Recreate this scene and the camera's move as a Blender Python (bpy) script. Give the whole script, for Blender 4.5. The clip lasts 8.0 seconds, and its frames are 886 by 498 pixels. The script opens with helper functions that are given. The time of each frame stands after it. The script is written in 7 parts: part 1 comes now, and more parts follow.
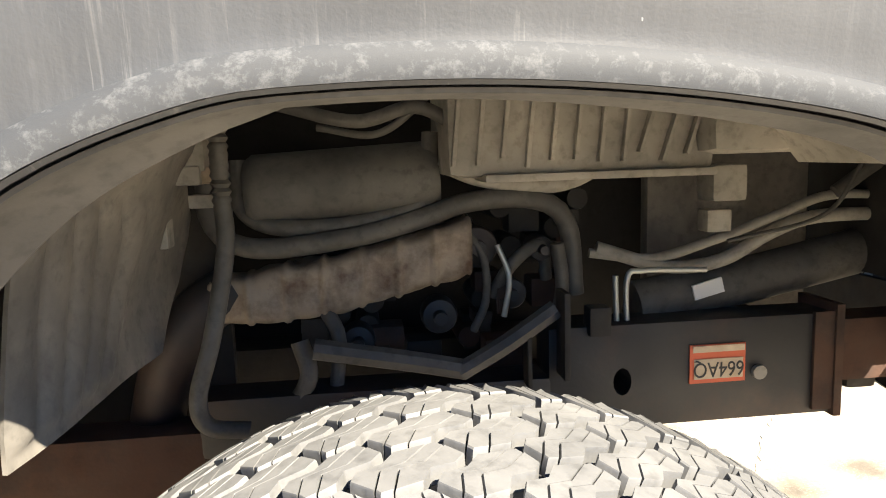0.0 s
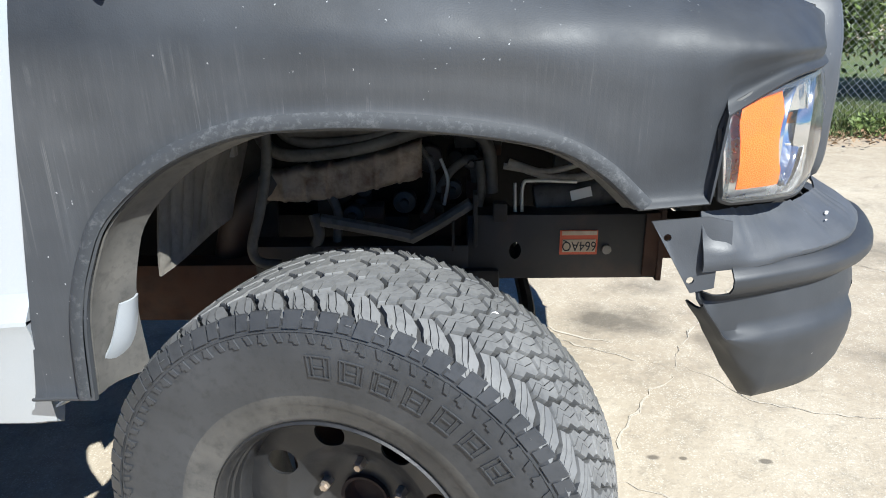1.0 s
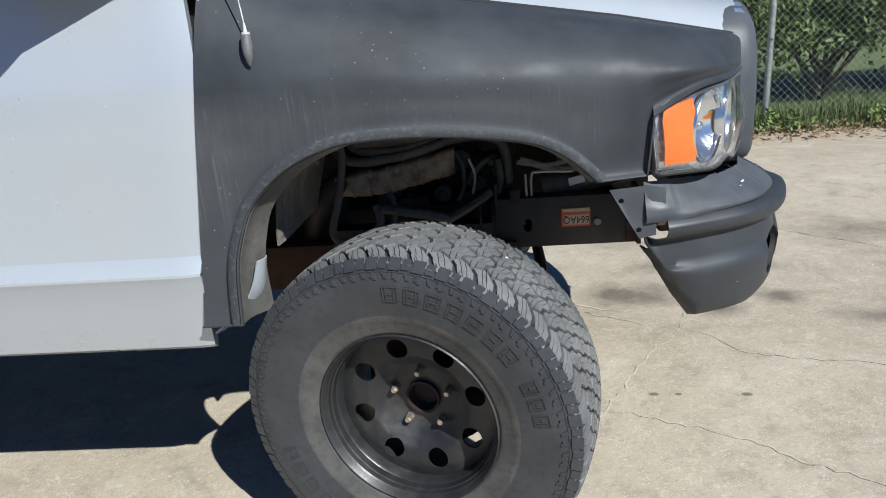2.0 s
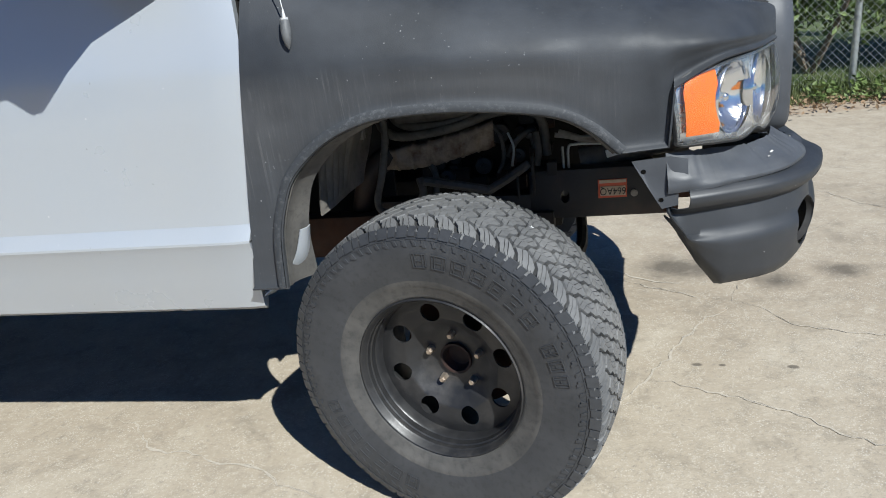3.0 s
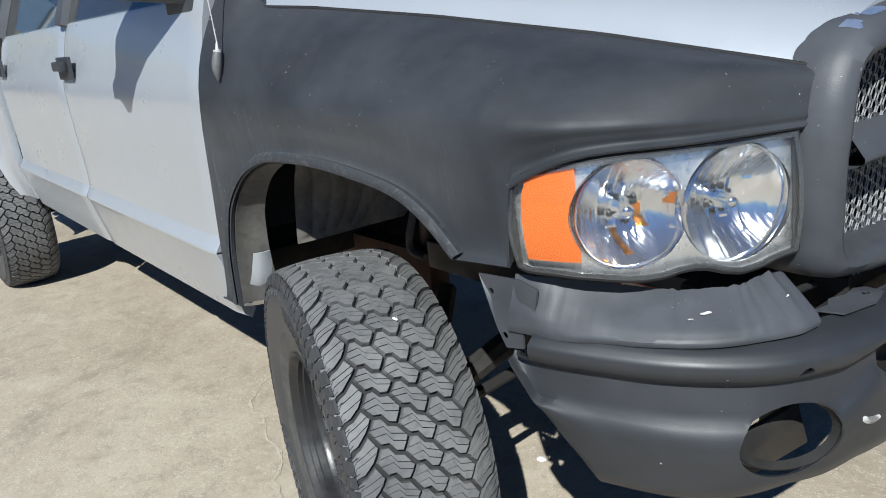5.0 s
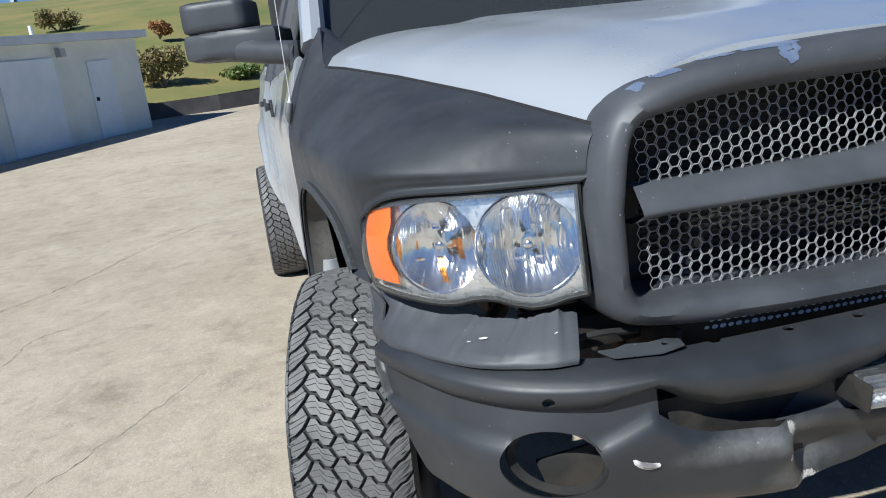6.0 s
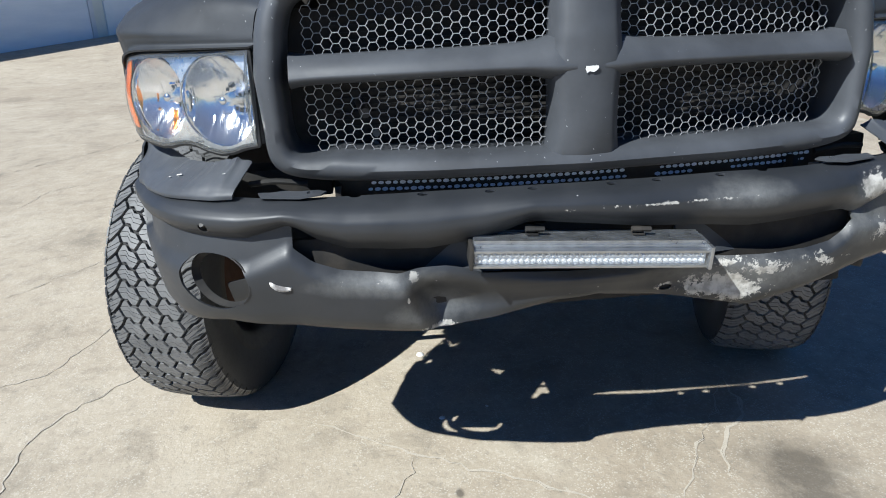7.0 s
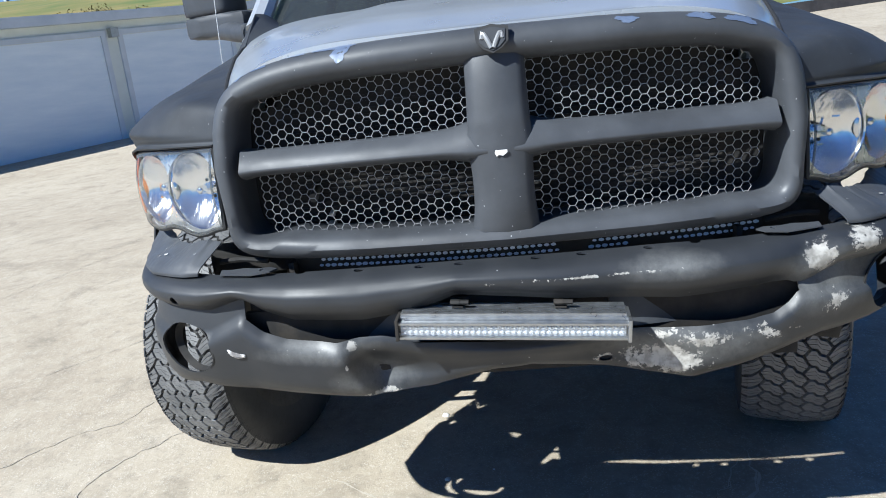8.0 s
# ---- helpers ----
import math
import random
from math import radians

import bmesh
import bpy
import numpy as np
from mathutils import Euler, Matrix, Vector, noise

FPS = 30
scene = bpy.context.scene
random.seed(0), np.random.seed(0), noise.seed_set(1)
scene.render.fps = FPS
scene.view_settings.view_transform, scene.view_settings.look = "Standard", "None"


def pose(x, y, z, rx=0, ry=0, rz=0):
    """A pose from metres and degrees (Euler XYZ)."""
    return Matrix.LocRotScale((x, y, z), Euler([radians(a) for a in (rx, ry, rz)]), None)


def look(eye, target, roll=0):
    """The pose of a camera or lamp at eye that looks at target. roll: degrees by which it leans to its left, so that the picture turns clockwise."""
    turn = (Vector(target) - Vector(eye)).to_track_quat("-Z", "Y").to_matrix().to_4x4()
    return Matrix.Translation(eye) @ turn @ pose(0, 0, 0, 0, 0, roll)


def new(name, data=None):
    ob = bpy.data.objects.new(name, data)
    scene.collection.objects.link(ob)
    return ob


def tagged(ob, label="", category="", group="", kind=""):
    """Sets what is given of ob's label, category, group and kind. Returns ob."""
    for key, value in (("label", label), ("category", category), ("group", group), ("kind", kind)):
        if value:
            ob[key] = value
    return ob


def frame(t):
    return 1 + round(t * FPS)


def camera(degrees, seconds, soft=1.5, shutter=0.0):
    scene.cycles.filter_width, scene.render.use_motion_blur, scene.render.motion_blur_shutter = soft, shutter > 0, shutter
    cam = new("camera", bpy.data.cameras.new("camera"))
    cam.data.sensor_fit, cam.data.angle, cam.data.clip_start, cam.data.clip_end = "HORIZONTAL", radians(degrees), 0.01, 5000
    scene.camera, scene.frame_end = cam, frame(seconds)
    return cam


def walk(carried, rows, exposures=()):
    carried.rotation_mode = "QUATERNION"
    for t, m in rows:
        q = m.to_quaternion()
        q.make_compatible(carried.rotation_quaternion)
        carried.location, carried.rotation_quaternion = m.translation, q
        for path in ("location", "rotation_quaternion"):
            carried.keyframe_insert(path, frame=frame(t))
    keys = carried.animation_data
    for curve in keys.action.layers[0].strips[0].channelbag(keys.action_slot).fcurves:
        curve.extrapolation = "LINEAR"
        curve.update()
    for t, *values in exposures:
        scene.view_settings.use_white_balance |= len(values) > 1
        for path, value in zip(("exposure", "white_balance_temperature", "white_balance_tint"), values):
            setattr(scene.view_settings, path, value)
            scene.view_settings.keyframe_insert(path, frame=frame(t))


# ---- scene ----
cam = camera(64.3, 8.0, soft=1.0)

# the camera and its way
PATH = [
    (0, (-0.048, -1.328, 1.005), (0.178, 0.64, 0.729), -1.8),
    (0.5, (0.048, -1.508, 1.114), (0.252, 0.42, 0.623), -2.2),
    (1, (0.134, -1.855, 1.199), (0.14, 0.028, 0.524), -0.4),
    (1.2, (0.15, -2.004, 1.232), (0.118, -0.135, 0.518), -1.7),
    (2.3, (0.195, -2.39, 1.273), (0.015, -0.495, 0.659), -5.3),
    (2.5, (0.225, -2.394, 1.272), (-0.026, -0.51, 0.648), -6.0),
    (3, (0.291, -2.434, 1.282), (-0.055, -0.587, 0.596), -6.1),
    (3.5, (0.446, -2.356, 1.264), (-0.056, -0.53, 0.62), -8.9),
    (4, (0.655, -2.16, 1.281), (-0.176, -0.447, 0.671), -10.6),
    (4.2, (0.777, -2.064, 1.279), (-0.204, -0.426, 0.684), -10.8),
    (5.3, (1.373, -1.435, 1.278), (-0.262, -0.466, 0.656), -4.6),
    (5.5, (1.478, -1.331, 1.273), (-0.262, -0.549, 0.673), -5.8),
    (6, (1.773, -1.061, 1.271), (-0.118, -0.602, 0.806), -6.8),
    (6.5, (2.006, -0.697, 1.237), (0.111, -0.399, 0.672), -4.4),
    (7, (2.147, -0.405, 1.17), (0.273, -0.207, 0.498), -2.3),
    (7.5, (2.17, -0.215, 1.182), (0.27, -0.138, 0.561), -4.3),
    (8, (2.241, -0.003, 1.211), (0.313, -0.185, 0.709), -6.1),
]
EXPOSURES = [(0.0, 2.49, 6230, 8), (0.3, 2.32, 6140, 8), (0.5, 1.97, 5980, 8), (0.8, 1.55, 5520, 8), (1.0, 1.21, 5220, 6), (1.2, 0.95, 5220, 6), (2.5, 0.57, 5220, 6), (4.2, 0.55, 5220, 6), (5.3, 0.45, 5220, 6), (6.5, 0.68, 5160, 6), (7.2, 0.79, 5140, 6), (8.0, 0.93, 5060, 6)]
walk(cam, [(t, look(e, g, r)) for t, e, g, r in PATH], EXPOSURES)


# ------------------------------------------------------------ world and sun
SUN_TO = Vector((-0.65, 0.82, -1.0)).normalized()
world = bpy.data.worlds.new("sky")
scene.world = world
world.use_nodes = True
wn = world.node_tree
sky = wn.nodes.new("ShaderNodeTexSky")
sky.sky_type = "NISHITA"
sky.sun_disc = False
sky.sun_elevation = math.asin(-SUN_TO.z)
sky.sun_rotation = math.atan2(-SUN_TO.x, -SUN_TO.y)
sky.air_density, sky.dust_density, sky.ozone_density = 1.0, 0.0, 6.0
wn.nodes["Background"].inputs["Strength"].default_value = 0.032
tint = wn.nodes.new("ShaderNodeMix")
tint.data_type, tint.blend_type = "RGBA", "MULTIPLY"
tint.inputs["Factor"].default_value = 1.0
[k for k in tint.inputs if k.enabled][2].default_value = (0.74, 0.95, 1.20, 1)
wn.links.new(sky.outputs["Color"], [k for k in tint.inputs if k.enabled][1])
wn.links.new([k for k in tint.outputs if k.enabled][0], wn.nodes["Background"].inputs["Color"])
sun = bpy.data.lights.new("sun", "SUN")
sun.energy, sun.angle, sun.color = 5.0, radians(0.5), (1.0, 0.87, 0.69)
sun_ob = new("sun", sun)
sun_ob.matrix_world = look((0, 0, 30), Vector((0, 0, 30)) + SUN_TO)


# ------------------------------------------------------------ materials
class Mat:
    """A small builder of node materials."""

    def __init__(self, name, color=(0.5, 0.5, 0.5), rough=0.5, metal=0.0):
        self.m = bpy.data.materials.new(name)
        self.m.use_nodes = True
        self.t = self.m.node_tree
        self.b = self.t.nodes["Principled BSDF"]
        self.b.inputs["Base Color"].default_value = (*color, 1)
        self.b.inputs["Roughness"].default_value = rough
        self.b.inputs["Metallic"].default_value = metal
        self.co = self.t.nodes.new("ShaderNodeTexCoord").outputs["Object"]

    def node(self, kind, **inputs):
        n = self.t.nodes.new(kind)
        for k, v in inputs.items():
            n.inputs[k.replace("_", " ")].default_value = v
        return n

    def link(self, a, b):
        self.t.links.new(a, b)

    def coords(self, scale=(1, 1, 1)):
        n = self.node("ShaderNodeMapping")
        n.inputs["Scale"].default_value = scale
        self.link(self.co, n.inputs["Vector"])
        return n.outputs["Vector"]

    def noise(self, scale, detail=4.0, rough=0.55, stretch=(1, 1, 1), distortion=0.0):
        n = self.node("ShaderNodeTexNoise", Scale=scale, Detail=detail, Roughness=rough, Distortion=distortion)
        self.link(self.coords(stretch), n.inputs["Vector"])
        return n.outputs["Fac"]

    def voronoi(self, scale, feature="F1", stretch=(1, 1, 1), vector=None):
        n = self.node("ShaderNodeTexVoronoi", Scale=scale)
        n.feature = feature
        self.link(vector or self.coords(stretch), n.inputs["Vector"])
        return n.outputs["Distance"]

    def ramp(self, fac, stops):
        n = self.t.nodes.new("ShaderNodeValToRGB")
        e = n.color_ramp.elements
        while len(e) < len(stops):
            e.new(0.5)
        for el, (p, c) in zip(e, stops):
            el.position = p
            el.color = (*c, 1) if not isinstance(c, (int, float)) else (c, c, c, 1)
        self.link(fac, n.inputs["Fac"])
        return n.outputs["Color"]

    def mix(self, a, b, fac, how="MIX"):
        n = self.t.nodes.new("ShaderNodeMix")
        n.data_type, n.blend_type = "RGBA", how
        ins = [s for s in n.inputs if s.enabled]
        for s, v in zip(ins, (fac, a, b)):
            if hasattr(v, "links"):
                self.link(v, s)
            elif isinstance(v, (int, float)):
                s.default_value = v
            else:
                s.default_value = (*v, 1)
        return [o for o in n.outputs if o.enabled][0]

    def math(self, op, a, b=0.0):
        n = self.t.nodes.new("ShaderNodeMath")
        n.operation = op
        for s, v in zip(n.inputs, (a, b)):
            if hasattr(v, "links"):
                self.link(v, s)
            else:
                s.default_value = v
        return n.outputs[0]

    def color(self, v):
        self.link(v, self.b.inputs["Base Color"])
        return self

    def rough(self, v):
        self.link(v, self.b.inputs["Roughness"])
        return self

    def bump(self, h, strength=0.3, distance=0.01):
        n = self.node("ShaderNodeBump", Strength=strength, Distance=distance)
        self.link(h, n.inputs["Height"])
        self.link(n.outputs["Normal"], self.b.inputs["Normal"])
        return self


def matte_black(name, dust, specks=True, base=(0.030, 0.033, 0.039), rough=0.50):
    """Sprayed flat-black paint: mottled gloss, pale runs of dust, chips."""
    m = Mat(name, base, rough)
    mott = m.noise(5.0, 5, 0.6)
    c = m.mix(base, tuple(v * 1.9 for v in base), m.ramp(mott, [(0.35, 0), (0.75, 1)]))
    if dust:
        runs = m.noise(120.0, 5, 0.7, (1, 0.3, 0.012), 0.4)
        low = m.noise(7.0, 4, 0.65)
        sep = m.t.nodes.new("ShaderNodeSeparateXYZ")
        m.link(m.co, sep.inputs[0])
        side = m.ramp(m.math("SUBTRACT", sep.outputs["Z"], 0.5), [(0.40, 0.35), (0.53, 1), (0.60, 0.8), (0.655, 0)])
        side = m.math("MULTIPLY", side, m.ramp(sep.outputs["X"], [(0.36, 1), (0.48, 0)]))
        f = m.math("MULTIPLY", m.ramp(runs, [(0.57, 0), (0.72, 1)]), m.ramp(low, [(0.46, 0), (0.60, 1)]))
        f = m.math("MULTIPLY", f, side)
        c = m.mix(c, (0.22, 0.22, 0.215), m.math("MULTIPLY", f, dust))
        film = m.math("MULTIPLY", m.ramp(m.noise(220.0, 3, 0.7, (1, 0.4, 0.05)), [(0.45, 0), (0.7, 1)]), side)
        c = m.mix(c, (0.17, 0.17, 0.17), m.math("MULTIPLY", film, 0.12 * dust))
        c = m.mix(c, (0.12, 0.12, 0.122), m.math("MULTIPLY", m.math("MULTIPLY", side, m.ramp(m.noise(3.0, 4), [(0.25, 0.2), (0.7, 1)])), 0.72 * dust))
    if specks:
        for scale, thr, few in ((62.0, 0.07, 0.50), (27.0, 0.040, 0.54)):
            warp = m.node("ShaderNodeTexNoise", Scale=160.0, Detail=3.0)
            m.link(m.co, warp.inputs["Vector"])
            add = m.t.nodes.new("ShaderNodeVectorMath")
            add.operation = "MULTIPLY_ADD"
            m.link(warp.outputs["Color"], add.inputs[0])
            add.inputs[1].default_value = (0.006, 0.006, 0.012)
            m.link(m.co, add.inputs[2])
            v = m.voronoi(scale, vector=add.outputs[0])
            keep = m.ramp(m.noise(6.0 if scale > 40 else 4.0, 4), [(few, 0), (few + 0.06, 1)])
            spot = m.math("MULTIPLY", m.ramp(v, [(thr * 0.6, 1), (thr, 0)]), keep)
            c = m.mix(c, (0.50, 0.51, 0.52), m.math("MULTIPLY", spot, 0.75))
    m.color(c)
    m.rough(m.ramp(m.noise(11.0, 4), [(0.3, rough - 0.07), (0.7, rough + 0.12)]))
    m.b.inputs["Specular IOR Level"].default_value = 0.45
    m.bump(m.noise(420.0, 2), 0.10, 0.002)
    return m.m


M = {}
M["black_paint"] = matte_black("black_paint", 0.72, True, (0.022, 0.0245, 0.029), 0.58)
M["black_trim"] = matte_black("black_trim", 0.12, True, (0.042, 0.045, 0.051))


def make_bumper_paint():
    """Flat black with torn, scraped patches that lay bare the pale plastic."""
    m = Mat("bumper_paint", (0.034, 0.036, 0.040), 0.5)
    base = m.mix((0.016, 0.018, 0.0215), (0.033, 0.0355, 0.041), m.ramp(m.noise(5.0, 5), [(0.35, 0), (0.75, 1)]))
    sep = m.t.nodes.new("ShaderNodeSeparateXYZ")
    m.link(m.co, sep.inputs[0])
    y, z = sep.outputs["Y"], sep.outputs["Z"]
    torn = m.noise(38.0, 9, 0.78)
    total = None
    for cy, cz, ry, rz, amt in ((0.290, 0.600, 0.12, 0.048, 1.15), (0.36, 0.645, 0.09, 0.030, 0.95), (0.30, 0.660, 0.06, 0.02, 0.85), (0.47, 0.652, 0.11, 0.030, 0.70), (0.585, 0.790, 0.045, 0.045, 1.25), (0.68, 0.81, 0.05, 0.035, 1.2), (0.62, 0.70, 0.05, 0.04, 0.8), (-0.334, 0.682, 0.016, 0.016, 1.1), (-0.345, 0.64, 0.006, 0.02, 0.7), (-0.37, 0.60, 0.006, 0.015, 0.7), (-0.285, 0.566, 0.05, 0.012, 1.1), (-0.42, 0.678, 0.10, 0.014, 0.55), (0.13, 0.797, 0.26, 0.008, 0.80), (0.176, 0.606, 0.030, 0.016, 1.15)):
        dy = m.math("DIVIDE", m.math("SUBTRACT", y, cy), ry)
        dz = m.math("DIVIDE", m.math("SUBTRACT", z, cz), rz)
        d = m.math("SQRT", m.math("ADD", m.math("MULTIPLY", dy, dy), m.math("MULTIPLY", dz, dz)))
        f = m.math("MULTIPLY", m.math("MAXIMUM", m.math("SUBTRACT", 1.25, d), 0.0), amt)
        total = f if total is None else m.math("MAXIMUM", total, f)
    score = m.math("ADD", m.math("MULTIPLY", total, 0.30), torn)
    mask = m.ramp(score, [(0.735, 0), (0.752, 1)])
    pale = m.mix((0.46, 0.445, 0.41), (0.26, 0.25, 0.225), m.ramp(m.noise(60.0, 4), [(0.4, 0), (0.62, 1)]))
    worn = None
    for cy, cz, ry, rz in ((-0.40, 0.676, 0.15, 0.030), (-0.30, 0.600, 0.10, 0.05), (0.33, 0.635, 0.20, 0.05), (0.30, 0.800, 0.12, 0.03), (0.60, 0.74, 0.12, 0.08)):
        dy = m.math("DIVIDE", m.math("SUBTRACT", y, cy), ry)
        dz = m.math("DIVIDE", m.math("SUBTRACT", z, cz), rz)
        f = m.math("SUBTRACT", 1.3, m.math("SQRT", m.math("ADD", m.math("MULTIPLY", dy, dy), m.math("MULTIPLY", dz, dz))))
        worn = f if worn is None else m.math("MAXIMUM", worn, f)
    hazy = m.ramp(m.math("MULTIPLY", m.math("MAXIMUM", worn, 0.0), m.noise(26.0, 7, 0.75)), [(0.16, 0), (0.62, 1)])
    base = m.mix(base, (0.185, 0.187, 0.182), m.math("MULTIPLY", hazy, 0.62))
    c = m.mix(base, pale, mask)
    chip = m.math("MULTIPLY", m.ramp(m.voronoi(30.0), [(0.03, 1), (0.055, 0)]), m.ramp(m.noise(6.0, 2), [(0.52, 0), (0.6, 1)]))
    c = m.mix(c, (0.55, 0.55, 0.55), m.math("MULTIPLY", chip, 0.8))
    m.color(c)
    m.rough(m.ramp(m.noise(9.0, 4), [(0.3, 0.42), (0.7, 0.60)]))
    m.b.inputs["Specular IOR Level"].default_value = 0.65
    m.bump(m.math("SUBTRACT", m.noise(300.0, 2), m.math("MULTIPLY", mask, 3.0)), 0.06, 0.002)
    return m.m


M["bumper"] = make_bumper_paint()


def make_lip():
    """Arch edge where stones have frosted the black paint."""
    m = Mat("scuffed_lip", (0.03, 0.033, 0.039), 0.72)
    n = m.noise(95.0, 8, 0.75)
    low = m.noise(7.0, 4)
    f = m.ramp(m.math("ADD", n, m.math("MULTIPLY", low, 0.5)), [(0.76, 0), (0.92, 1)])
    m.color(m.mix((0.034, 0.037, 0.042), (0.20, 0.205, 0.21), m.math("MULTIPLY", f, 0.28)))
    m.bump(n, 0.2, 0.002)
    return m.m


M["lip"] = make_lip()
M["black_plain"] = matte_black("black_plain", 0.0, False)


def make_silver():
    m = Mat("silver_paint", (0.53, 0.55, 0.57), 0.30, 0.28)
    fine = m.noise(900.0, 1)
    c = m.mix((0.39, 0.415, 0.445), (0.50, 0.528, 0.562), fine)
    dirt = m.ramp(m.noise(2.2, 5, 0.6), [(0.45, 0), (0.8, 1)])
    c = m.mix(c, (0.47, 0.46, 0.44), m.math("MULTIPLY", dirt, 0.30))
    spot = m.math("MULTIPLY", m.ramp(m.voronoi(24.0), [(0.035, 1), (0.06, 0)]), m.ramp(m.noise(5.0, 3), [(0.55, 0), (0.62, 1)]))
    m.color(m.mix(c, (0.78, 0.78, 0.76), m.math("MULTIPLY", spot, 0.6)))
    m.rough(m.ramp(m.noise(6.0, 4), [(0.3, 0.26), (0.75, 0.40)]))
    m.b.inputs["Coat Weight"].default_value = 0.6
    m.b.inputs["Coat Roughness"].default_value = 0.10
    return m.m


def make_concrete():
    m = Mat("concrete", (0.42, 0.38, 0.31), 0.88)
    big = m.noise(0.35, 6, 0.62)
    mid = m.noise(2.6, 6, 0.65, distortion=0.6)
    fine = m.noise(60.0, 4, 0.7)
    c = m.mix((0.380, 0.328, 0.256), (0.490, 0.437, 0.353), m.ramp(big, [(0.35, 0), (0.65, 1)]))
    c = m.mix(c, (0.56, 0.515, 0.43), m.math("MULTIPLY", m.ramp(mid, [(0.52, 0), (0.72, 1)]), 0.55))
    cloud = m.noise(9.0, 6, 0.72, distortion=0.4)
    c = m.mix(c, (0.25, 0.225, 0.185), m.math("MULTIPLY", m.ramp(cloud, [(0.32, 1), (0.48, 0)]), 0.5))
    c = m.mix(c, (0.58, 0.535, 0.45), m.math("MULTIPLY", m.ramp(cloud, [(0.56, 0), (0.70, 1)]), 0.40))
    grit = m.voronoi(130.0)
    c = m.mix(c, (0.66, 0.63, 0.56), m.math("MULTIPLY", m.ramp(grit, [(0.20, 1), (0.38, 0)]), m.ramp(m.noise(14.0, 3), [(0.38, 0), (0.60, 0.7)])))
    c = m.mix(c, (0.20, 0.178, 0.143), m.math("MULTIPLY", m.ramp(mid, [(0.28, 1), (0.46, 0)]), 0.55))
    c = m.mix(c, (0.70, 0.67, 0.60), m.math("MULTIPLY", m.ramp(fine, [(0.56, 0), (0.72, 1)]), 0.45))
    c = m.mix(c, (0.25, 0.235, 0.21), m.math("MULTIPLY", m.ramp(fine, [(0.28, 1), (0.44, 0)]), 0.55))
    # faint pale veins
    warp = m.node("ShaderNodeTexNoise", Scale=1.1, Detail=5.0, Roughness=0.5)
    m.link(m.co, warp.inputs["Vector"])
    add = m.t.nodes.new("ShaderNodeVectorMath")
    add.operation = "MULTIPLY_ADD"
    m.link(warp.outputs["Color"], add.inputs[0])
    add.inputs[1].default_value = (0.8, 0.8, 0.0)
    m.link(m.co, add.inputs[2])
    e1 = m.voronoi(0.62, "DISTANCE_TO_EDGE", vector=add.outputs[0])
    halo = m.math("MULTIPLY", m.ramp(e1, [(0.0, 1), (0.022, 0)]), m.ramp(m.noise(1.3, 3), [(0.4, 0), (0.6, 1)]))
    c = m.mix(c, (0.62, 0.57, 0.48), m.math("MULTIPLY", halo, 0.12))
    # oil and water stains where the truck has stood
    sep = m.t.nodes.new("ShaderNodeSeparateXYZ")
    m.link(m.co, sep.inputs[0])
    blot = m.noise(5.0, 6, 0.7)
    total = None
    for x, y, rx, ry, amt in ((0.80, 0.62, 0.30, 0.22, 1.0), (1.15, 0.45, 0.20, 0.16, 0.7), (1.75, 0.30, 0.5, 0.2, 0.6), (1.45, 0.55, 0.16, 0.12, 0.9), (0.71, -0.235, 0.022, 0.014, 1.6), (1.01, -0.257, 0.022, 0.014, 1.6), (0.79, -0.24, 0.014, 0.010, 1.4), (-1.6, -1.9, 0.5, 0.3, 0.5), (2.2, 1.4, 0.6, 0.4, 0.6), (1.0, 0.95, 0.25, 0.15, 0.7)):
        dx = m.math("DIVIDE", m.math("SUBTRACT", sep.outputs["X"], x), rx)
        dy = m.math("DIVIDE", m.math("SUBTRACT", sep.outputs["Y"], y), ry)
        d = m.math("SQRT", m.math("ADD", m.math("MULTIPLY", dx, dx), m.math("MULTIPLY", dy, dy)))
        f = m.math("MULTIPLY", m.math("MAXIMUM", m.math("SUBTRACT", 1.2, d), 0.0), amt)
        total = f if total is None else m.math("MAXIMUM", total, f)
    stain = m.ramp(m.math("MULTIPLY", total, blot), [(0.16, 0), (0.48, 1)])
    c = m.mix(c, (0.085, 0.075, 0.062), m.math("MULTIPLY", stain, 0.75))
    c = m.mix(c, (0.885, 0.86, 0.81), 1.0, "MULTIPLY")
    m.color(c)
    h = m.math("ADD", m.math("ADD", m.math("MULTIPLY", fine, 0.6), m.math("MULTIPLY", cloud, 0.8)), mid)
    m.bump(h, 0.30, 0.012)
    return m.m


def make_rubber(name, base, dusty, rough=0.72):
    m = Mat(name, base, rough)
    n1 = m.noise(9.0, 5, 0.6)
    n2 = m.noise(70.0, 4, 0.6)
    c = m.mix(base, dusty, m.ramp(n1, [(0.35, 0), (0.75, 1)]))
    c = m.mix(c, tuple(0.6 * v for v in base), m.math("MULTIPLY", m.ramp(n2, [(0.3, 1), (0.5, 0)]), 0.5))
    m.color(c)
    m.bump(n2, 0.2, 0.003)
    return m.m


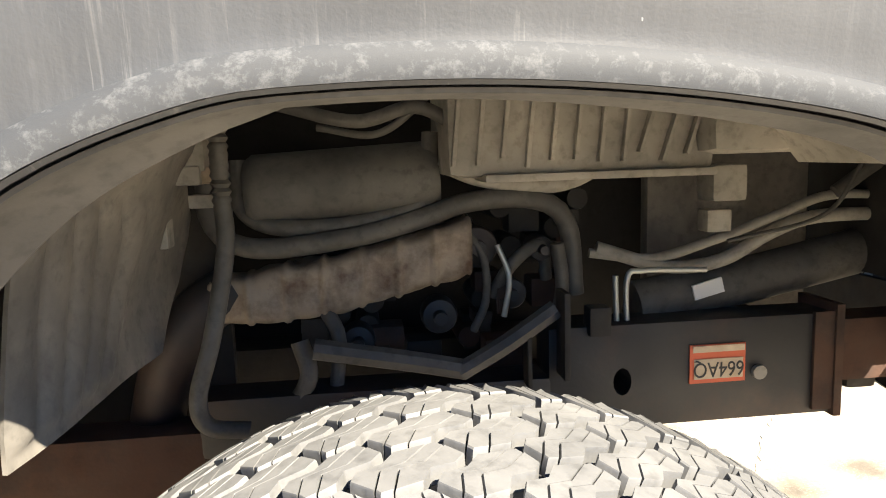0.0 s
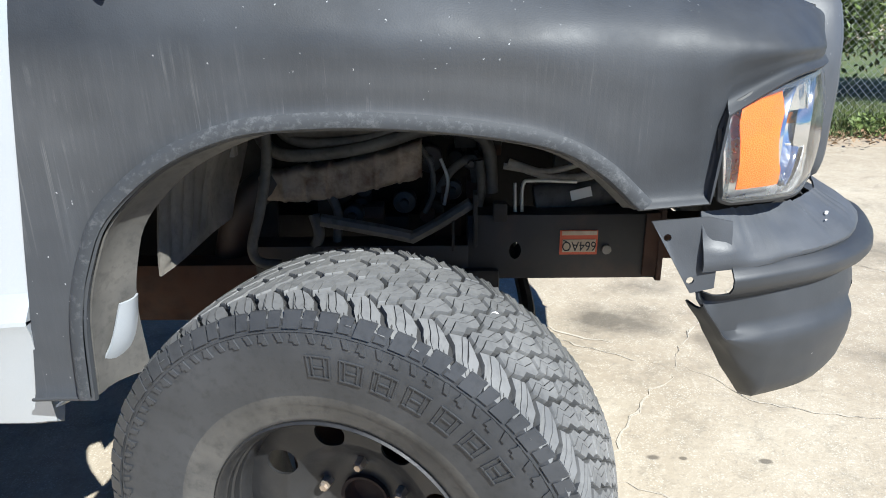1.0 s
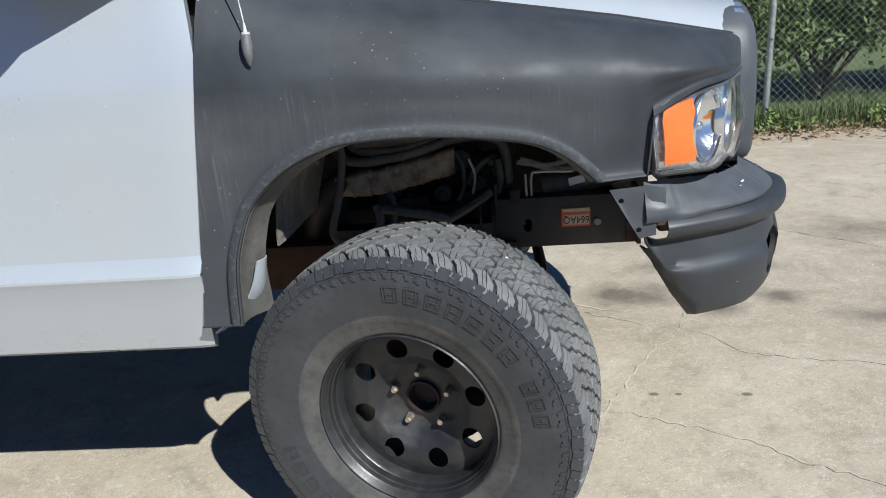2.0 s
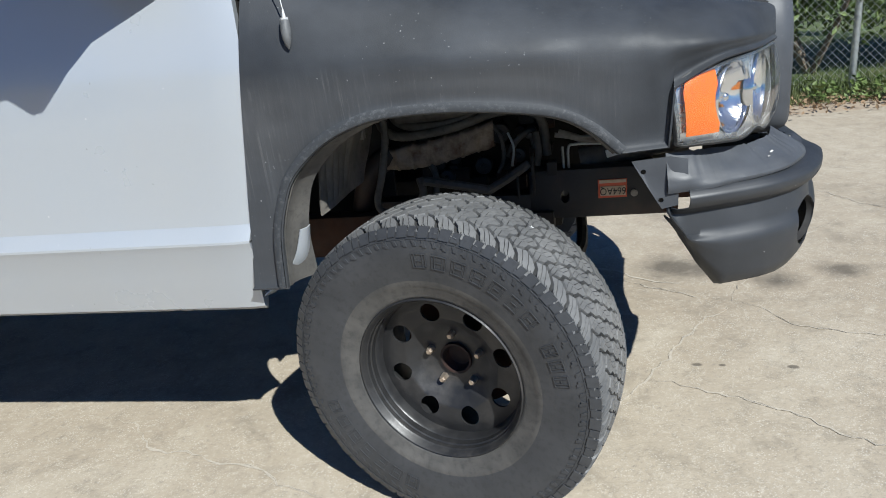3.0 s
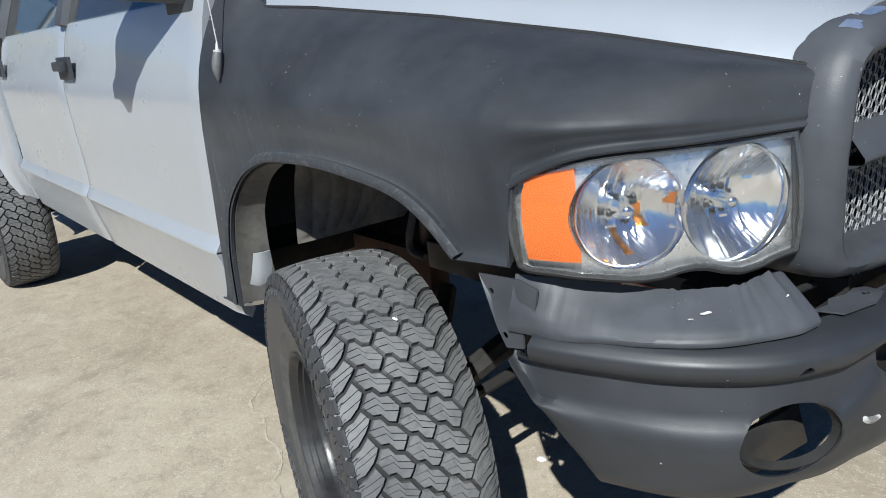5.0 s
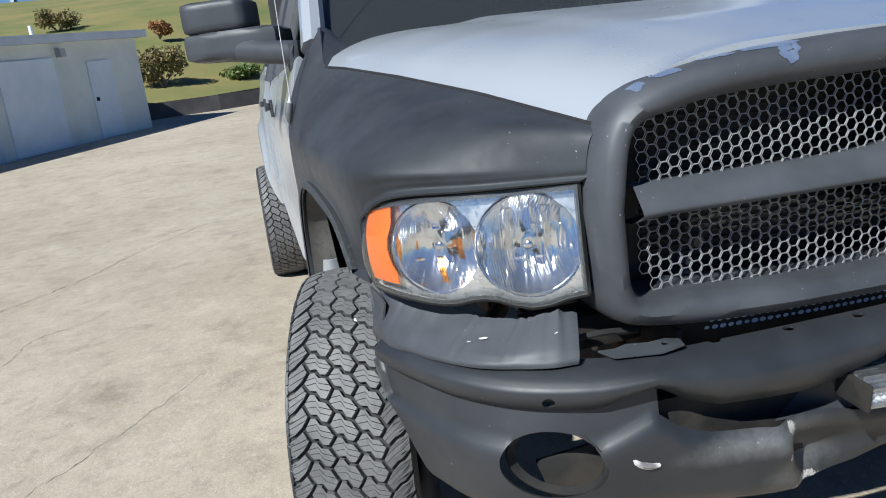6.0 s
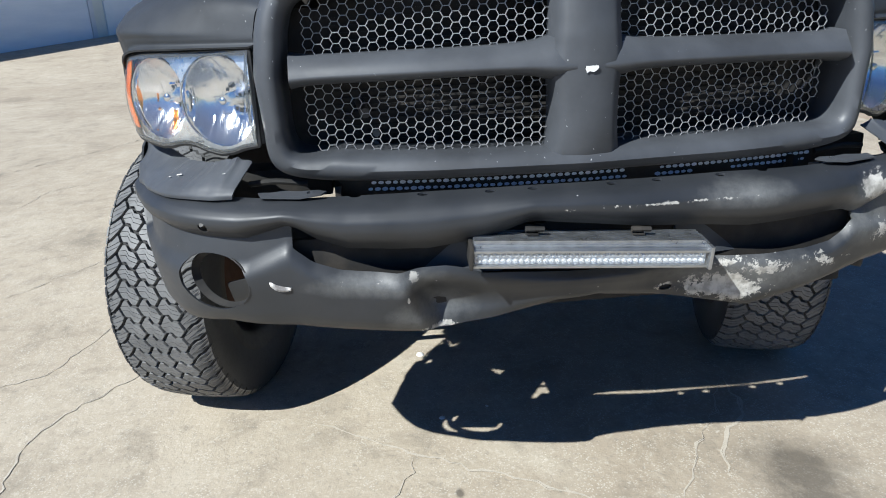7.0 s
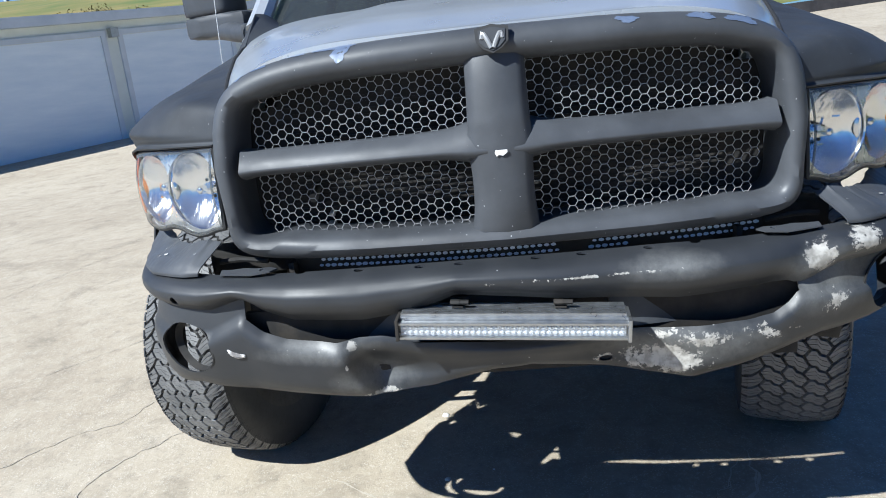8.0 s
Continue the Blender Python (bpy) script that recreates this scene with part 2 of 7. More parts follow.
def make_metal(name, base, rough, metal, spots=None, amount=0.5, scale=7.0):
    m = Mat(name, base, rough, metal)
    n = m.noise(scale, 6, 0.65)
    c = m.mix(tuple(0.7 * v for v in base), tuple(1.25 * v for v in base), m.noise(scale * 6, 4))
    if spots:
        c = m.mix(c, spots, m.math("MULTIPLY", m.ramp(n, [(0.48, 0), (0.66, 1)]), amount))
    m.color(c)
    m.rough(m.ramp(m.noise(scale * 3, 4), [(0.3, max(0.05, rough - 0.1)), (0.7, min(1.0, rough + 0.15))]))
    m.bump(m.noise(scale * 18, 3), 0.12, 0.003)
    return m.m


def make_clear(name, tint, gloss_rough=0.03, haze=0.0):
    """A thin clear lens: see-through, with a mirror gloss that grows towards the rim."""
    m = bpy.data.materials.new(name)
    m.use_nodes = True
    t = m.node_tree
    t.nodes.remove(t.nodes["Principled BSDF"])
    out = t.nodes["Material Output"]
    tr = t.nodes.new("ShaderNodeBsdfTransparent")
    tr.inputs["Color"].default_value = (*tint, 1)
    gl = t.nodes.new("ShaderNodeBsdfGlossy")
    gl.inputs["Roughness"].default_value = gloss_rough
    lw = t.nodes.new("ShaderNodeLayerWeight")
    lw.inputs["Blend"].default_value = 0.5
    pw = t.nodes.new("ShaderNodeMath")
    pw.operation = "POWER"
    pw.inputs[1].default_value = 4.0
    t.links.new(lw.outputs["Facing"], pw.inputs[0])
    fr = t.nodes.new("ShaderNodeMath")
    fr.operation = "MULTIPLY_ADD"
    fr.inputs[1].default_value, fr.inputs[2].default_value = 0.85, 0.05
    t.links.new(pw.outputs[0], fr.inputs[0])
    mx = t.nodes.new("ShaderNodeMixShader")
    t.links.new(fr.outputs[0], mx.inputs[0])
    t.links.new(tr.outputs[0], mx.inputs[1])
    t.links.new(gl.outputs[0], mx.inputs[2])
    last = mx
    if haze:
        df = t.nodes.new("ShaderNodeBsdfTranslucent")
        df.inputs["Color"].default_value = (0.85, 0.87, 0.88, 1)
        df2 = t.nodes.new("ShaderNodeBsdfDiffuse")
        df2.inputs["Color"].default_value = (0.85, 0.87, 0.88, 1)
        add = t.nodes.new("ShaderNodeMixShader")
        t.links.new(df.outputs[0], add.inputs[1])
        t.links.new(df2.outputs[0], add.inputs[2])
        last = t.nodes.new("ShaderNodeMixShader")
        last.inputs[0].default_value = haze
        t.links.new(mx.outputs[0], last.inputs[1])
        t.links.new(add.outputs[0], last.inputs[2])
    t.links.new(last.outputs[0], out.inputs["Surface"])
    return m


M["silver"] = make_silver()
M["concrete"] = make_concrete()
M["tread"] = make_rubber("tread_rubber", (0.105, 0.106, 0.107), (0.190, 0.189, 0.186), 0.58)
M["sidewall"] = make_rubber("sidewall_rubber", (0.036, 0.038, 0.042), (0.056, 0.058, 0.063), 0.48)
M["bead"] = make_rubber("bead_rubber", (0.055, 0.054, 0.052), (0.115, 0.109, 0.100), 0.66)
# near-black that puts the engine bay's deep shade into the colour
M["groove"] = make_rubber("bay_shade_black", (0.010, 0.010, 0.010), (0.022, 0.021, 0.020), 0.9)
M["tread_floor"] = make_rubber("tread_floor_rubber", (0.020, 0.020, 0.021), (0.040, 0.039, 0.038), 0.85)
M["rim"] = make_metal("black_steel", (0.021, 0.021, 0.022), 0.40, 0.0, (0.12, 0.11, 0.10), 0.32, 7.0)
M["nut"] = make_metal("worn_nut", (0.55, 0.47, 0.38), 0.4, 0.8, (0.30, 0.20, 0.12), 0.5, 30.0)
M["hub"] = make_metal("rusty_hub", (0.022, 0.013, 0.011), 0.7, 0.2, (0.06, 0.024, 0.015), 0.6, 20.0)
M["rail"] = make_metal("frame_steel", (0.022, 0.0225, 0.024), 0.55, 0.1, (0.12, 0.055, 0.03), 0.30, 5.0)
M["rust"] = make_metal("rusty_steel", (0.075, 0.040, 0.027), 0.85, 0.1, (0.028, 0.022, 0.02), 0.7, 11.0)
M["dark"] = make_metal("grimy_iron", (0.018, 0.017, 0.016), 0.75, 0.1, (0.055, 0.046, 0.036), 0.5, 9.0)
M["plastic"] = make_rubber("dusty_plastic", (0.21, 0.197, 0.172), (0.40, 0.37, 0.315), 0.7)
M["liner"] = make_rubber("liner_plastic", (0.12, 0.111, 0.097), (0.26, 0.236, 0.20), 0.75)
M["flange"] = make_rubber("dusty_flange", (0.060, 0.058, 0.054), (0.115, 0.108, 0.097), 0.85)
M["hose"] = make_rubber("hose_rubber", (0.045, 0.044, 0.041), (0.135, 0.126, 0.110), 0.65)
M["shield"] = make_metal("heat_shield", (0.30, 0.245, 0.185), 0.65, 0.35, (0.10, 0.06, 0.038), 0.9, 15.0)
M["chrome"] = make_metal("chrome", (0.82, 0.83, 0.85), 0.07, 1.0, None, 0, 3.0)
M["alu"] = make_metal("aluminium", (0.45, 0.46, 0.47), 0.35, 0.9, None, 0, 12.0)
M["mast"] = make_metal("dull_steel", (0.62, 0.62, 0.61), 0.45, 0.3, None, 0, 12.0)
M["aerial_grey"] = make_rubber("aerial_plastic", (0.07, 0.073, 0.076), (0.15, 0.153, 0.156), 0.6)
# near-black for the strip that draws the hood's shaded gap
M["seal"] = make_rubber("gap_shade_black", (0.010, 0.010, 0.011), (0.018, 0.018, 0.019), 0.8)
M["lens"] = make_clear("lens_clear", (0.95, 0.955, 0.955), 0.03, 0.030)
M["mesh"] = make_metal("grille_mesh", (0.36, 0.365, 0.375), 0.40, 0.3, None, 0, 20.0)
M["glass"] = make_clear("window_glass", (0.42, 0.48, 0.46), 0.02, 0.05)
M["peel"] = make_metal("peeled_patch", (0.12, 0.155, 0.24), 0.4, 0.1, (0.20, 0.235, 0.31), 0.5, 20.0)


def make_reflector():
    m = Mat("lamp_reflector", (0.91, 0.915, 0.915), 0.16, 1.0)
    w = m.node("ShaderNodeTexWave", Scale=70.0, Distortion=1.0, Detail=1.0)
    w.bands_direction = "Y"
    m.link(m.co, w.inputs["Vector"])
    m.bump(w.outputs["Fac"], 0.06, 0.003)
    return m.m


M["reflector"] = make_reflector()
# orange twin of the reflector, colours in the amber corner's reflected glints
M["painted_amber_glint"] = make_metal("painted_amber_glint", (0.95, 0.33, 0.04), 0.14, 1.0, None, 0, 30.0)
M["lamp_grey"] = Mat("lamp_bezel", (0.36, 0.36, 0.355), 0.2, 0.3).m
M["bezel"] = make_metal("satin_bezel", (0.80, 0.81, 0.82), 0.26, 0.85, None, 0, 14.0)
M["frost"] = make_clear("frosted_edge", (0.55, 0.57, 0.58), 0.25, 0.08)
M["led"] = Mat("led_white", (0.80, 0.82, 0.85), 0.2).m
M["white"] = Mat("white_plastic", (0.72, 0.72, 0.70), 0.5).m
M["red"] = Mat("red_print", (0.60, 0.12, 0.05), 0.6).m
M["tail_red"] = Mat("tail_lens", (0.32, 0.015, 0.012), 0.2).m
M["ink"] = Mat("black_print", (0.02, 0.02, 0.02), 0.6).m
M["cabin"] = Mat("cabin_cloth", (0.03, 0.03, 0.032), 0.9).m


def make_amber():
    m = Mat("amber_lens", (0.95, 0.22, 0.004), 0.25)
    n = m.voronoi(420.0)
    m.color(m.mix((0.86, 0.195, 0.001), (0.76, 0.148, 0.001), m.ramp(n, [(0.2, 0), (0.7, 1)])))
    m.b.inputs["Subsurface Weight"].default_value = 0.15
    m.b.inputs["Subsurface Radius"].default_value = (0.02, 0.008, 0.002)
    m.b.inputs["Coat Weight"].default_value = 0.15
    m.bump(n, 0.25, 0.002)
    return m.m


M["amber"] = make_amber()


def make_scrape():
    """Paint torn off the bumper, bare pale plastic showing."""
    m = Mat("scraped_plastic", (0.42, 0.41, 0.39), 0.7)
    n = m.noise(22.0, 6, 0.7)
    m.color(m.mix((0.62, 0.61, 0.58), (0.16, 0.15, 0.145), m.ramp(n, [(0.45, 0), (0.62, 1)])))
    m.bump(n, 0.3, 0.004)
    return m.m


M["scrape"] = make_scrape()


def make_plain(name, a, b, scale, rough=0.85, stretch=(1, 1, 1), bump=0.2):
    m = Mat(name, a, rough)
    n = m.noise(scale, 5, 0.6, stretch)
    m.color(m.mix(a, b, m.ramp(n, [(0.3, 0), (0.7, 1)])))
    m.bump(m.noise(scale * 9, 4, 0.6, stretch), bump, 0.01)
    return m.m


M["wall"] = make_plain("painted_block", (0.56, 0.61, 0.58), (0.68, 0.73, 0.70), 1.2)
M["shutter"] = make_plain("shutter_steel", (0.64, 0.73, 0.82), (0.76, 0.83, 0.89), 0.9, 0.5, (1, 1, 6))
M["eave"] = make_plain("eave_metal", (0.48, 0.54, 0.60), (0.60, 0.65, 0.70), 2.0, 0.5)
M["kerb"] = make_plain("low_wall", (0.055, 0.052, 0.055), (0.10, 0.095, 0.095), 1.5)
M["grass"] = make_plain("hill_grass", (0.095, 0.13, 0.03), (0.24, 0.19, 0.065), 0.22)
M["verge"] = make_plain("verge_grass", (0.05, 0.09, 0.02), (0.13, 0.14, 0.05), 3.0)
M["crack"] = make_plain("crack_dirt", (0.075, 0.062, 0.046), (0.14, 0.115, 0.085), 40.0)
M["crumble"] = make_plain("crumbled_edge", (0.42, 0.375, 0.30), (0.52, 0.47, 0.385), 60.0)
M["paper"] = make_plain("aged_paper", (0.50, 0.40, 0.27), (0.64, 0.54, 0.40), 60.0)
M["soil"] = make_plain("dry_soil", (0.27, 0.21, 0.15), (0.36, 0.30, 0.22), 4.0)
M["leaf"] = make_plain("leaf_green", (0.055, 0.105, 0.018), (0.16, 0.20, 0.05), 1.4, 0.6)
M["litter"] = make_plain("leaf_litter", (0.16, 0.10, 0.05), (0.30, 0.21, 0.12), 3.0, 0.8)
M["leaf_dry"] = make_plain("leaf_olive", (0.13, 0.12, 0.04), (0.24, 0.19, 0.08), 0.8, 0.7)
M["leaf_rust"] = make_plain("leaf_rust", (0.26, 0.12, 0.045), (0.36, 0.20, 0.08), 0.8, 0.7)
M["galv"] = make_metal("galvanised", (0.42, 0.44, 0.42), 0.45, 0.7, (0.28, 0.29, 0.27), 0.5, 9.0)
M["bluewall"] = make_plain("blue_cladding", (0.10, 0.20, 0.38), (0.14, 0.26, 0.46), 0.5, 0.6)
M["door_blue"] = make_plain("door_paint", (0.58, 0.67, 0.74), (0.70, 0.77, 0.82), 1.5, 0.5)
M["bark"] = make_plain("bark", (0.12, 0.09, 0.065), (0.2, 0.16, 0.12), 6.0)


# ------------------------------------------------------------ mesh helpers
def finish(bm, smooth=40):
    bmesh.ops.remove_doubles(bm, verts=bm.verts, dist=1e-5)
    bmesh.ops.recalc_face_normals(bm, faces=bm.faces)
    if smooth:
        lim = radians(smooth)
        for f in bm.faces:
            f.smooth = True
        for e in bm.edges:
            e.smooth = len(e.link_faces) != 2 or e.calc_face_angle(0) < lim
    return bm


def part(name, bm, material, parent=None, label="", smooth=40):
    finish(bm, smooth)
    me = bpy.data.meshes.new(name)
    bm.to_mesh(me)
    bm.free()
    mats = material if isinstance(material, (list, tuple)) else [material]
    for k in mats:
        me.materials.append(M[k])
    ob = new(name, me)
    if parent:
        ob.parent = parent
    if label:
        tagged(ob, label)
    return ob


def empty(name, label, category, where=(0, 0, 0), group="", kind=""):
    ob = new(name)
    ob.empty_display_size = 0.2
    ob.location = where
    return tagged(ob, label, category, group, kind)


def block(bm, c, s, bevel=0.0, m=None, mi=0):
    """A box of size s round c, with rounded edges; m turns it about its centre."""
    r = bmesh.ops.create_cube(bm, size=1.0)
    vs = r["verts"]
    for v in vs:
        v.co = Vector((v.co.x * s[0], v.co.y * s[1], v.co.z * s[2]))
    if bevel:
        es = list({e for v in vs for e in v.link_edges})
        out = bmesh.ops.bevel(bm, geom=es, offset=bevel, segments=2, affect="EDGES", profile=0.7)
        vs = list({v for v in out["verts"]} | {v for v in vs if v.is_valid})
    turn = m or Matrix()
    for v in vs:
        v.co = turn @ v.co + Vector(c)
    if mi:
        for f in {f for v in vs for f in v.link_faces}:
            f.material_index = mi
    return vs


def pillow(bm, c, s, power=4.0, m=None, seg=32):
    """A rounded box of size s round c: a ball pushed out towards its corners."""
    r = bmesh.ops.create_uvsphere(bm, u_segments=seg, v_segments=seg // 2, radius=1.0)
    turn = m or Matrix()
    for v in r["verts"]:
        k = (abs(v.co.x) ** power + abs(v.co.y) ** power + abs(v.co.z) ** power) ** (-1 / power)
        q = v.co * k
        v.co = turn @ Vector((0.5 * s[0] * q.x, 0.5 * s[1] * q.y, 0.5 * s[2] * q.z)) + Vector(c)
    return r["verts"]


def spline(knots, n):
    """n+1 points of a smooth curve through the knots, evenly spaced."""
    k = [Vector(p) for p in knots]
    k = [2 * k[0] - k[1]] + k + [2 * k[-1] - k[-2]]
    fine = []
    for i in range(1, len(k) - 2):
        for j in range(16):
            t = j / 16
            a, b, c, d = k[i - 1], k[i], k[i + 1], k[i + 2]
            fine.append(0.5 * ((2 * b) + (c - a) * t + (2 * a - 5 * b + 4 * c - d) * t * t + (3 * b - a - 3 * c + d) * t ** 3))
    fine.append(k[-2])
    acc = [0.0]
    for p, q in zip(fine, fine[1:]):
        acc.append(acc[-1] + (q - p).length)
    out, i = [], 0
    for j in range(n + 1):
        want = acc[-1] * j / n
        while i < len(acc) - 2 and acc[i + 1] < want:
            i += 1
        span = acc[i + 1] - acc[i]
        out.append(fine[i].lerp(fine[i + 1], 0 if span < 1e-9 else (want - acc[i]) / span))
    return out


def tube(bm, knots, r, n=24, seg=10, wobble=None, caps=True):
    """A round rod or hose along a smooth curve; r may be a function of 0..1."""
    pts = spline(knots, n)
    rings = []
    up = Vector((0, 0, 1))
    prev = None
    for i, p in enumerate(pts):
        d = (pts[min(i + 1, n)] - pts[max(i - 1, 0)]).normalized()
        side = prev - d * prev.dot(d) if prev else d.cross(up if abs(d.z) < 0.95 else Vector((1, 0, 0)))
        side.normalize()
        prev = side
        other = d.cross(side)
        rr = r(i / n) if callable(r) else r
        rings.append([bm.verts.new(p + rr * (math.cos(2 * math.pi * k / seg) * side + math.sin(2 * math.pi * k / seg) * other)) for k in range(seg)])
    for a, b in zip(rings, rings[1:]):
        for k in range(seg):
            bm.faces.new((a[k], a[(k + 1) % seg], b[(k + 1) % seg], b[k]))
    if caps:
        bm.faces.new(rings[0])
        bm.faces.new(rings[-1][::-1])


def sheet(bm, f, nu, nv, thick=0.0, keep=None, mi=None):
    """A surface f(u, v) over the unit square, given a thickness."""
    vs = [[bm.verts.new(f(i / nu, j / nv)) for j in range(nv + 1)] for i in range(nu + 1)]
    fs = []
    for i in range(nu):
        for j in range(nv):
            u, v = (i + 0.5) / nu, (j + 0.5) / nv
            if keep and not keep(u, v):
                continue
            a = vs[i][j], vs[i + 1][j], vs[i + 1][j + 1], vs[i][j + 1]
            if len({tuple(round(c, 6) for c in q.co) for q in a}) < 3:
                continue
            fc = bm.faces.new(a)
            if mi:
                fc.material_index = mi(u, v)
            fs.append(fc)
    for row in vs:
        for v in row:
            if not v.link_faces:
                bm.verts.remove(v)
    if thick:
        bmesh.ops.recalc_face_normals(bm, faces=fs)
        bmesh.ops.solidify(bm, geom=fs, thickness=thick)
    return fs


def lathe(bm, profile, n=64, m=None, closed=False):
    """Turns (radius, along) pairs round the y axis."""
    rings = []
    for k in range(n):
        a = 2 * math.pi * k / n
        rings.append([bm.verts.new((r * math.cos(a), y, r * math.sin(a))) for r, y in profile])
    cnt = len(profile)
    for k in range(n):
        a, b = rings[k], rings[(k + 1) % n]
        for i in range(cnt if closed else cnt - 1):
            j = (i + 1) % cnt
            bm.faces.new((a[i], a[j], b[j], b[i]))
    if m:
        bmesh.ops.transform(bm, matrix=m, verts=[v for r in rings for v in r])


def plate(bm, outer, holes, depth, place):
    """A flat plate with holes, given in (u, v), thickened along its normal; place maps (u, v, w) into space."""
    es = []
    for loop in [outer, *holes]:
        vs = [bm.verts.new((u, v, 0)) for u, v in loop]
        es += [bm.edges.new((vs[i], vs[(i + 1) % len(vs)])) for i in range(len(vs))]
    r = bmesh.ops.triangle_fill(bm, use_beauty=True, use_dissolve=False, edges=es)
    fs = [g for g in r["geom"] if isinstance(g, bmesh.types.BMFace)]
    ex = bmesh.ops.extrude_face_region(bm, geom=fs)
    for g in ex["geom"]:
        if isinstance(g, bmesh.types.BMVert):
            g.co.z = depth
    for v in {v for f in fs for v in f.verts} | {g for g in ex["geom"] if isinstance(g, bmesh.types.BMVert)}:
        v.co = place(v.co.x, v.co.y, v.co.z)


def circle(cx, cy, r, n=24, ry=None):
    return [(cx + r * math.cos(2 * math.pi * k / n), cy + (ry or r) * math.sin(2 * math.pi * k / n)) for k in range(n)]


def carve(ob, bm):
    """Cuts the closed shapes in bm out of the mesh object ob."""
    me = bpy.data.meshes.new("cutter")
    finish(bm, 0)
    bm.to_mesh(me)
    bm.free()
    tool = new("cutter", me)
    mod = ob.modifiers.new("cut", "BOOLEAN")
    mod.object, mod.operation, mod.solver = tool, "DIFFERENCE", "EXACT"
    bpy.context.view_layer.update()
    got = bpy.data.meshes.new_from_object(ob.evaluated_get(bpy.context.evaluated_depsgraph_get()))
    ob.modifiers.remove(mod)
    old = ob.data
    ob.data = got
    bpy.data.meshes.remove(old)
    bpy.data.objects.remove(tool)
    bpy.data.meshes.remove(me)
    return ob


def lerp_table(table, x):
    """Straight-line look-up in rising (x, value) pairs."""
    if x <= table[0][0]:
        return table[0][1]
    for (a, va), (b, vb) in zip(table, table[1:]):
        if x <= b:
            return va + (vb - va) * (x - a) / (b - a)
    return table[-1][1]


# ------------------------------------------------------------ the ground and what stands round the yard
def ground_z(x):
    """The yard is level round the truck and climbs slowly far behind it."""
    t = -x - 9.0
    return 0.075 * (0.5 * (t + math.sqrt(t * t + 4.0))) if t > -14 else 0.0


def build_ground():
    bm = bmesh.new()
    xs = [-600, -300, -150, -80, -50] + [-40 + 1.0 * i for i in range(41)] + [2, 5, 10, 40, 150, 600]
    ys = [-600, -150, -40, -15, -8, -4, -2, 0, 2, 3.9, 15, 40, 150, 600]
    vs = [[bm.verts.new((x, y, ground_z(x) if x > -40.5 else ground_z(-40) + 0.0 * x)) for y in ys] for x in xs]
    for i in range(len(xs) - 1):
        for j in range(len(ys) - 1):
            bm.faces.new((vs[i][j], vs[i + 1][j], vs[i + 1][j + 1], vs[i][j + 1]))
    return tagged(part("ground", bm, "concrete"), "pale cracked concrete yard, stained and dusty", "ground", kind="structure")


GROUND = build_ground()


def build_crack(knots, seed, dark=0.0022, pale=0.0):
    """A ragged crack in the slab: a narrow dark line, with crumbled pale edges where wide."""
    rng = random.Random(seed)
    n = max(12, int(34 * sum(math.dist(a, b) for a, b in zip(knots, knots[1:]))))
    line = spline([(x, y, 0) for x, y in knots], n)
    pts = []
    for i, p in enumerate(line):
        d = line[min(n, i + 1)] - line[max(0, i - 1)]
        side = Vector((-d.y, d.x, 0)).normalized()
        off = 0.022 * noise.noise(Vector((i * 0.23, seed, 0))) + 0.018 * noise.noise(Vector((i * 0.8, seed, 4))) + rng.uniform(-0.006, 0.006)
        pts.append((p + side * off, side))
    for name, wide, lift, mat in (("crack_edge", 0.6 * pale, 0.0022, "crumble"), ("crack", dark, 0.0034, "crack")):
        if not wide:
            continue
        bm = bmesh.new()
        rows = []
        for i, (p, side) in enumerate(pts):
            taper = min(1.0, 4.0 * min(i, n - i) / n + 0.08)
            w = wide * taper * max(0.05, 0.75 + 1.3 * noise.noise(Vector((i * 0.5, seed, 9))))
            if name == "crack":
                w *= 1.0 if noise.noise(Vector((i * 0.31, seed, 2))) > 0.08 else 0.04
            far = max(1.0, math.hypot(p.x, p.y) / 2.5)
            q = Vector((p.x, p.y, ground_z(p.x) + lift))
            rows.append([bm.verts.new(q + side * w * rng.uniform(0.6, 1.3) * far), bm.verts.new(q - side * w * rng.uniform(0.6, 1.3) * far)])
        for r0, r1 in zip(rows, rows[1:]):
            bm.faces.new((r0[0], r0[1], r1[1], r1[0]))
        part(name, bm, mat, GROUND, "", 0)


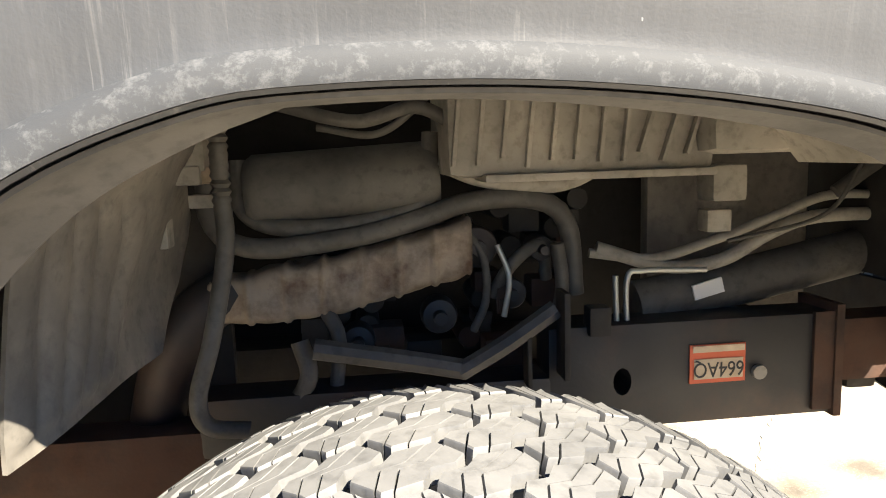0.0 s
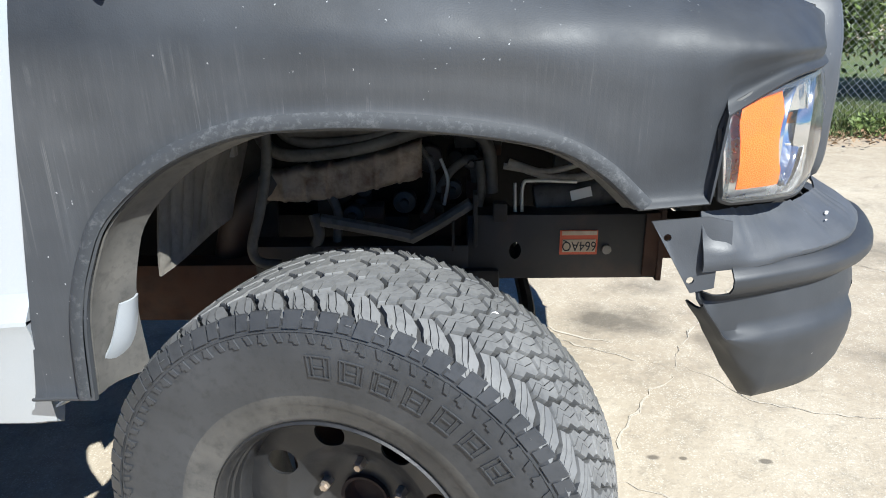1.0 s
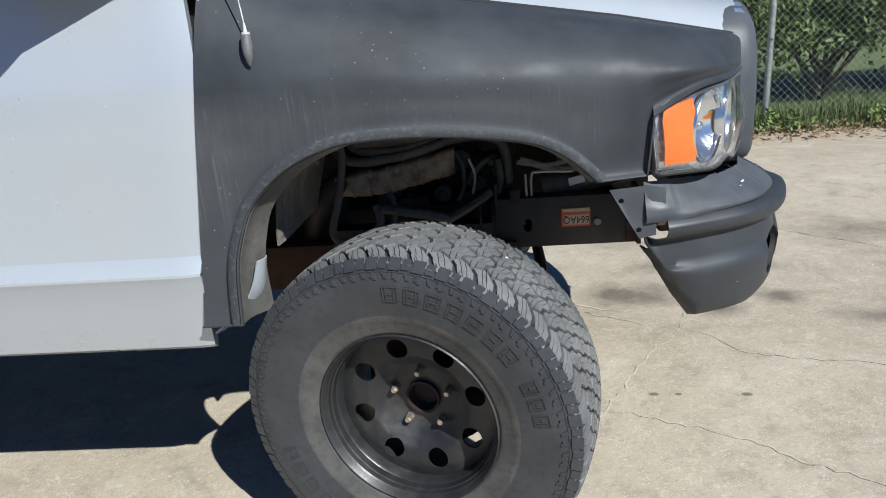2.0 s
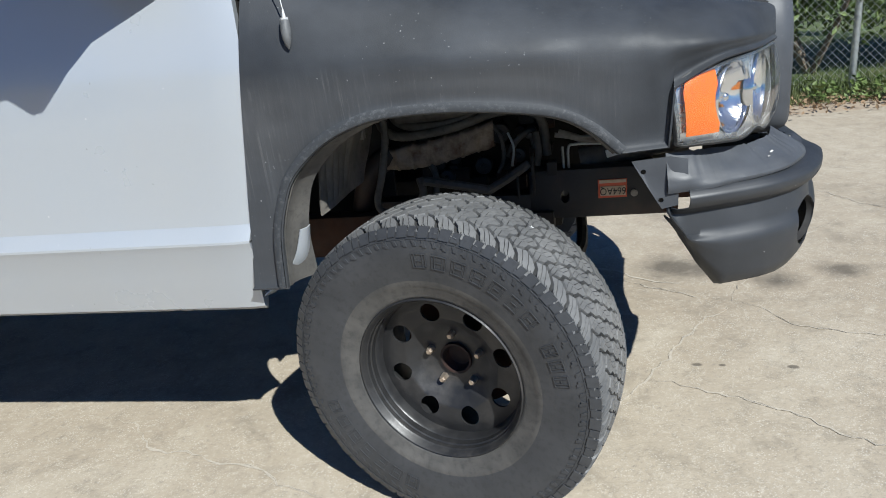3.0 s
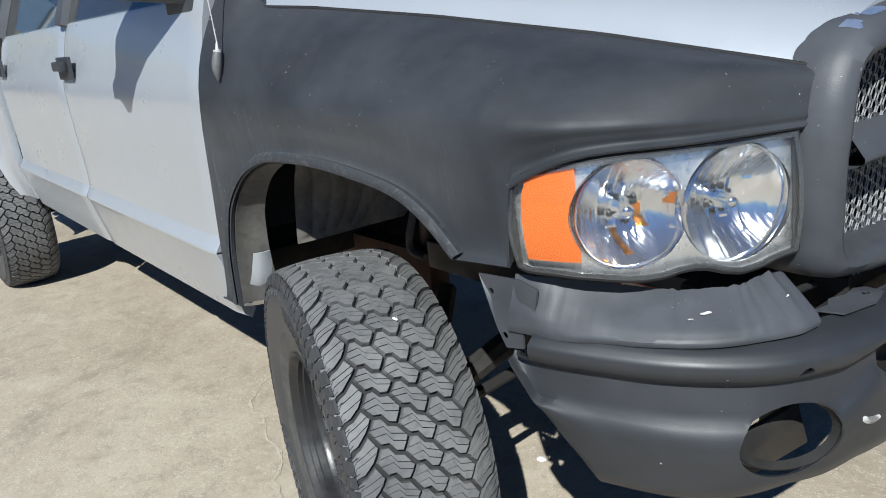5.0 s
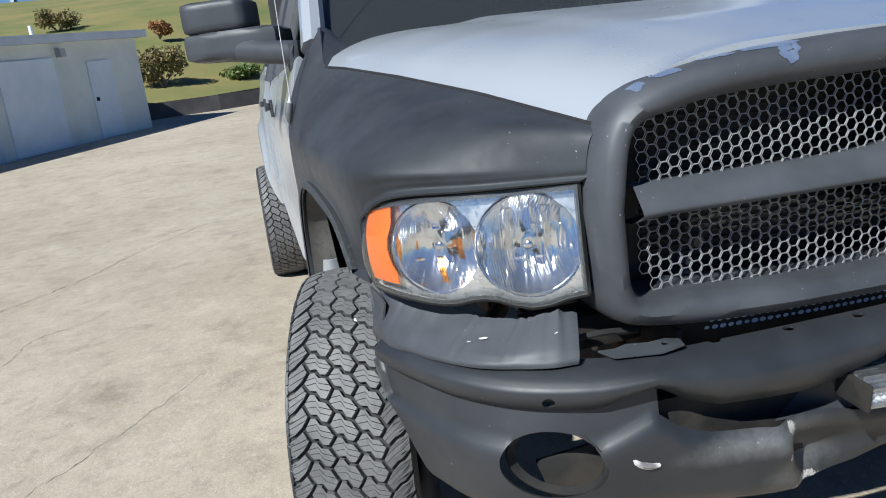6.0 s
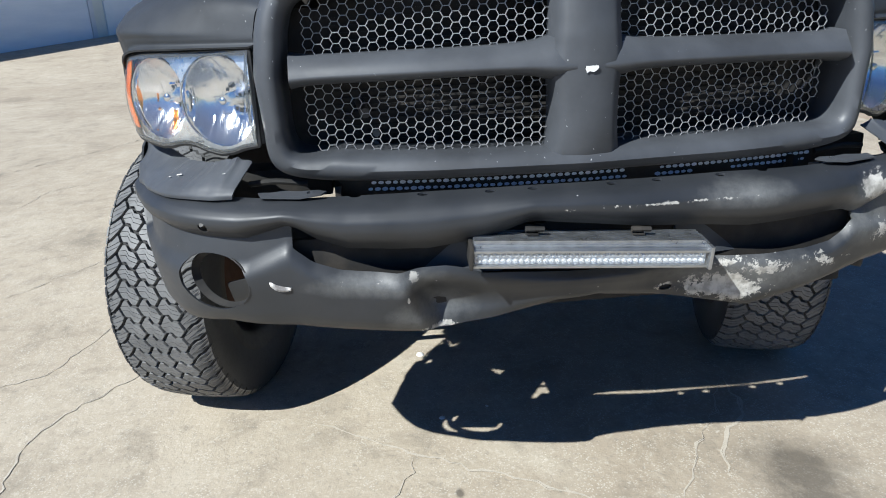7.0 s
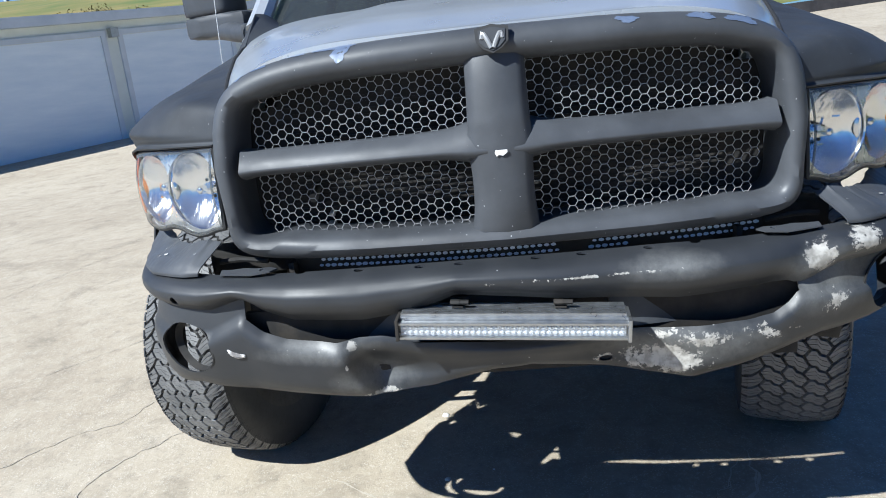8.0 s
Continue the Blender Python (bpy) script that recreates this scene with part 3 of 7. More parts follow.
CRACKS = [
    ([(0.30, 0.66), (0.46, 0.55), (0.63, 0.42), (0.77, 0.345), (0.90, 0.25)], 0.0024, 0.006),
    ([(0.90, 0.25), (0.88, 0.18), (0.76, 0.05), (0.66, -0.12), (0.60, -0.22), (0.50, -0.38), (0.30, -0.66)], 0.0010, 0.010),
    ([(0.90, 0.25), (1.00, 0.22), (1.09, 0.06), (1.26, -0.02), (1.6, -0.12), (2.1, -0.4)], 0.0020, 0.006),
    ([(0.91, 0.24), (1.04, 0.48), (1.33, 0.88), (1.7, 1.25)], 0.0018, 0.007),
    ([(0.55, -0.34), (0.71, -0.40), (0.87, -0.49), (1.05, -0.63), (1.3, -0.8)], 0.0012, 0.010),
    ([(-1.3, -0.55), (-1.15, -0.61), (-1.04, -0.72), (-0.78, -0.78), (-0.62, -0.83), (-0.3, -1.0)], 0.0010, 0.010),
    ([(1.3, 2.2), (1.7, 1.69), (1.79, 1.52), (1.92, 1.34), (2.4, 0.9)], 0.0032, 0.006),
    ([(0.3, -1.95), (-0.04, -1.68), (-0.13, -1.54), (-0.32, -1.48), (-0.55, -1.40)], 0.0018, 0.006),
    ([(-0.3, -2.4), (-0.81, -2.07), (-0.98, -1.93), (-1.44, -1.64), (-2.0, -1.35)], 0.0022, 0.005),
    ([(0.30, 0.66), (0.42, 0.64), (0.51, 0.61), (0.58, 0.53), (0.64, 0.49), (0.78, 0.44)], 0.0008, 0.014),
    ([(-0.7, 1.15), (-0.29, 1.30), (-0.16, 1.37), (0.1, 1.6)], 0.0020, 0.0),
    ([(-2.2, -4.0), (-3.77, -3.04), (-4.46, -2.61), (-5.33, -2.28), (-6.74, -1.54), (-8.0, -0.9)], 0.0030, 0.004),
    ([(-1.6, -3.0), (-2.41, -2.63), (-2.85, -2.57), (-3.13, -2.27), (-3.6, -2.1)], 0.0022, 0.004),
    ([(-1.7, -3.7), (-2.02, -3.40), (-2.37, -3.31), (-2.99, -3.14), (-3.5, -2.9)], 0.0020, 0.004),
    ([(-4.3, -5.3), (-4.52, -5.02), (-4.65, -4.69), (-5.0, -4.2)], 0.0026, 0.004),
    ([(-0.2, -1.1), (0.02, -1.28), (0.25, -1.42), (0.62, -1.40)], 0.0009, 0.008),
]
for i_crack, (crack_line, crack_w, crack_p) in enumerate(CRACKS):
    build_crack(crack_line, 31 + i_crack, 0.38 * crack_w, 0.9 * crack_p)


# ------------------------------------------------------------ the truck: body curves
SIDE = [(-6.0, -0.96), (-0.46, -0.962), (-0.2, -0.957), (0.0, -0.948), (0.2, -0.936), (0.35, -0.921), (0.5, -0.905), (0.53, -0.901)]


def side_y(x):
    return lerp_table(SIDE, x)


SEAM = [(-0.46, -0.89, 1.362), (-0.4, -0.884, 1.356), (-0.1, -0.811, 1.328), (0.2, -0.735, 1.288), (0.5, -0.65, 1.238), (0.8, -0.562, 1.176)]


def seam(x):
    return (lerp_table([(p[0], p[1]) for p in SEAM], x), lerp_table([(p[0], p[2]) for p in SEAM], x))


# columns of the front wing: lower edge (x, y, z), the x of the crease and of the hood seam
WING = [
    ((-0.458, None, 0.655), -0.384, -0.355), ((-0.372, None, 0.655), -0.362, -0.335), ((-0.362, None, 0.78), -0.340, -0.315),
    ((-0.338, None, 0.863), -0.310, -0.290), ((-0.303, None, 0.928), -0.270, -0.258), ((-0.225, None, 0.994), -0.205, -0.21),
    ((-0.138, None, 1.030), -0.125, -0.13), ((-0.068, None, 1.040), -0.06, -0.065), ((0.047, None, 1.041), 0.05, 0.04),
    ((0.175, None, 1.030), 0.17, 0.16), ((0.283, None, 1.009), 0.27, 0.26), ((0.351, None, 0.973), 0.34, 0.34),
    ((0.410, None, 0.919), 0.40, 0.41), ((0.512, -0.903, 0.922), 0.48, 0.49), ((0.522, -0.907, 1.046), 0.53, 0.555),
    ((0.618, -0.868, 1.090), 0.618, 0.64), ((0.724, -0.752, 1.098), 0.722, 0.73), ((0.802, -0.600, 1.100), 0.800, 0.80),
]
FRONT = [(0.48, -0.908), (0.53, -0.897), (0.618, -0.856), (0.722, -0.738), (0.800, -0.588)]


def wing_columns():
    cols = []
    for (lx, ly, lz), cx, ux in WING:
        low = Vector((lx, ly if ly else side_y(lx) - 0.006, lz))
        cy = side_y(cx) if cx < 0.48 else lerp_table(FRONT, cx)
        cz = lerp_table([(-0.4, 1.185), (0.2, 1.158), (0.5, 1.145), (0.8, 1.128)], cx)
        uy, uz = seam(ux)
        if ux < -0.24:
            k = (-0.24 - ux) / 0.115
            uy, uz = uy + 0.045 * k, uz + 0.105 * k
        crease = Vector((cx, cy, cz))
        top = Vector((ux, uy, uz))
        mid = low.lerp(crease, 0.5) + Vector((0, 0.004, 0))
        lip = low.lerp(crease, min(0.2, 0.022 / max(0.03, (crease - low).length))) + Vector((0, 0.012, 0))
        should = crease.lerp(top, 0.5) + Vector((0.0, -0.012, 0.022)) * min(1.0, (crease - top).length / 0.15)
        cols.append([low, lip, mid, crease, should, top])
    return cols


def columns_between(knots, n):
    """n+1 points through the knots, the knots evenly spread, smooth inside the run."""
    k = [2 * knots[0] - knots[1]] + list(knots) + [2 * knots[-1] - knots[-2]]
    out = []
    for j in range(n + 1):
        w = j / n * (len(knots) - 1)
        i = min(len(knots) - 2, int(w))
        t = w - i
        a, b, c, d = k[i:i + 4]
        out.append(0.5 * ((2 * b) + (c - a) * t + (2 * a - 5 * b + 4 * c - d) * t * t + (3 * b - a - 3 * c + d) * t ** 3))
    return out


def build_wing(parent, s):
    """Front wing; s is 1 on the right-hand side of the truck and -1 on the other."""
    cols = wing_columns()
    pieces = ((0, 1, 4), (1, 12, 54), (12, 13, 8), (13, 14, 6), (14, 17, 16))
    rows = []
    for k in range(6):
        line = []
        for a, b, n in pieces:
            seg = columns_between([c[k] for c in cols[a:b + 1]], n)
            line += seg if not line else seg[1:]
        rows.append(line)
    nu = len(rows[0]) - 1
    bm = bmesh.new()

    def f(u, v):
        i = round(u * nu)
        pts = [rows[k][i] for k in range(6)]
        k = min(4, int(v * 5))
        t = v * 5 - k
        g = [2 * pts[0] - pts[1]] + pts + [2 * pts[-1] - pts[-2]]
        a, b, c, d = g[k], g[k + 1], g[k + 2], g[k + 3]
        p = 0.5 * ((2 * b) + (c - a) * t + (2 * a - 5 * b + 4 * c - d) * t * t + (3 * b - a - 3 * c + d) * t ** 3)
        return Vector((p.x, s * p.y, p.z))

    sheet(bm, f, nu, 25, 0.004)
    ob = part("fender", bm, "black_paint", parent, "flat-black sprayed front fender with pale runs and chips", 50)
    # rolled lip round the wheel opening
    bm = bmesh.new()
    lips = [c[0] for c in cols[1:13]]
    ring = spline(lips, 60)
    c0 = Vector((0.03, 0, 0.62))
    prof = [(0.0, -0.004), (0.012, -0.007), (0.02, 0.0), (0.016, 0.012), (0.0, 0.03), (-0.006, 0.028)]

    def lip(u, v):
        p = ring[round(u * 60)]
        out = Vector((p.x - c0.x, 0, p.z - c0.z)).normalized()
        r, y = prof[round(v * 5)]
        q = p + out * r + Vector((0, y, 0))
        return Vector((q.x, s * q.y, q.z))

    sheet(bm, lip, 60, 5)
    part("arch_lip", bm, "lip", ob, "scuffed rolled wheel-arch lip", 60)
    # dusty inner flange behind the lip
    bm = bmesh.new()

    def flange(u, v):
        p = ring[round(u * 60)]
        out = Vector((p.x - c0.x, 0, p.z - c0.z)).normalized()
        rear = max(0.0, 1 - 2.0 * u) ** 0.7
        front = max(0.0, 2.0 * u - 1.2)
        q = p - out * (0.003 + (0.002 + 0.042 * rear + 0.010 * front) * v * v) + Vector((0, 0.012 + (0.020 + 0.065 * rear + 0.020 * front) * v, 0))
        return Vector((q.x, s * q.y, q.z))

    sheet(bm, flange, 60, 4, 0.003)
    part("inner_flange", bm, "flange", ob, "dusty grey inner flange of the arch", 60)
    # lower rear tail of the wing
    bm = bmesh.new()
    block(bm, (-0.408, s * -0.936, 0.70), (0.085, 0.012, 0.10), 0.004)
    part("fender_tail", bm, "black_trim", ob)
    return ob


def hood_z(x, y):
    ys, zs = seam(max(-0.46, min(0.8, x)))
    k = min(1.0, abs(y) / -ys)
    h = lerp_table([(-0.46, 0.075), (0.3, 0.085), (0.86, 0.098)], x)
    z = zs + h * (1 - k ** 7.0)
    # the raised middle of the panel
    z += 0.014 / (1 + math.exp((abs(y) - 0.36) / 0.02)) * lerp_table([(-0.5, 1), (0.6, 0.8), (0.85, 0.2)], x)
    return z


def front_x(y):
    """The hood's leading edge in plan."""
    return 0.852 - 0.155 * y * y


def build_hood(parent):
    bm = bmesh.new()

    def f(u, v):
        y0 = 2 * v - 1
        x0, x1 = -0.43 + 0.17 * abs(y0) ** 2.5, front_x(y0 * 0.56)
        x = x0 + (x1 - x0) * u
        ys = seam(min(0.8, x))[0] + 0.004
        y = y0 * -ys
        z = hood_z(x, y)
        if abs(y0) > 0.985:
            z -= 0.006
        return Vector((x, y, z))

    sheet(bm, f, 40, 48, 0.01)
    ob = part("hood", bm, "silver", parent, "silver hood with worn clear coat", 50)
    # black strip put in for the shaded gap between hood and fender
    for s in (1, -1):
        bm = bmesh.new()
        line = []
        for k in range(40):
            x = -0.26 + 1.045 * k / 39
            y, z = seam(min(0.8, x))
            line.append((x, s * (y + 0.001), z - 0.001))
        tube(bm, line, 0.0045, 120, 8)
        part("hood_seal", bm, "seal", ob, "black strip standing for the shaded gap along the hood", 60)
    return ob


def build_door(parent, name, x0, x1, x0_top=None):
    bm = bmesh.new()
    prof = [(0.574, -0.905), (0.588, -0.925), (0.69, -0.952), (0.755, -0.968), (0.773, -0.976), (0.779, -0.976), (0.809, -0.959), (0.815, -0.957), (0.87, -0.956), (1.02, -0.963),
            (1.15, -0.966), (1.19, -0.962), (1.25, -0.945), (1.33, -0.925), (1.375, -0.91), (1.385, -0.90)]
    n = len(prof) - 1

    def f(u, v):
        z, y = prof[round(v * n)]
        xf = lerp_table([(0.574, x0), (0.8, x0 + 0.022), (1.19, (x0_top or x0) + 0.0), (1.385, (x0_top or x0) - 0.02)], z) if x0_top else x0
        xr = x1
        x = xf + (xr - xf) * u
        e = min(u * (xf - xr), (1 - u) * (xf - xr))
        return Vector((x, y + 0.006 * math.exp(-e / 0.004), z))

    sheet(bm, lambda u, v: f(u, v), 30, n, 0.03)
    return part(name, bm, "silver", parent, "silver door skin with a dented lower crease", 16)


def door_handle(parent, x, z):
    bm = bmesh.new()
    block(bm, (x, -0.968, z), (0.15, 0.012, 0.075), 0.005)
    block(bm, (x, -0.985, z + 0.008), (0.12, 0.022, 0.032), 0.009)
    part("door_handle", bm, "black_plain", parent, "black door handle")


def build_cab(parent):
    d1 = build_door(parent, "front_door", -0.460, -1.585, -0.379)
    door_handle(d1, -1.475, 1.235)
    d2 = build_door(parent, "rear_door", -1.592, -2.74)
    door_handle(d2, -2.625, 1.245)
    # the far side of the cab, sills and floor as one shell
    bm = bmesh.new()
    block(bm, (-1.6, 0.93, 0.98), (2.28, 0.05, 0.80), 0.02)
    part("far_side_panel", bm, "silver", parent)
    bm = bmesh.new()
    block(bm, (-1.69, 0, 0.645), (2.10, 1.72, 0.07), 0.01)
    part("cab_floor", bm, "dark", parent)
    # greenhouse: roof, pillars, glass
    bm = bmesh.new()

    def roof(u, v):
        x, y = -1.12 - 1.6 * u, (2 * v - 1)
        return Vector((x + 0.04 * y * y * (1 if u < 0.5 else 0), y * (0.66 + 0.03 * (1 - u)), 1.99 - 0.07 * abs(y) ** 3 - 0.05 * (2 * u - 0.9) ** 2))

    sheet(bm, roof, 16, 20, 0.03)
    part("roof", bm, "silver", parent)
    for s in (1, -1):
        bm = bmesh.new()
        tube(bm, [(-0.40, -0.850 * s, 1.40), (-0.74, -0.79 * s, 1.68), (-1.14, -0.67 * s, 1.93)], 0.038, 16, 8)
        part("windscreen_pillar", bm, "silver", parent)
        bm = bmesh.new()
        tube(bm, [(-1.6, -0.90 * s, 1.37), (-1.6, -0.70 * s, 1.92)], 0.04, 6, 8)
        part("door_pillar", bm, "black_plain", parent)
        bm = bmesh.new()
        tube(bm, [(-2.7, -0.90 * s, 1.37), (-2.66, -0.69 * s, 1.92)], 0.05, 6, 8)
        part("door_pillar", bm, "black_plain", parent)
        for name, xa, xb in (("front_window", -0.66, -1.56), ("rear_window", -1.64, -2.64)):
            bm = bmesh.new()
            lean = -0.42 if name == "front_window" else 0.0
            sheet(bm, lambda u, v: Vector((xa + lean * v + (xb - xa - lean * v) * u, -s * (0.905 - 0.21 * v), 1.38 + 0.54 * v)), 6, 6, 0.005)
            part(name, bm, "glass", parent, "tinted side window glass")
    bm = bmesh.new()
    sheet(bm, lambda u, v: Vector((-0.41 - 0.70 * v + 0.10 * (1 - (2 * u - 1) ** 2) * (1 - 0.5 * v), (2 * u - 1) * (0.83 - 0.17 * v), 1.385 + 0.56 * v)), 16, 10, 0.006)
    part("windscreen", bm, "glass", parent, "windscreen glass reflecting the sky")
    bm = bmesh.new()
    sheet(bm, lambda u, v: Vector((-0.47 + 0.09 * (1 - (2 * u - 1) ** 2) - 0.05 * v + 0.04, (2 * u - 1) * 0.85, 1.385 + 0.012 * v + 0.035 * (1 - (2 * u - 1) ** 2))), 16, 3, 0.02)
    part("cowl", bm, "black_plain", parent, "black plastic cowl panel")
    for s in (1, -1):
        bm = bmesh.new()
        c00, c10, c01, c11 = Vector((-0.362, -0.832, 1.456)), Vector((-0.235, -0.842, 1.338)), Vector((-0.43, -0.77, 1.425)), Vector((-0.30, -0.74, 1.368))

        def corner(u, v):
            p = c00.lerp(c10, u).lerp(c01.lerp(c11, u), v)
            p += Vector((0, 0, 0.012 * math.sin(math.pi * v) * (1 - u)))
            return Vector((p.x, s * p.y, p.z))

        sheet(bm, corner, 10, 10, 0.006)
        part("cowl_corner", bm, "black_plain", parent, "black corner panel at the windscreen foot", 60)
    bm = bmesh.new()
    tube(bm, [(-0.42, -0.05, 1.435), (-0.47, -0.35, 1.43), (-0.52, -0.66, 1.42)], 0.008, 10, 6)
    part("wiper", bm, "black_plain", parent, "black wiper arm")
    bm = bmesh.new()
    block(bm, (-0.75, 0, 1.32), (0.5, 1.6, 0.14), 0.04)
    for y in (-0.42, 0.42):
        block(bm, (-1.55, y, 1.05), (0.5, 0.5, 0.16), 0.05)
        block(bm, (-1.80, y, 1.38), (0.16, 0.48, 0.66), 0.06)
    block(bm, (-2.72, 0, 1.25), (0.08, 1.7, 1.2), 0.02)
    part("cabin", bm, "cabin", parent, "dark dashboard and seats")
    # firewall, plus two added dark panels that fill the black void beside it
    bm = bmesh.new()
    block(bm, (-0.47, 0, 1.08), (0.03, 1.76, 0.56), 0.0)
    for y in (-0.30, 0.30):
        block(bm, (-0.52, y, 0.86), (0.56, 0.02, 0.50), 0.0)
    part("firewall", bm, "dark", parent)


def build_bed(parent):
    bm = bmesh.new()
    cx, r = -3.52, 0.50

    def low(x):
        d = abs(x - cx)
        return 0.60 if d > r else 0.60 + (r * r - d * d) ** 0.5 * 0.96

    def f(u, v, s):
        x = -2.775 - 2.0 * u
        z0 = low(x)
        z = z0 + (1.47 - z0) * v
        y = lerp_table([(0.58, 0.91), (0.75, 0.955), (0.79, 0.965), (1.1, 0.968), (1.24, 0.965), (1.36, 0.935), (1.47, 0.915)], z)
        d = math.hypot(x - cx, z - 0.60)
        y += 0.012 + 0.05 * math.exp(-max(0, d - r) / 0.06)
        return Vector((x, -s * y, z))

    for s in (1, -1):
        bm = bmesh.new()
        sheet(bm, lambda u, v: f(u, v, s), 80, 16, 0.03)
        part("bed_side", bm, "silver", parent, "silver load-bed side with a round wheel arch", 40)
        bm = bmesh.new()
        tube(bm, [(-2.78, -0.90 * s, 1.48), (-4.77, -0.90 * s, 1.48)], 0.028, 4, 8)
        part("bed_rail", bm, "black_plain", parent, "black plastic bed rail cap")
        bm = bmesh.new()
        block(bm, (-4.780, -0.89 * s, 1.22), (0.03, 0.09, 0.32), 0.01)
        part("tail_lamp", bm, "tail_red", parent, "dark red tail lamp")
    bm = bmesh.new()
    block(bm, (-3.78, 0, 0.92), (1.95, 1.72, 0.06), 0.0)
    block(bm, (-4.76, 0, 1.15), (0.06, 1.74, 0.60), 0.02)
    block(bm, (-2.80, 0, 1.2), (0.05, 1.74, 0.55), 0.02)
    part("bed_floor", bm, "dark", parent)
    bm = bmesh.new()
    block(bm, (-4.90, 0, 0.72), (0.16, 1.85, 0.20), 0.04)
    part("rear_bumper", bm, "chrome", parent, "chrome rear step bumper")


def build_mirror(parent, s):
    bm = bmesh.new()
    turn = Euler((0, 0, radians(-22 * s))).to_matrix().to_4x4()
    pillow(bm, (-0.71, -1.10 * s, 1.5445), (0.155, 0.218, 0.100), 9.0, turn)
    ob = part("mirror", bm, "black_plain", parent, "large black towing mirror folded out", 60)
    bm = bmesh.new()
    tube(bm, [(-0.46, -0.885 * s, 1.400), (-0.54, -0.96 * s, 1.412), (-0.66, -1.07 * s, 1.436), (-0.76, -1.15 * s, 1.446), (-0.82, -1.20 * s, 1.452)], lambda t: 0.036 * min(1.0, (1.02 - t) * 9) ** 0.5, 22, 14)
    pillow(bm, (-0.693, -1.055 * s, 1.4555), (0.165, 0.325, 0.090), 8.0, turn)
    part("mirror_arm", bm, "black_plain", ob)
    bm = bmesh.new()
    block(bm, (-0.787, -1.075 * s, 1.545), (0.006, 0.17, 0.075), 0.002, turn)
    part("mirror_glass", bm, "chrome", ob, "mirror glass")
    bm = bmesh.new()
    block(bm, (-0.52, -0.905 * s, 1.39), (0.16, 0.03, 0.09), 0.012)
    part("mirror_foot", bm, "black_plain", ob)


def build_antenna(parent):
    bm = bmesh.new()
    tube(bm, [(-0.268, -0.960, 1.198), (-0.269, -0.959, 1.226), (-0.271, -0.951, 1.256)], lambda t: 0.0015 + 0.0095 * math.sin(math.pi * (0.70 * t ** 0.8)), 14, 12)
    ob = part("antenna_base", bm, "aerial_grey", parent, "grey teardrop aerial base")
    bm = bmesh.new()
    tube(bm, [(-0.271, -0.951, 1.253), (-0.2712, -0.9505, 1.262)], 0.0085, 3, 14)
    tube(bm, [(-0.2712, -0.9505, 1.260), (-0.272, -0.948, 1.278)], lambda t: 0.0045 - 0.0025 * t, 5, 12)
    part("collar", bm, "mast", ob, "pale aerial collar")
    bm = bmesh.new()
    tube(bm, [(-0.272, -0.948, 1.276), (-0.294, -0.946, 1.5), (-0.343, -0.938, 2.0)], lambda t: 0.0014 - 0.0004 * t, 16, 6)
    part("antenna_mast", bm, "mast", ob, "thin steel aerial mast")


# ------------------------------------------------------------ wheels
R_TYRE, W_TYRE = 0.410, 0.285


def tyre_r(y):
    """Radius of the tread's face at a distance y from its middle."""
    k = min(1.0, abs(y) / 0.135)
    return R_TYRE - 0.010 * k ** 2.2


def narrow(bm):
    """Brings the wheel's meshes to the tyre's true section width."""
    for v in bm.verts:
        v.co.y *= 0.92


def inset(poly, g):
    """A closed loop of (u, v) moved inwards by g."""
    n = len(poly)
    area = sum(poly[k][0] * poly[(k + 1) % n][1] - poly[(k + 1) % n][0] * poly[k][1] for k in range(n))
    turn = 1.0 if area > 0 else -1.0
    out = []
    for k in range(n):
        (ax, ay), (bx, by), (cx, cy) = poly[k - 1], poly[k], poly[(k + 1) % n]
        la, lc = math.hypot(bx - ax, by - ay), math.hypot(cx - bx, cy - by)
        n1 = (-(by - ay) / la * turn, (bx - ax) / la * turn)
        n2 = (-(cy - by) / lc * turn, (cx - bx) / lc * turn)
        d = max(0.45, 1.0 + n1[0] * n2[0] + n1[1] * n2[1])
        out.append((bx + g * (n1[0] + n2[0]) / d, by + g * (n1[1] + n2[1]) / d))
    return out


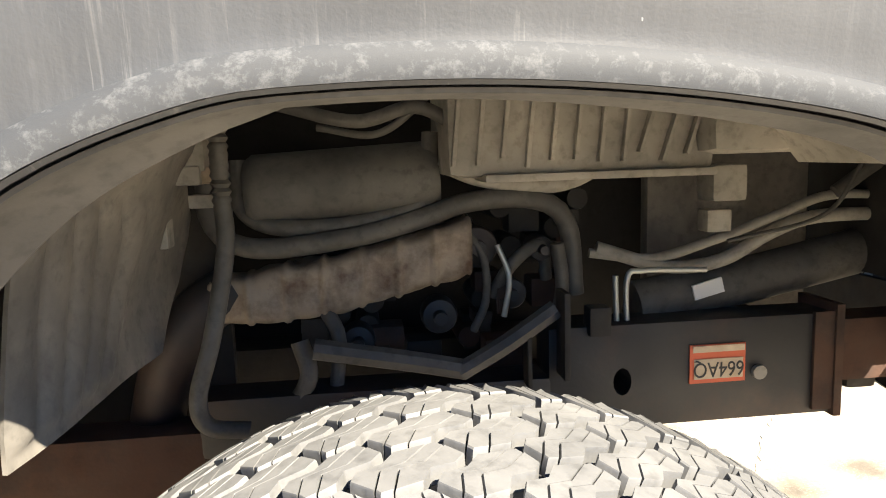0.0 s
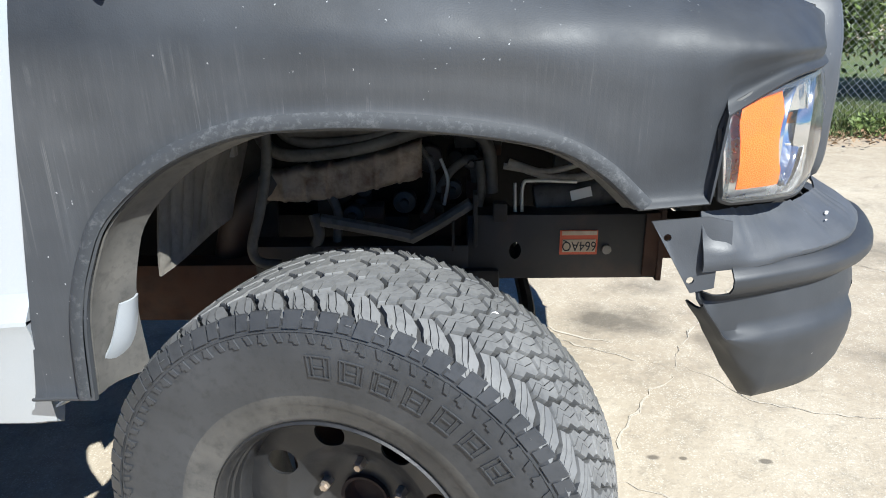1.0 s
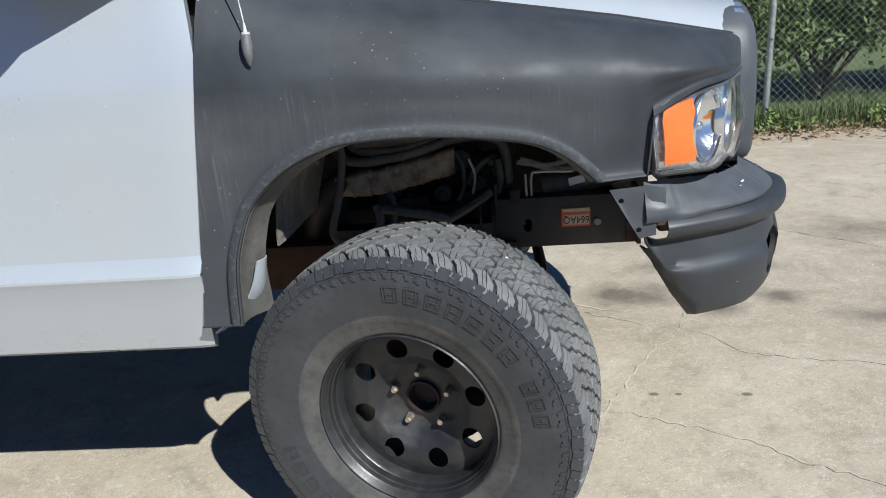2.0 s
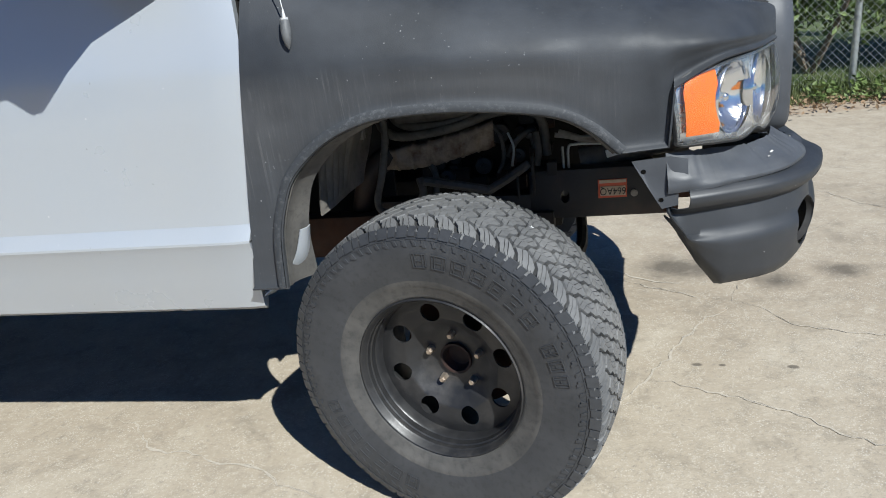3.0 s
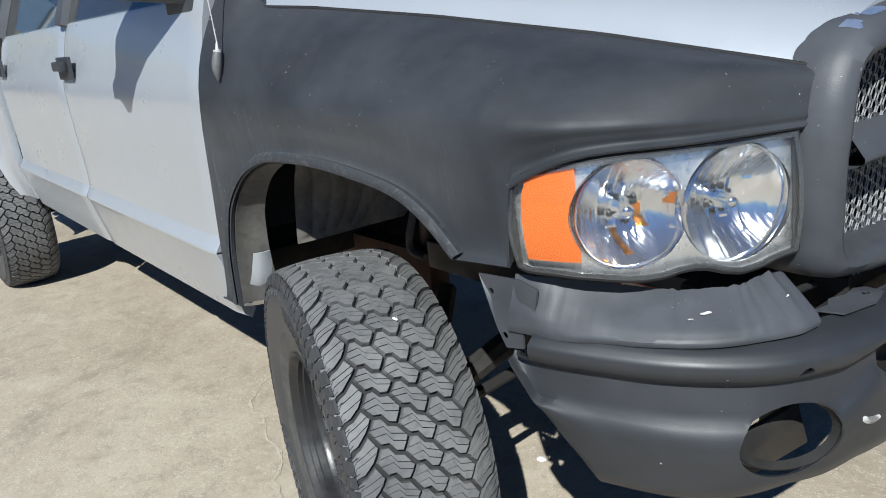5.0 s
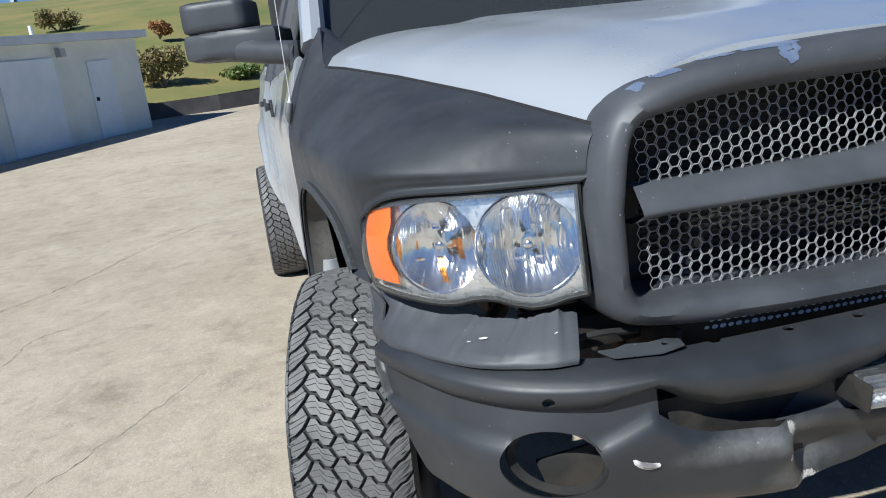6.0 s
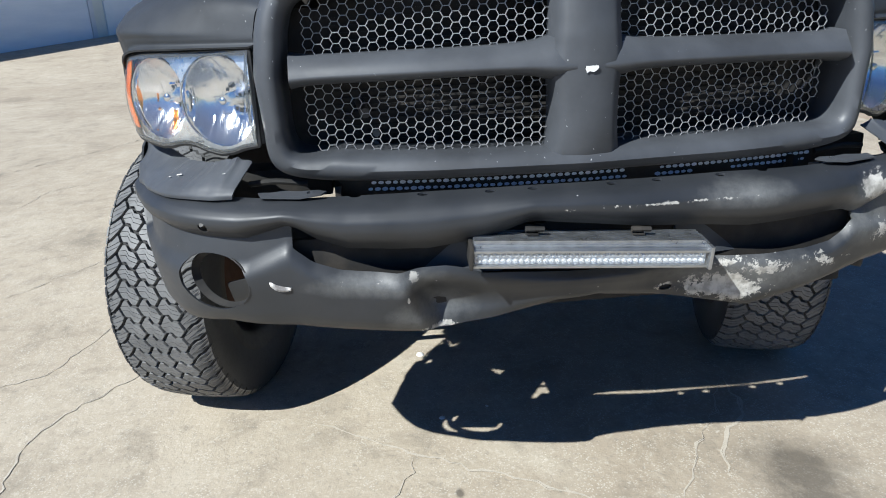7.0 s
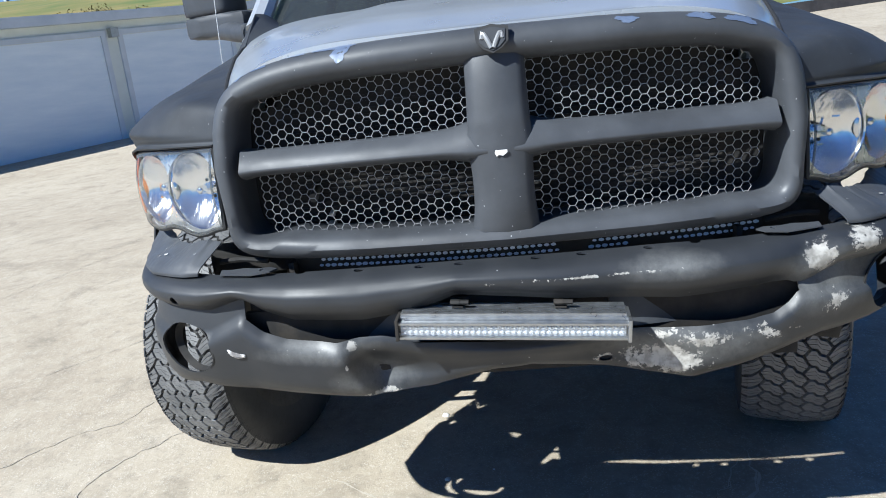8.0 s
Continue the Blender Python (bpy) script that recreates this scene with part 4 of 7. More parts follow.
def build_tread_mesh():
    """Blocks of an all-terrain tread: five rows of interlocking six-sided blocks, zigzag grooves between, each cut by chevron sipes."""
    bm = bmesh.new()
    n = 52
    sizes = [1.0 + 0.09 * math.sin(2.1 * k) for k in range(n)]
    total = sum(sizes)
    starts = [2 * math.pi * R_TYRE * sum(sizes[:k]) / total for k in range(n)]
    round_len = 2 * math.pi * R_TYRE

    def along(k):
        """Place round the tyre, in metres, of a count of pitches."""
        lap, f = divmod(k, n)
        q = int(f)
        return lap * round_len + starts[q] + (f - q) * sizes[q] * round_len / total

    def put(poly, depth):
        loops = []
        cu = sum(p[0] for p in poly) / len(poly)
        cv = sum(p[1] for p in poly) / len(poly)
        for dr, grow in ((-depth, 1.05), (-0.0012, 1.0), (0.0, 0.968)):
            lo = []
            for u, v in poly:
                a = (cu + (u - cu) * grow) / R_TYRE
                y = cv + (v - cv) * grow
                r = tyre_r(y) + dr
                if abs(y) > 0.128:
                    r -= (abs(y) - 0.128) * 0.9
                lo.append(bm.verts.new((r * math.cos(a), y, r * math.sin(a))))
            loops.append(lo)
        for p, q in zip(loops, loops[1:]):
            for k in range(len(poly)):
                bm.faces.new((p[k], p[(k + 1) % len(poly)], q[(k + 1) % len(poly)], q[k]))
        bm.faces.new(loops[-1])

    rng = random.Random(5)
    # lines between the rows: place across, depth of the zigzag, phase in pitches
    bounds = ((-0.1495, 0.0, -0.25), (-0.0900, 0.0085, 0.0), (-0.0300, 0.0090, 0.10), (0.0290, 0.0090, 0.16), (0.0890, 0.0085, 0.30), (0.1495, 0.0, 0.55))
    jog = [[rng.uniform(-0.07, 0.07) for k in range(n)] for b in bounds]

    def right_of(b, i):
        """Where a cross groove meets line b from the row on its left."""
        v, amp, ph = bounds[b]
        return along(i + ph + 0.52 + jog[b][i % n]), v - amp

    def left_of(b, i):
        """Where a cross groove meets line b from the row on its right."""
        v, amp, ph = bounds[b]
        return along(i + ph + jog[b][(i + 7) % n] * 0.6), v + amp

    for row in range(5):
        lean = {0: 0, 4: 0}.get(row, -1)

        def cross(i):
            a, d = left_of(row, i), right_of(row + 1, i + lean)
            z = 0.006 if 0 < row < 4 else 0.003
            m1 = (a[0] + (d[0] - a[0]) * 0.36 + z, a[1] + (d[1] - a[1]) * 0.36)
            m2 = (a[0] + (d[0] - a[0]) * 0.60 - z * 0.6, a[1] + (d[1] - a[1]) * 0.60)
            return [a, m1, m2, d]

        for i in range(n):
            low, top = cross(i), cross(i + 1)
            out_r = left_of(row + 1, i + (1 if right_of(row + 1, i + lean)[0] < left_of(row + 1, i + lean + 1)[0] else 0) + lean) if row < 4 else None
            out_l = right_of(row, i) if row > 0 else None
            if out_l and not low[0][0] < out_l[0] < top[0][0]:
                out_l = None
            if out_r and not low[3][0] < out_r[0] < top[3][0]:
                out_r = None
            mid_l = out_l or ((low[0][0] + top[0][0]) / 2, low[0][1])
            mid_r = out_r or ((low[3][0] + top[3][0]) / 2, low[3][1])
            loop = inset(low + [mid_r] + top[::-1] + [mid_l], 0.0042)
            low, mid_r, top, mid_l = loop[:4], loop[4], loop[5:9][::-1], loop[9]

            def sipe(t, gap):
                pts = []
                for k in range(4):
                    p, q, m = low[k], top[k], (mid_l if k == 0 else mid_r if k == 3 else None)
                    if m is None:
                        c = (p[0] + (q[0] - p[0]) * t, p[1] + (q[1] - p[1]) * t)
                    elif t < 0.5:
                        c = (p[0] + (m[0] - p[0]) * 2 * t, p[1] + (m[1] - p[1]) * 2 * t)
                    else:
                        c = (m[0] + (q[0] - m[0]) * (2 * t - 1), m[1] + (q[1] - m[1]) * (2 * t - 1))
                    pts.append((c[0] + gap + (0.0025 if k in (1, 2) else -0.001) * (1 if 0 < t < 1 else 0), c[1]))
                return pts

            t1, t2 = rng.uniform(0.30, 0.38), rng.uniform(0.62, 0.70)
            g = 0.0006
            put(sipe(0, 0) + sipe(t1, -g)[::-1], 0.012)
            put(sipe(t1, g) + [mid_r] + sipe(t2, -g)[::-1] + [mid_l], 0.012)
            put(sipe(t2, g) + sipe(1, 0)[::-1], 0.012)
    bm.normal_update()
    for f in bm.faces:
        c = f.calc_center_median()
        if abs(c.y) > 0.12 and abs(f.normal.y) > 0.45:
            f.material_index = 1
    narrow(bm)
    return bm


def build_casing_mesh():
    bm = bmesh.new()
    half = [(0.206, 0.110), (0.211, 0.122), (0.224, 0.131), (0.246, 0.1345), (0.249, 0.137), (0.264, 0.140), (0.30, 0.148), (0.335, 0.151), (0.360, 0.149), (0.376, 0.145), (0.387, 0.140), (0.3935, 0.128), (0.3965, 0.09), (0.398, 0.0)]
    prof = half + [(r, -y) for r, y in half[-2::-1]]
    lathe(bm, prof, 96)
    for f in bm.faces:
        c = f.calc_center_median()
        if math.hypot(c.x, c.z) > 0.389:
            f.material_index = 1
        elif math.hypot(c.x, c.z) < 0.262:
            f.material_index = 2
    narrow(bm)
    return bm


def build_sidewall_mesh(s):
    """Raised ring, shoulder hooks and plain letter-sized bars on the outer wall."""
    bm = bmesh.new()

    def wall(r):
        return lerp_table([(0.246, 0.133), (0.262, 0.139), (0.30, 0.148), (0.335, 0.151), (0.360, 0.149), (0.380, 0.145), (0.396, 0.138)], r)

    def patch(a0, a1, r0, r1, up=0.002, na=3, skew=0.0):
        top, bot = [], []
        for k in range(na + 1):
            for ring, r in ((0, r0), (1, r1)):
                a = a0 + (a1 - a0) * k / na + (skew if ring else 0)
                for lst, e in ((top, up), (bot, -0.002)):
                    lst.append(bm.verts.new((r * math.cos(a), -s * (wall(r) + e), r * math.sin(a))))
        for k in range(na):
            i = 2 * k
            bm.faces.new((top[i], top[i + 1], top[i + 3], top[i + 2]))
            bm.faces.new((top[i], top[i + 2], bot[i + 2], bot[i]))
            bm.faces.new((top[i + 1], bot[i + 1], bot[i + 3], top[i + 3]))
        for i in (0, 2 * na):
            bm.faces.new((top[i], bot[i], bot[i + 1], top[i + 1]))

    for k in range(96):
        a = 2 * math.pi * k / 96
        patch(a, a + 2 * math.pi / 96, 0.3665, 0.3685, 0.0015, 1)
    cnt = 46
    w = 2 * math.pi / cnt
    for k in range(cnt):
        a = w * k
        # long lug, short lug, and the zigzag hooks that trail from them
        patch(a + 0.02 * w, a + 0.50 * w, 0.372, 0.3955, 0.0034, 2, -0.012)
        patch(a + 0.60 * w, a + 0.94 * w, 0.374, 0.3945, 0.0026, 2, -0.010)
        patch(a + 0.04 * w, a + 0.20 * w, 0.350, 0.3655, 0.0030, 1, 0.014)
        patch(a + 0.20 * w, a + 0.34 * w, 0.354, 0.3655, 0.0030, 1, -0.010)
        patch(a + 0.55 * w, a + 0.70 * w, 0.353, 0.3655, 0.0030, 1, 0.014)
    # outlined letter-sized marks
    for a0, cnt, w in ((0.62, 7, 0.125), (0.14, 3, 0.10), (3.45, 7, 0.125)):
        for i in range(cnt):
            a = a0 + i * w * 1.2
            e = a + w * 0.86
            patch(a, e, 0.3328, 0.3345, 0.0024, 2)
            patch(a, e, 0.3000, 0.3017, 0.0024, 2)
            for q in (a, a + 0.022, e - 0.028, e - 0.006):
                patch(q, q + 0.005, 0.302, 0.3325, 0.0024, 1)
            patch(a + 0.03, e - 0.03, 0.316, 0.3177, 0.0024, 1)
    narrow(bm)
    return bm


def build_rim_mesh(s):
    """Black steel wheel: deep barrel, dished disc with eight round holes."""
    bm = bmesh.new()
    # outer side is -y*s
    pr = [(0.214, 0.118), (0.215, 0.128), (0.212, 0.131), (0.208, 0.127), (0.205, 0.114), (0.2015, 0.110), (0.2005, 0.098), (0.1975, 0.095), (0.1965, 0.078), (0.1935, 0.074),
          (0.1915, 0.058), (0.188, 0.0), (0.190, -0.08), (0.208, -0.11), (0.216, -0.125), (0.216, -0.118), (0.200, -0.09), (0.193, -0.02)]
    lathe(bm, [(r, -s * y) for r, y in pr], 96)
    # disc
    outer = circle(0, 0, 0.1915, 72)
    holes = [circle(0.146 * math.cos(2 * math.pi * (k + 0.35) / 8), 0.146 * math.sin(2 * math.pi * (k + 0.35) / 8), 0.0255, 22) for k in range(8)]
    holes.append(circle(0, 0, 0.041, 32))

    def dish(u, v, w):
        r = math.hypot(u, v)
        y = lerp_table([(0.0, 0.0), (0.050, 0.0), (0.085, 0.006), (0.108, 0.028), (0.125, 0.043), (0.165, 0.050), (0.19, 0.047), (0.21, 0.040)], r)
        return Vector((u, -s * (y - w), v))

    # rings of points let the flat fill bend into a dish
    bm2 = bmesh.new()
    plate(bm2, outer, holes, 0.006, lambda u, v, w: Vector((u, v, w)))
    bmesh.ops.subdivide_edges(bm2, edges=[e for e in bm2.edges if e.calc_length() > 0.012], cuts=3, use_grid_fill=False)
    bmesh.ops.triangulate(bm2, faces=bm2.faces)
    for v in bm2.verts:
        v.co = dish(v.co.x, v.co.y, v.co.z)
    me = bpy.data.meshes.new("disc")
    bm2.to_mesh(me)
    bm2.free()
    bm.from_mesh(me)
    bpy.data.meshes.remove(me)
    narrow(bm)
    return bm


WHEEL_PARTS = {}


def build_wheel(parent, name, where, turn, s, roll=0.0):
    """A wheel under its own rim mesh: rim > tyre casing, tread, sidewall marks, hub, nuts."""
    if not WHEEL_PARTS:
        for k, bm in (("tyre", build_casing_mesh()), ("tread", build_tread_mesh())):
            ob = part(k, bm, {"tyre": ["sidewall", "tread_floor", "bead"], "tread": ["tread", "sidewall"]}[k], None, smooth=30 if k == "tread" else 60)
            WHEEL_PARTS[k] = ob.data
            bpy.data.objects.remove(ob)
    rim = part(name, build_rim_mesh(s), "rim", parent, "dusty black steel wheel with round holes and an all-terrain tyre", 35)
    rim.matrix_basis = Matrix.Translation(where) @ Euler((0, 0, radians(turn))).to_matrix().to_4x4() @ Euler((0, radians(roll), 0)).to_matrix().to_4x4()
    for k, lab in (("tyre", "black rubber tyre casing"), ("tread", "dusty all-terrain tread blocks")):
        ob = new(k, WHEEL_PARTS[k])
        ob.parent = rim
        tagged(ob, lab)
    part("sidewall_relief", build_sidewall_mesh(s), "sidewall", rim, "raised bars and hooks on the tyre wall", 0)
    bm = bmesh.new()
    lathe(bm, [(0.0, s * 0.020), (0.030, s * 0.020), (0.033, s * 0.015), (0.036, -s * 0.008), (0.042, -s * 0.010), (0.042, s * 0.030)], 32)
    part("hub", bm, "hub", rim, "rusty open hub bore")
    bm = bmesh.new()
    lathe(bm, [(0.0, s * 0.08), (0.165, s * 0.08), (0.165, s * 0.06), (0.09, s * 0.05), (0.0, s * 0.05)], 40)
    part("brake_disc", bm, "rust", rim, "rusty brake disc behind the wheel")
    for k in range(5):
        a = 2 * math.pi * (k + 0.29) / 5
        bm = bmesh.new()
        lathe(bm, [(0.0, -0.020), (0.006, -0.020), (0.009, -0.016), (0.0105, 0.0), (0.0105, 0.012), (0.0, 0.012)], 6)
        nut = part("lug_nut", bm, "nut", rim, smooth=20)
        nut.location = (0.0699 * math.cos(a), -s * 0.006, 0.0699 * math.sin(a))
        if s < 0:
            nut.rotation_euler = (0, 0, math.pi)
    return rim


# ------------------------------------------------------------ grille
def polar_loop(half_w, z0, z1, power, n):
    """A rounded-rectangle loop in (y, z)."""
    zc, hz = (z0 + z1) / 2, (z1 - z0) / 2
    out = []
    for k in range(n):
        a = 2 * math.pi * k / n
        c, s = math.cos(a), math.sin(a)
        out.append((half_w * math.copysign(abs(c) ** (2 / power), c), zc + hz * math.copysign(abs(s) ** (2 / power), s)))
    return out


def grille_x(y, z):
    return 0.900 - 0.20 * y * y - 0.10 * max(0.0, z - 1.10)


def build_grille(parent):
    n = 160
    outer = polar_loop(0.600, 0.852, 1.245, 6.0, n)
    low = polar_loop(0.590, 0.850, 1.245, 9.5, n)
    outer = [a if a[1] > 1.047 else b for a, b in zip(outer, low)]
    outer = [(y * (1 - 0.085 * max(0, (z - 1.0) / 0.245) ** 2), z + (0.008 + 0.022 * (1 - (y / 0.60) ** 2) if z > 1.10 else 0)) for y, z in outer]
    inner = polar_loop(0.518, 0.904, 1.196, 9.0, n)
    inner = [(y * (1 - 0.06 * max(0, (z - 1.0) / 0.2) ** 2), z + (0.014 * (1 - (y / 0.508) ** 2) if z > 1.03 else -0.006 * (1 - (y / 0.508) ** 2))) for y, z in inner]
    prof = [(0.0, -0.11), (0.0, -0.035), (0.06, -0.012), (0.22, 0.006), (0.5, 0.014), (0.78, 0.008), (0.94, -0.008), (1.0, -0.030), (1.03, -0.11)]

    def band(y):
        """The band is narrower at the sides than above and below."""
        w = max(0.0, min(1.0, (abs(y) - 0.50) / 0.08))
        return 1.0 - 0.34 * w * w * (3 - 2 * w)

    bm = bmesh.new()
    rings = []
    for (yo, zo), (yi, zi) in zip(outer, inner):
        ring = []
        for t, dx in prof:
            t *= band(yo)
            y, z = yo + (yi - yo) * t, zo + (zi - zo) * t
            ring.append(bm.verts.new((grille_x(y, z) + dx, y, z)))
        rings.append(ring)
    for a, b in zip(rings, rings[1:] + rings[:1]):
        for i in range(len(prof) - 1):
            bm.faces.new((a[i], a[i + 1], b[i + 1], b[i]))
    g = part("grille", bm, "black_trim", parent, "flat-black crosshair grille surround with peeling paint", 50)
    # cross bars
    bm = bmesh.new()
    pr = [(-0.034, -0.06), (-0.032, 0.0), (-0.022, 0.014), (0.0, 0.019), (0.022, 0.014), (0.032, 0.0), (0.034, -0.06)]
    flat = [(-0.034, -0.06), (-0.031, -0.020), (-0.022, 0.008), (-0.014, 0.018), (-0.008, 0.018), (0.031, -0.010), (0.034, -0.06)]

    def hbar(u, v):
        y = -0.53 + 1.06 * u
        d, dx = flat[round(v * 6)]
        flare = 1 + 0.55 * math.exp(-max(0, abs(y) - 0.06) / 0.035) + 0.25 * math.exp(-(0.53 - abs(y)) / 0.02)
        zc = 1.060 - 0.006 * (y / 0.5) ** 2
        z = zc + d * 0.78 * flare
        return Vector((grille_x(y, z) + dx - 0.004, y, z))

    sheet(bm, hbar, 80, 6)
    part("cross_bar", bm, "black_trim", g, smooth=60)
    bm = bmesh.new()

    def vbar(u, v):
        z = 0.872 + 0.363 * u
        d, dx = pr[round(v * 6)]
        dx -= 0.016 * math.exp(-u / 0.07) + 0.016 * math.exp(-(1 - u) / 0.09)
        flare = 1 + 0.30 * math.exp(-(z - 0.872) / 0.03) + 0.18 * math.exp(-abs(z - 1.055) / 0.03)
        y = d * 1.75 * flare
        return Vector((grille_x(y, z) + dx - 0.002, y, z))

    sheet(bm, vbar, 50, 6)
    part("upright_bar", bm, "black_trim", g, smooth=60)
    # honeycomb inserts
    for name, y0, y1, z0, z1 in (("lower", -0.515, -0.05, 0.895, 1.05), ("lower", 0.05, 0.515, 0.895, 1.05), ("upper", -0.51, -0.05, 1.07, 1.225), ("upper", 0.05, 0.51, 1.07, 1.225)):
        bm = bmesh.new()
        honeycomb(bm, y0, y1, z0, z1, 0.0111, lambda y, z: grille_x(y, z) - 0.052, 0.0008, 0.0022, lambda y, z: (abs(y) / 0.500) ** 10 + (abs(z - 1.040) / 0.168) ** 8 < 1)
        part("honeycomb_insert", bm, "mesh", g, "black honeycomb mesh insert", 0)
    # radiator core behind
    bm = bmesh.new()
    block(bm, (0.70, 0, 1.01), (0.04, 0.94, 0.40))
    for y in (-0.515, 0.515):
        block(bm, (0.70, y, 0.985), (0.04, 0.09, 0.35))
    core = part("radiator", bm, "dark", parent, "dark radiator core behind the grille")
    bm = bmesh.new()
    for k in range(26):
        block(bm, (0.724, 0, 0.822 + 0.0138 * k), (0.006, 0.92, 0.005))
    tagged(part("heat_sink", bm, "dark", core), kind="stuff")
    # perforated strip in the gap under the grille
    def strip_x(y, z):
        return 0.845 - 0.20 * y * y + 0.25 * (z - 0.83)

    bm = bmesh.new()
    sheet(bm, lambda u, v: Vector((strip_x(-0.46 + 0.98 * u, 0.79 + 0.08 * v), -0.46 + 0.98 * u, 0.79 + 0.08 * v)), 30, 3, 0.004)
    strip = part("lower_strip", bm, "dark", g, "dark perforated strip below the grille")
    # pale discs laid on the strip in place of light through its holes
    bm = bmesh.new()
    for row in range(3):
        for k in range(66):
            y = -0.40 + 0.0138 * k + 0.0069 * (row % 2)
            z = 0.826 + 0.0135 * row
            if 0.10 < y < 0.16 or noise.noise(Vector((y * 9, z * 30, 1))) > 0.38:
                continue
            w = 0.0056 * (1 + 0.3 * noise.noise(Vector((y * 60, z * 60, 0))))
            bm.faces.new([bm.verts.new((strip_x(y, z) + 0.0026, y + w * math.cos(a * math.pi / 4), z + 0.62 * w * math.sin(a * math.pi / 4))) for a in range(8)])
    tagged(part("perforation", bm, "led", strip, "pale discs painted as light through punched holes", 0), kind="stuff")
    # shield badge
    bm = bmesh.new()
    shp = [(-0.034, 0.026), (0.0, 0.034), (0.034, 0.026), (0.032, -0.006), (0.018, -0.022), (0.0, -0.032), (-0.018, -0.022), (-0.032, -0.006)]
    plate(bm, shp, [], 0.008, lambda u, v, w: Vector((0.899 + w - 0.3 * v, 0.92 * u, 1.248 + 0.78 * v)))
    part("badge_rim", bm, "rail", g, "dark shield badge")
    bm = bmesh.new()
    plate(bm, [(0.8 * u, 0.8 * v) for u, v in shp], [], 0.010, lambda u, v, w: Vector((0.899 + w - 0.3 * v, 0.92 * u, 1.248 + 0.78 * v)))
    part("badge_field", bm, "black_plain", g)
    bm = bmesh.new()
    for sy in (1, -1):
        tube(bm, [(0.914, sy * 0.002, 1.232), (0.910, sy * 0.008, 1.246), (0.904, sy * 0.016, 1.259), (0.907, sy * 0.019, 1.248)], 0.0045, 12, 8)
    part("badge_mark", bm, "lamp_grey", g)
    # chips in the paint of the upper band
    rng = random.Random(3)
    top_edge = sorted((yo, zo, yi, zi) for (yo, zo), (yi, zi) in zip(outer, inner) if zo > 1.06)

    def band_pt(y, t, lift):
        k = min(range(len(top_edge)), key=lambda i: abs(top_edge[i][0] - y))
        j = k + 1 if (y > top_edge[k][0] and k + 1 < len(top_edge)) or k == 0 else k - 1
        p, q = top_edge[k], top_edge[j]
        w = (y - p[0]) / (q[0] - p[0]) if abs(q[0] - p[0]) > 1e-6 else 0.0
        yo, zo, yi, zi = (m0 + (m1 - m0) * w for m0, m1 in zip(p, q))
        yy, zz = yo + (yi - yo) * t, zo + (zi - zo) * t
        return Vector((grille_x(yy, zz) + lerp_table(prof[1:], t) + 0.6 * lift, yy, zz + 0.3 * lift))

    for y, t, w, h in ((-0.512, 0.03, 0.020, 0.16), (-0.465, 0.03, 0.034, 0.18), (-0.385, 0.02, 0.050, 0.10), (-0.30, 0.03, 0.085, 0.16), (-0.280, 0.26, 0.034, 0.46), (0.238, 0.20, 0.040, 0.20), (0.384, 0.16, 0.050, 0.22), (0.465, 0.16, 0.060, 0.26)):
        bm = bmesh.new()
        ph = rng.uniform(0, 6)
        rim_v, mid_v = [], []
        for k in range(30):
            a = 2 * math.pi * k / 30
            rr = 1.0 + 0.22 * math.sin(3 * a + ph) + rng.uniform(-0.14, 0.14)
            for lst, f in ((rim_v, 1.0), (mid_v, 0.5)):
                lst.append(bm.verts.new(band_pt(y + 0.5 * w * f * rr * math.cos(a), max(0.01, t + 0.5 * h * f * rr * math.sin(a)), 0.0016)))
        for k in range(30):
            bm.faces.new((rim_v[k], rim_v[(k + 1) % 30], mid_v[(k + 1) % 30], mid_v[k]))
        bm.faces.new(mid_v)
        part("paint_chip", bm, "peel", g, "patch of silver where black paint peeled")
    bm = bmesh.new()
    plate(bm, [(-0.012, 1.043), (-0.009, 1.036), (-0.005, 1.039), (0.003, 1.037), (0.008, 1.040), (0.012, 1.044), (0.011, 1.048), (-0.011, 1.048)], [], 0.0015, lambda u, v, w_: Vector((grille_x(u, v) + 0.0185 + w_, u, v)))
    part("nick", bm, "white", g, "pale nick in the paint")
    return g


def honeycomb(bm, y0, y1, z0, z1, r, xf, t, depth, inside=None):
    """Flat-topped hexagon cells joined into a mesh; r is a cell's outer radius."""
    dy, dz = 1.5 * r, math.sqrt(3) * r
    for k in range(int((y1 - y0) / dy) + 1):
        y = y0 + k * dy
        for j in range(int((z1 - z0) / dz) + 1):
            z = z0 + (j + 0.5 * (k % 2)) * dz
            if z > z1 or (inside and not inside(y, z)):
                continue
            ro, ri = r + 0.0003, r - t
            vs = []
            for rad, dx in ((ro, 0.0), (ri, 0.0), (ri, -depth), (ro, -depth)):
                vs.append([bm.verts.new((xf(y, z) + dx, y + rad * math.cos(math.pi / 3 * a), z + rad * math.sin(math.pi / 3 * a))) for a in range(6)])
            for p, q in ((0, 1), (1, 2)):
                for a in range(6):
                    b = (a + 1) % 6
                    bm.faces.new((vs[p][a], vs[p][b], vs[q][b], vs[q][a]))


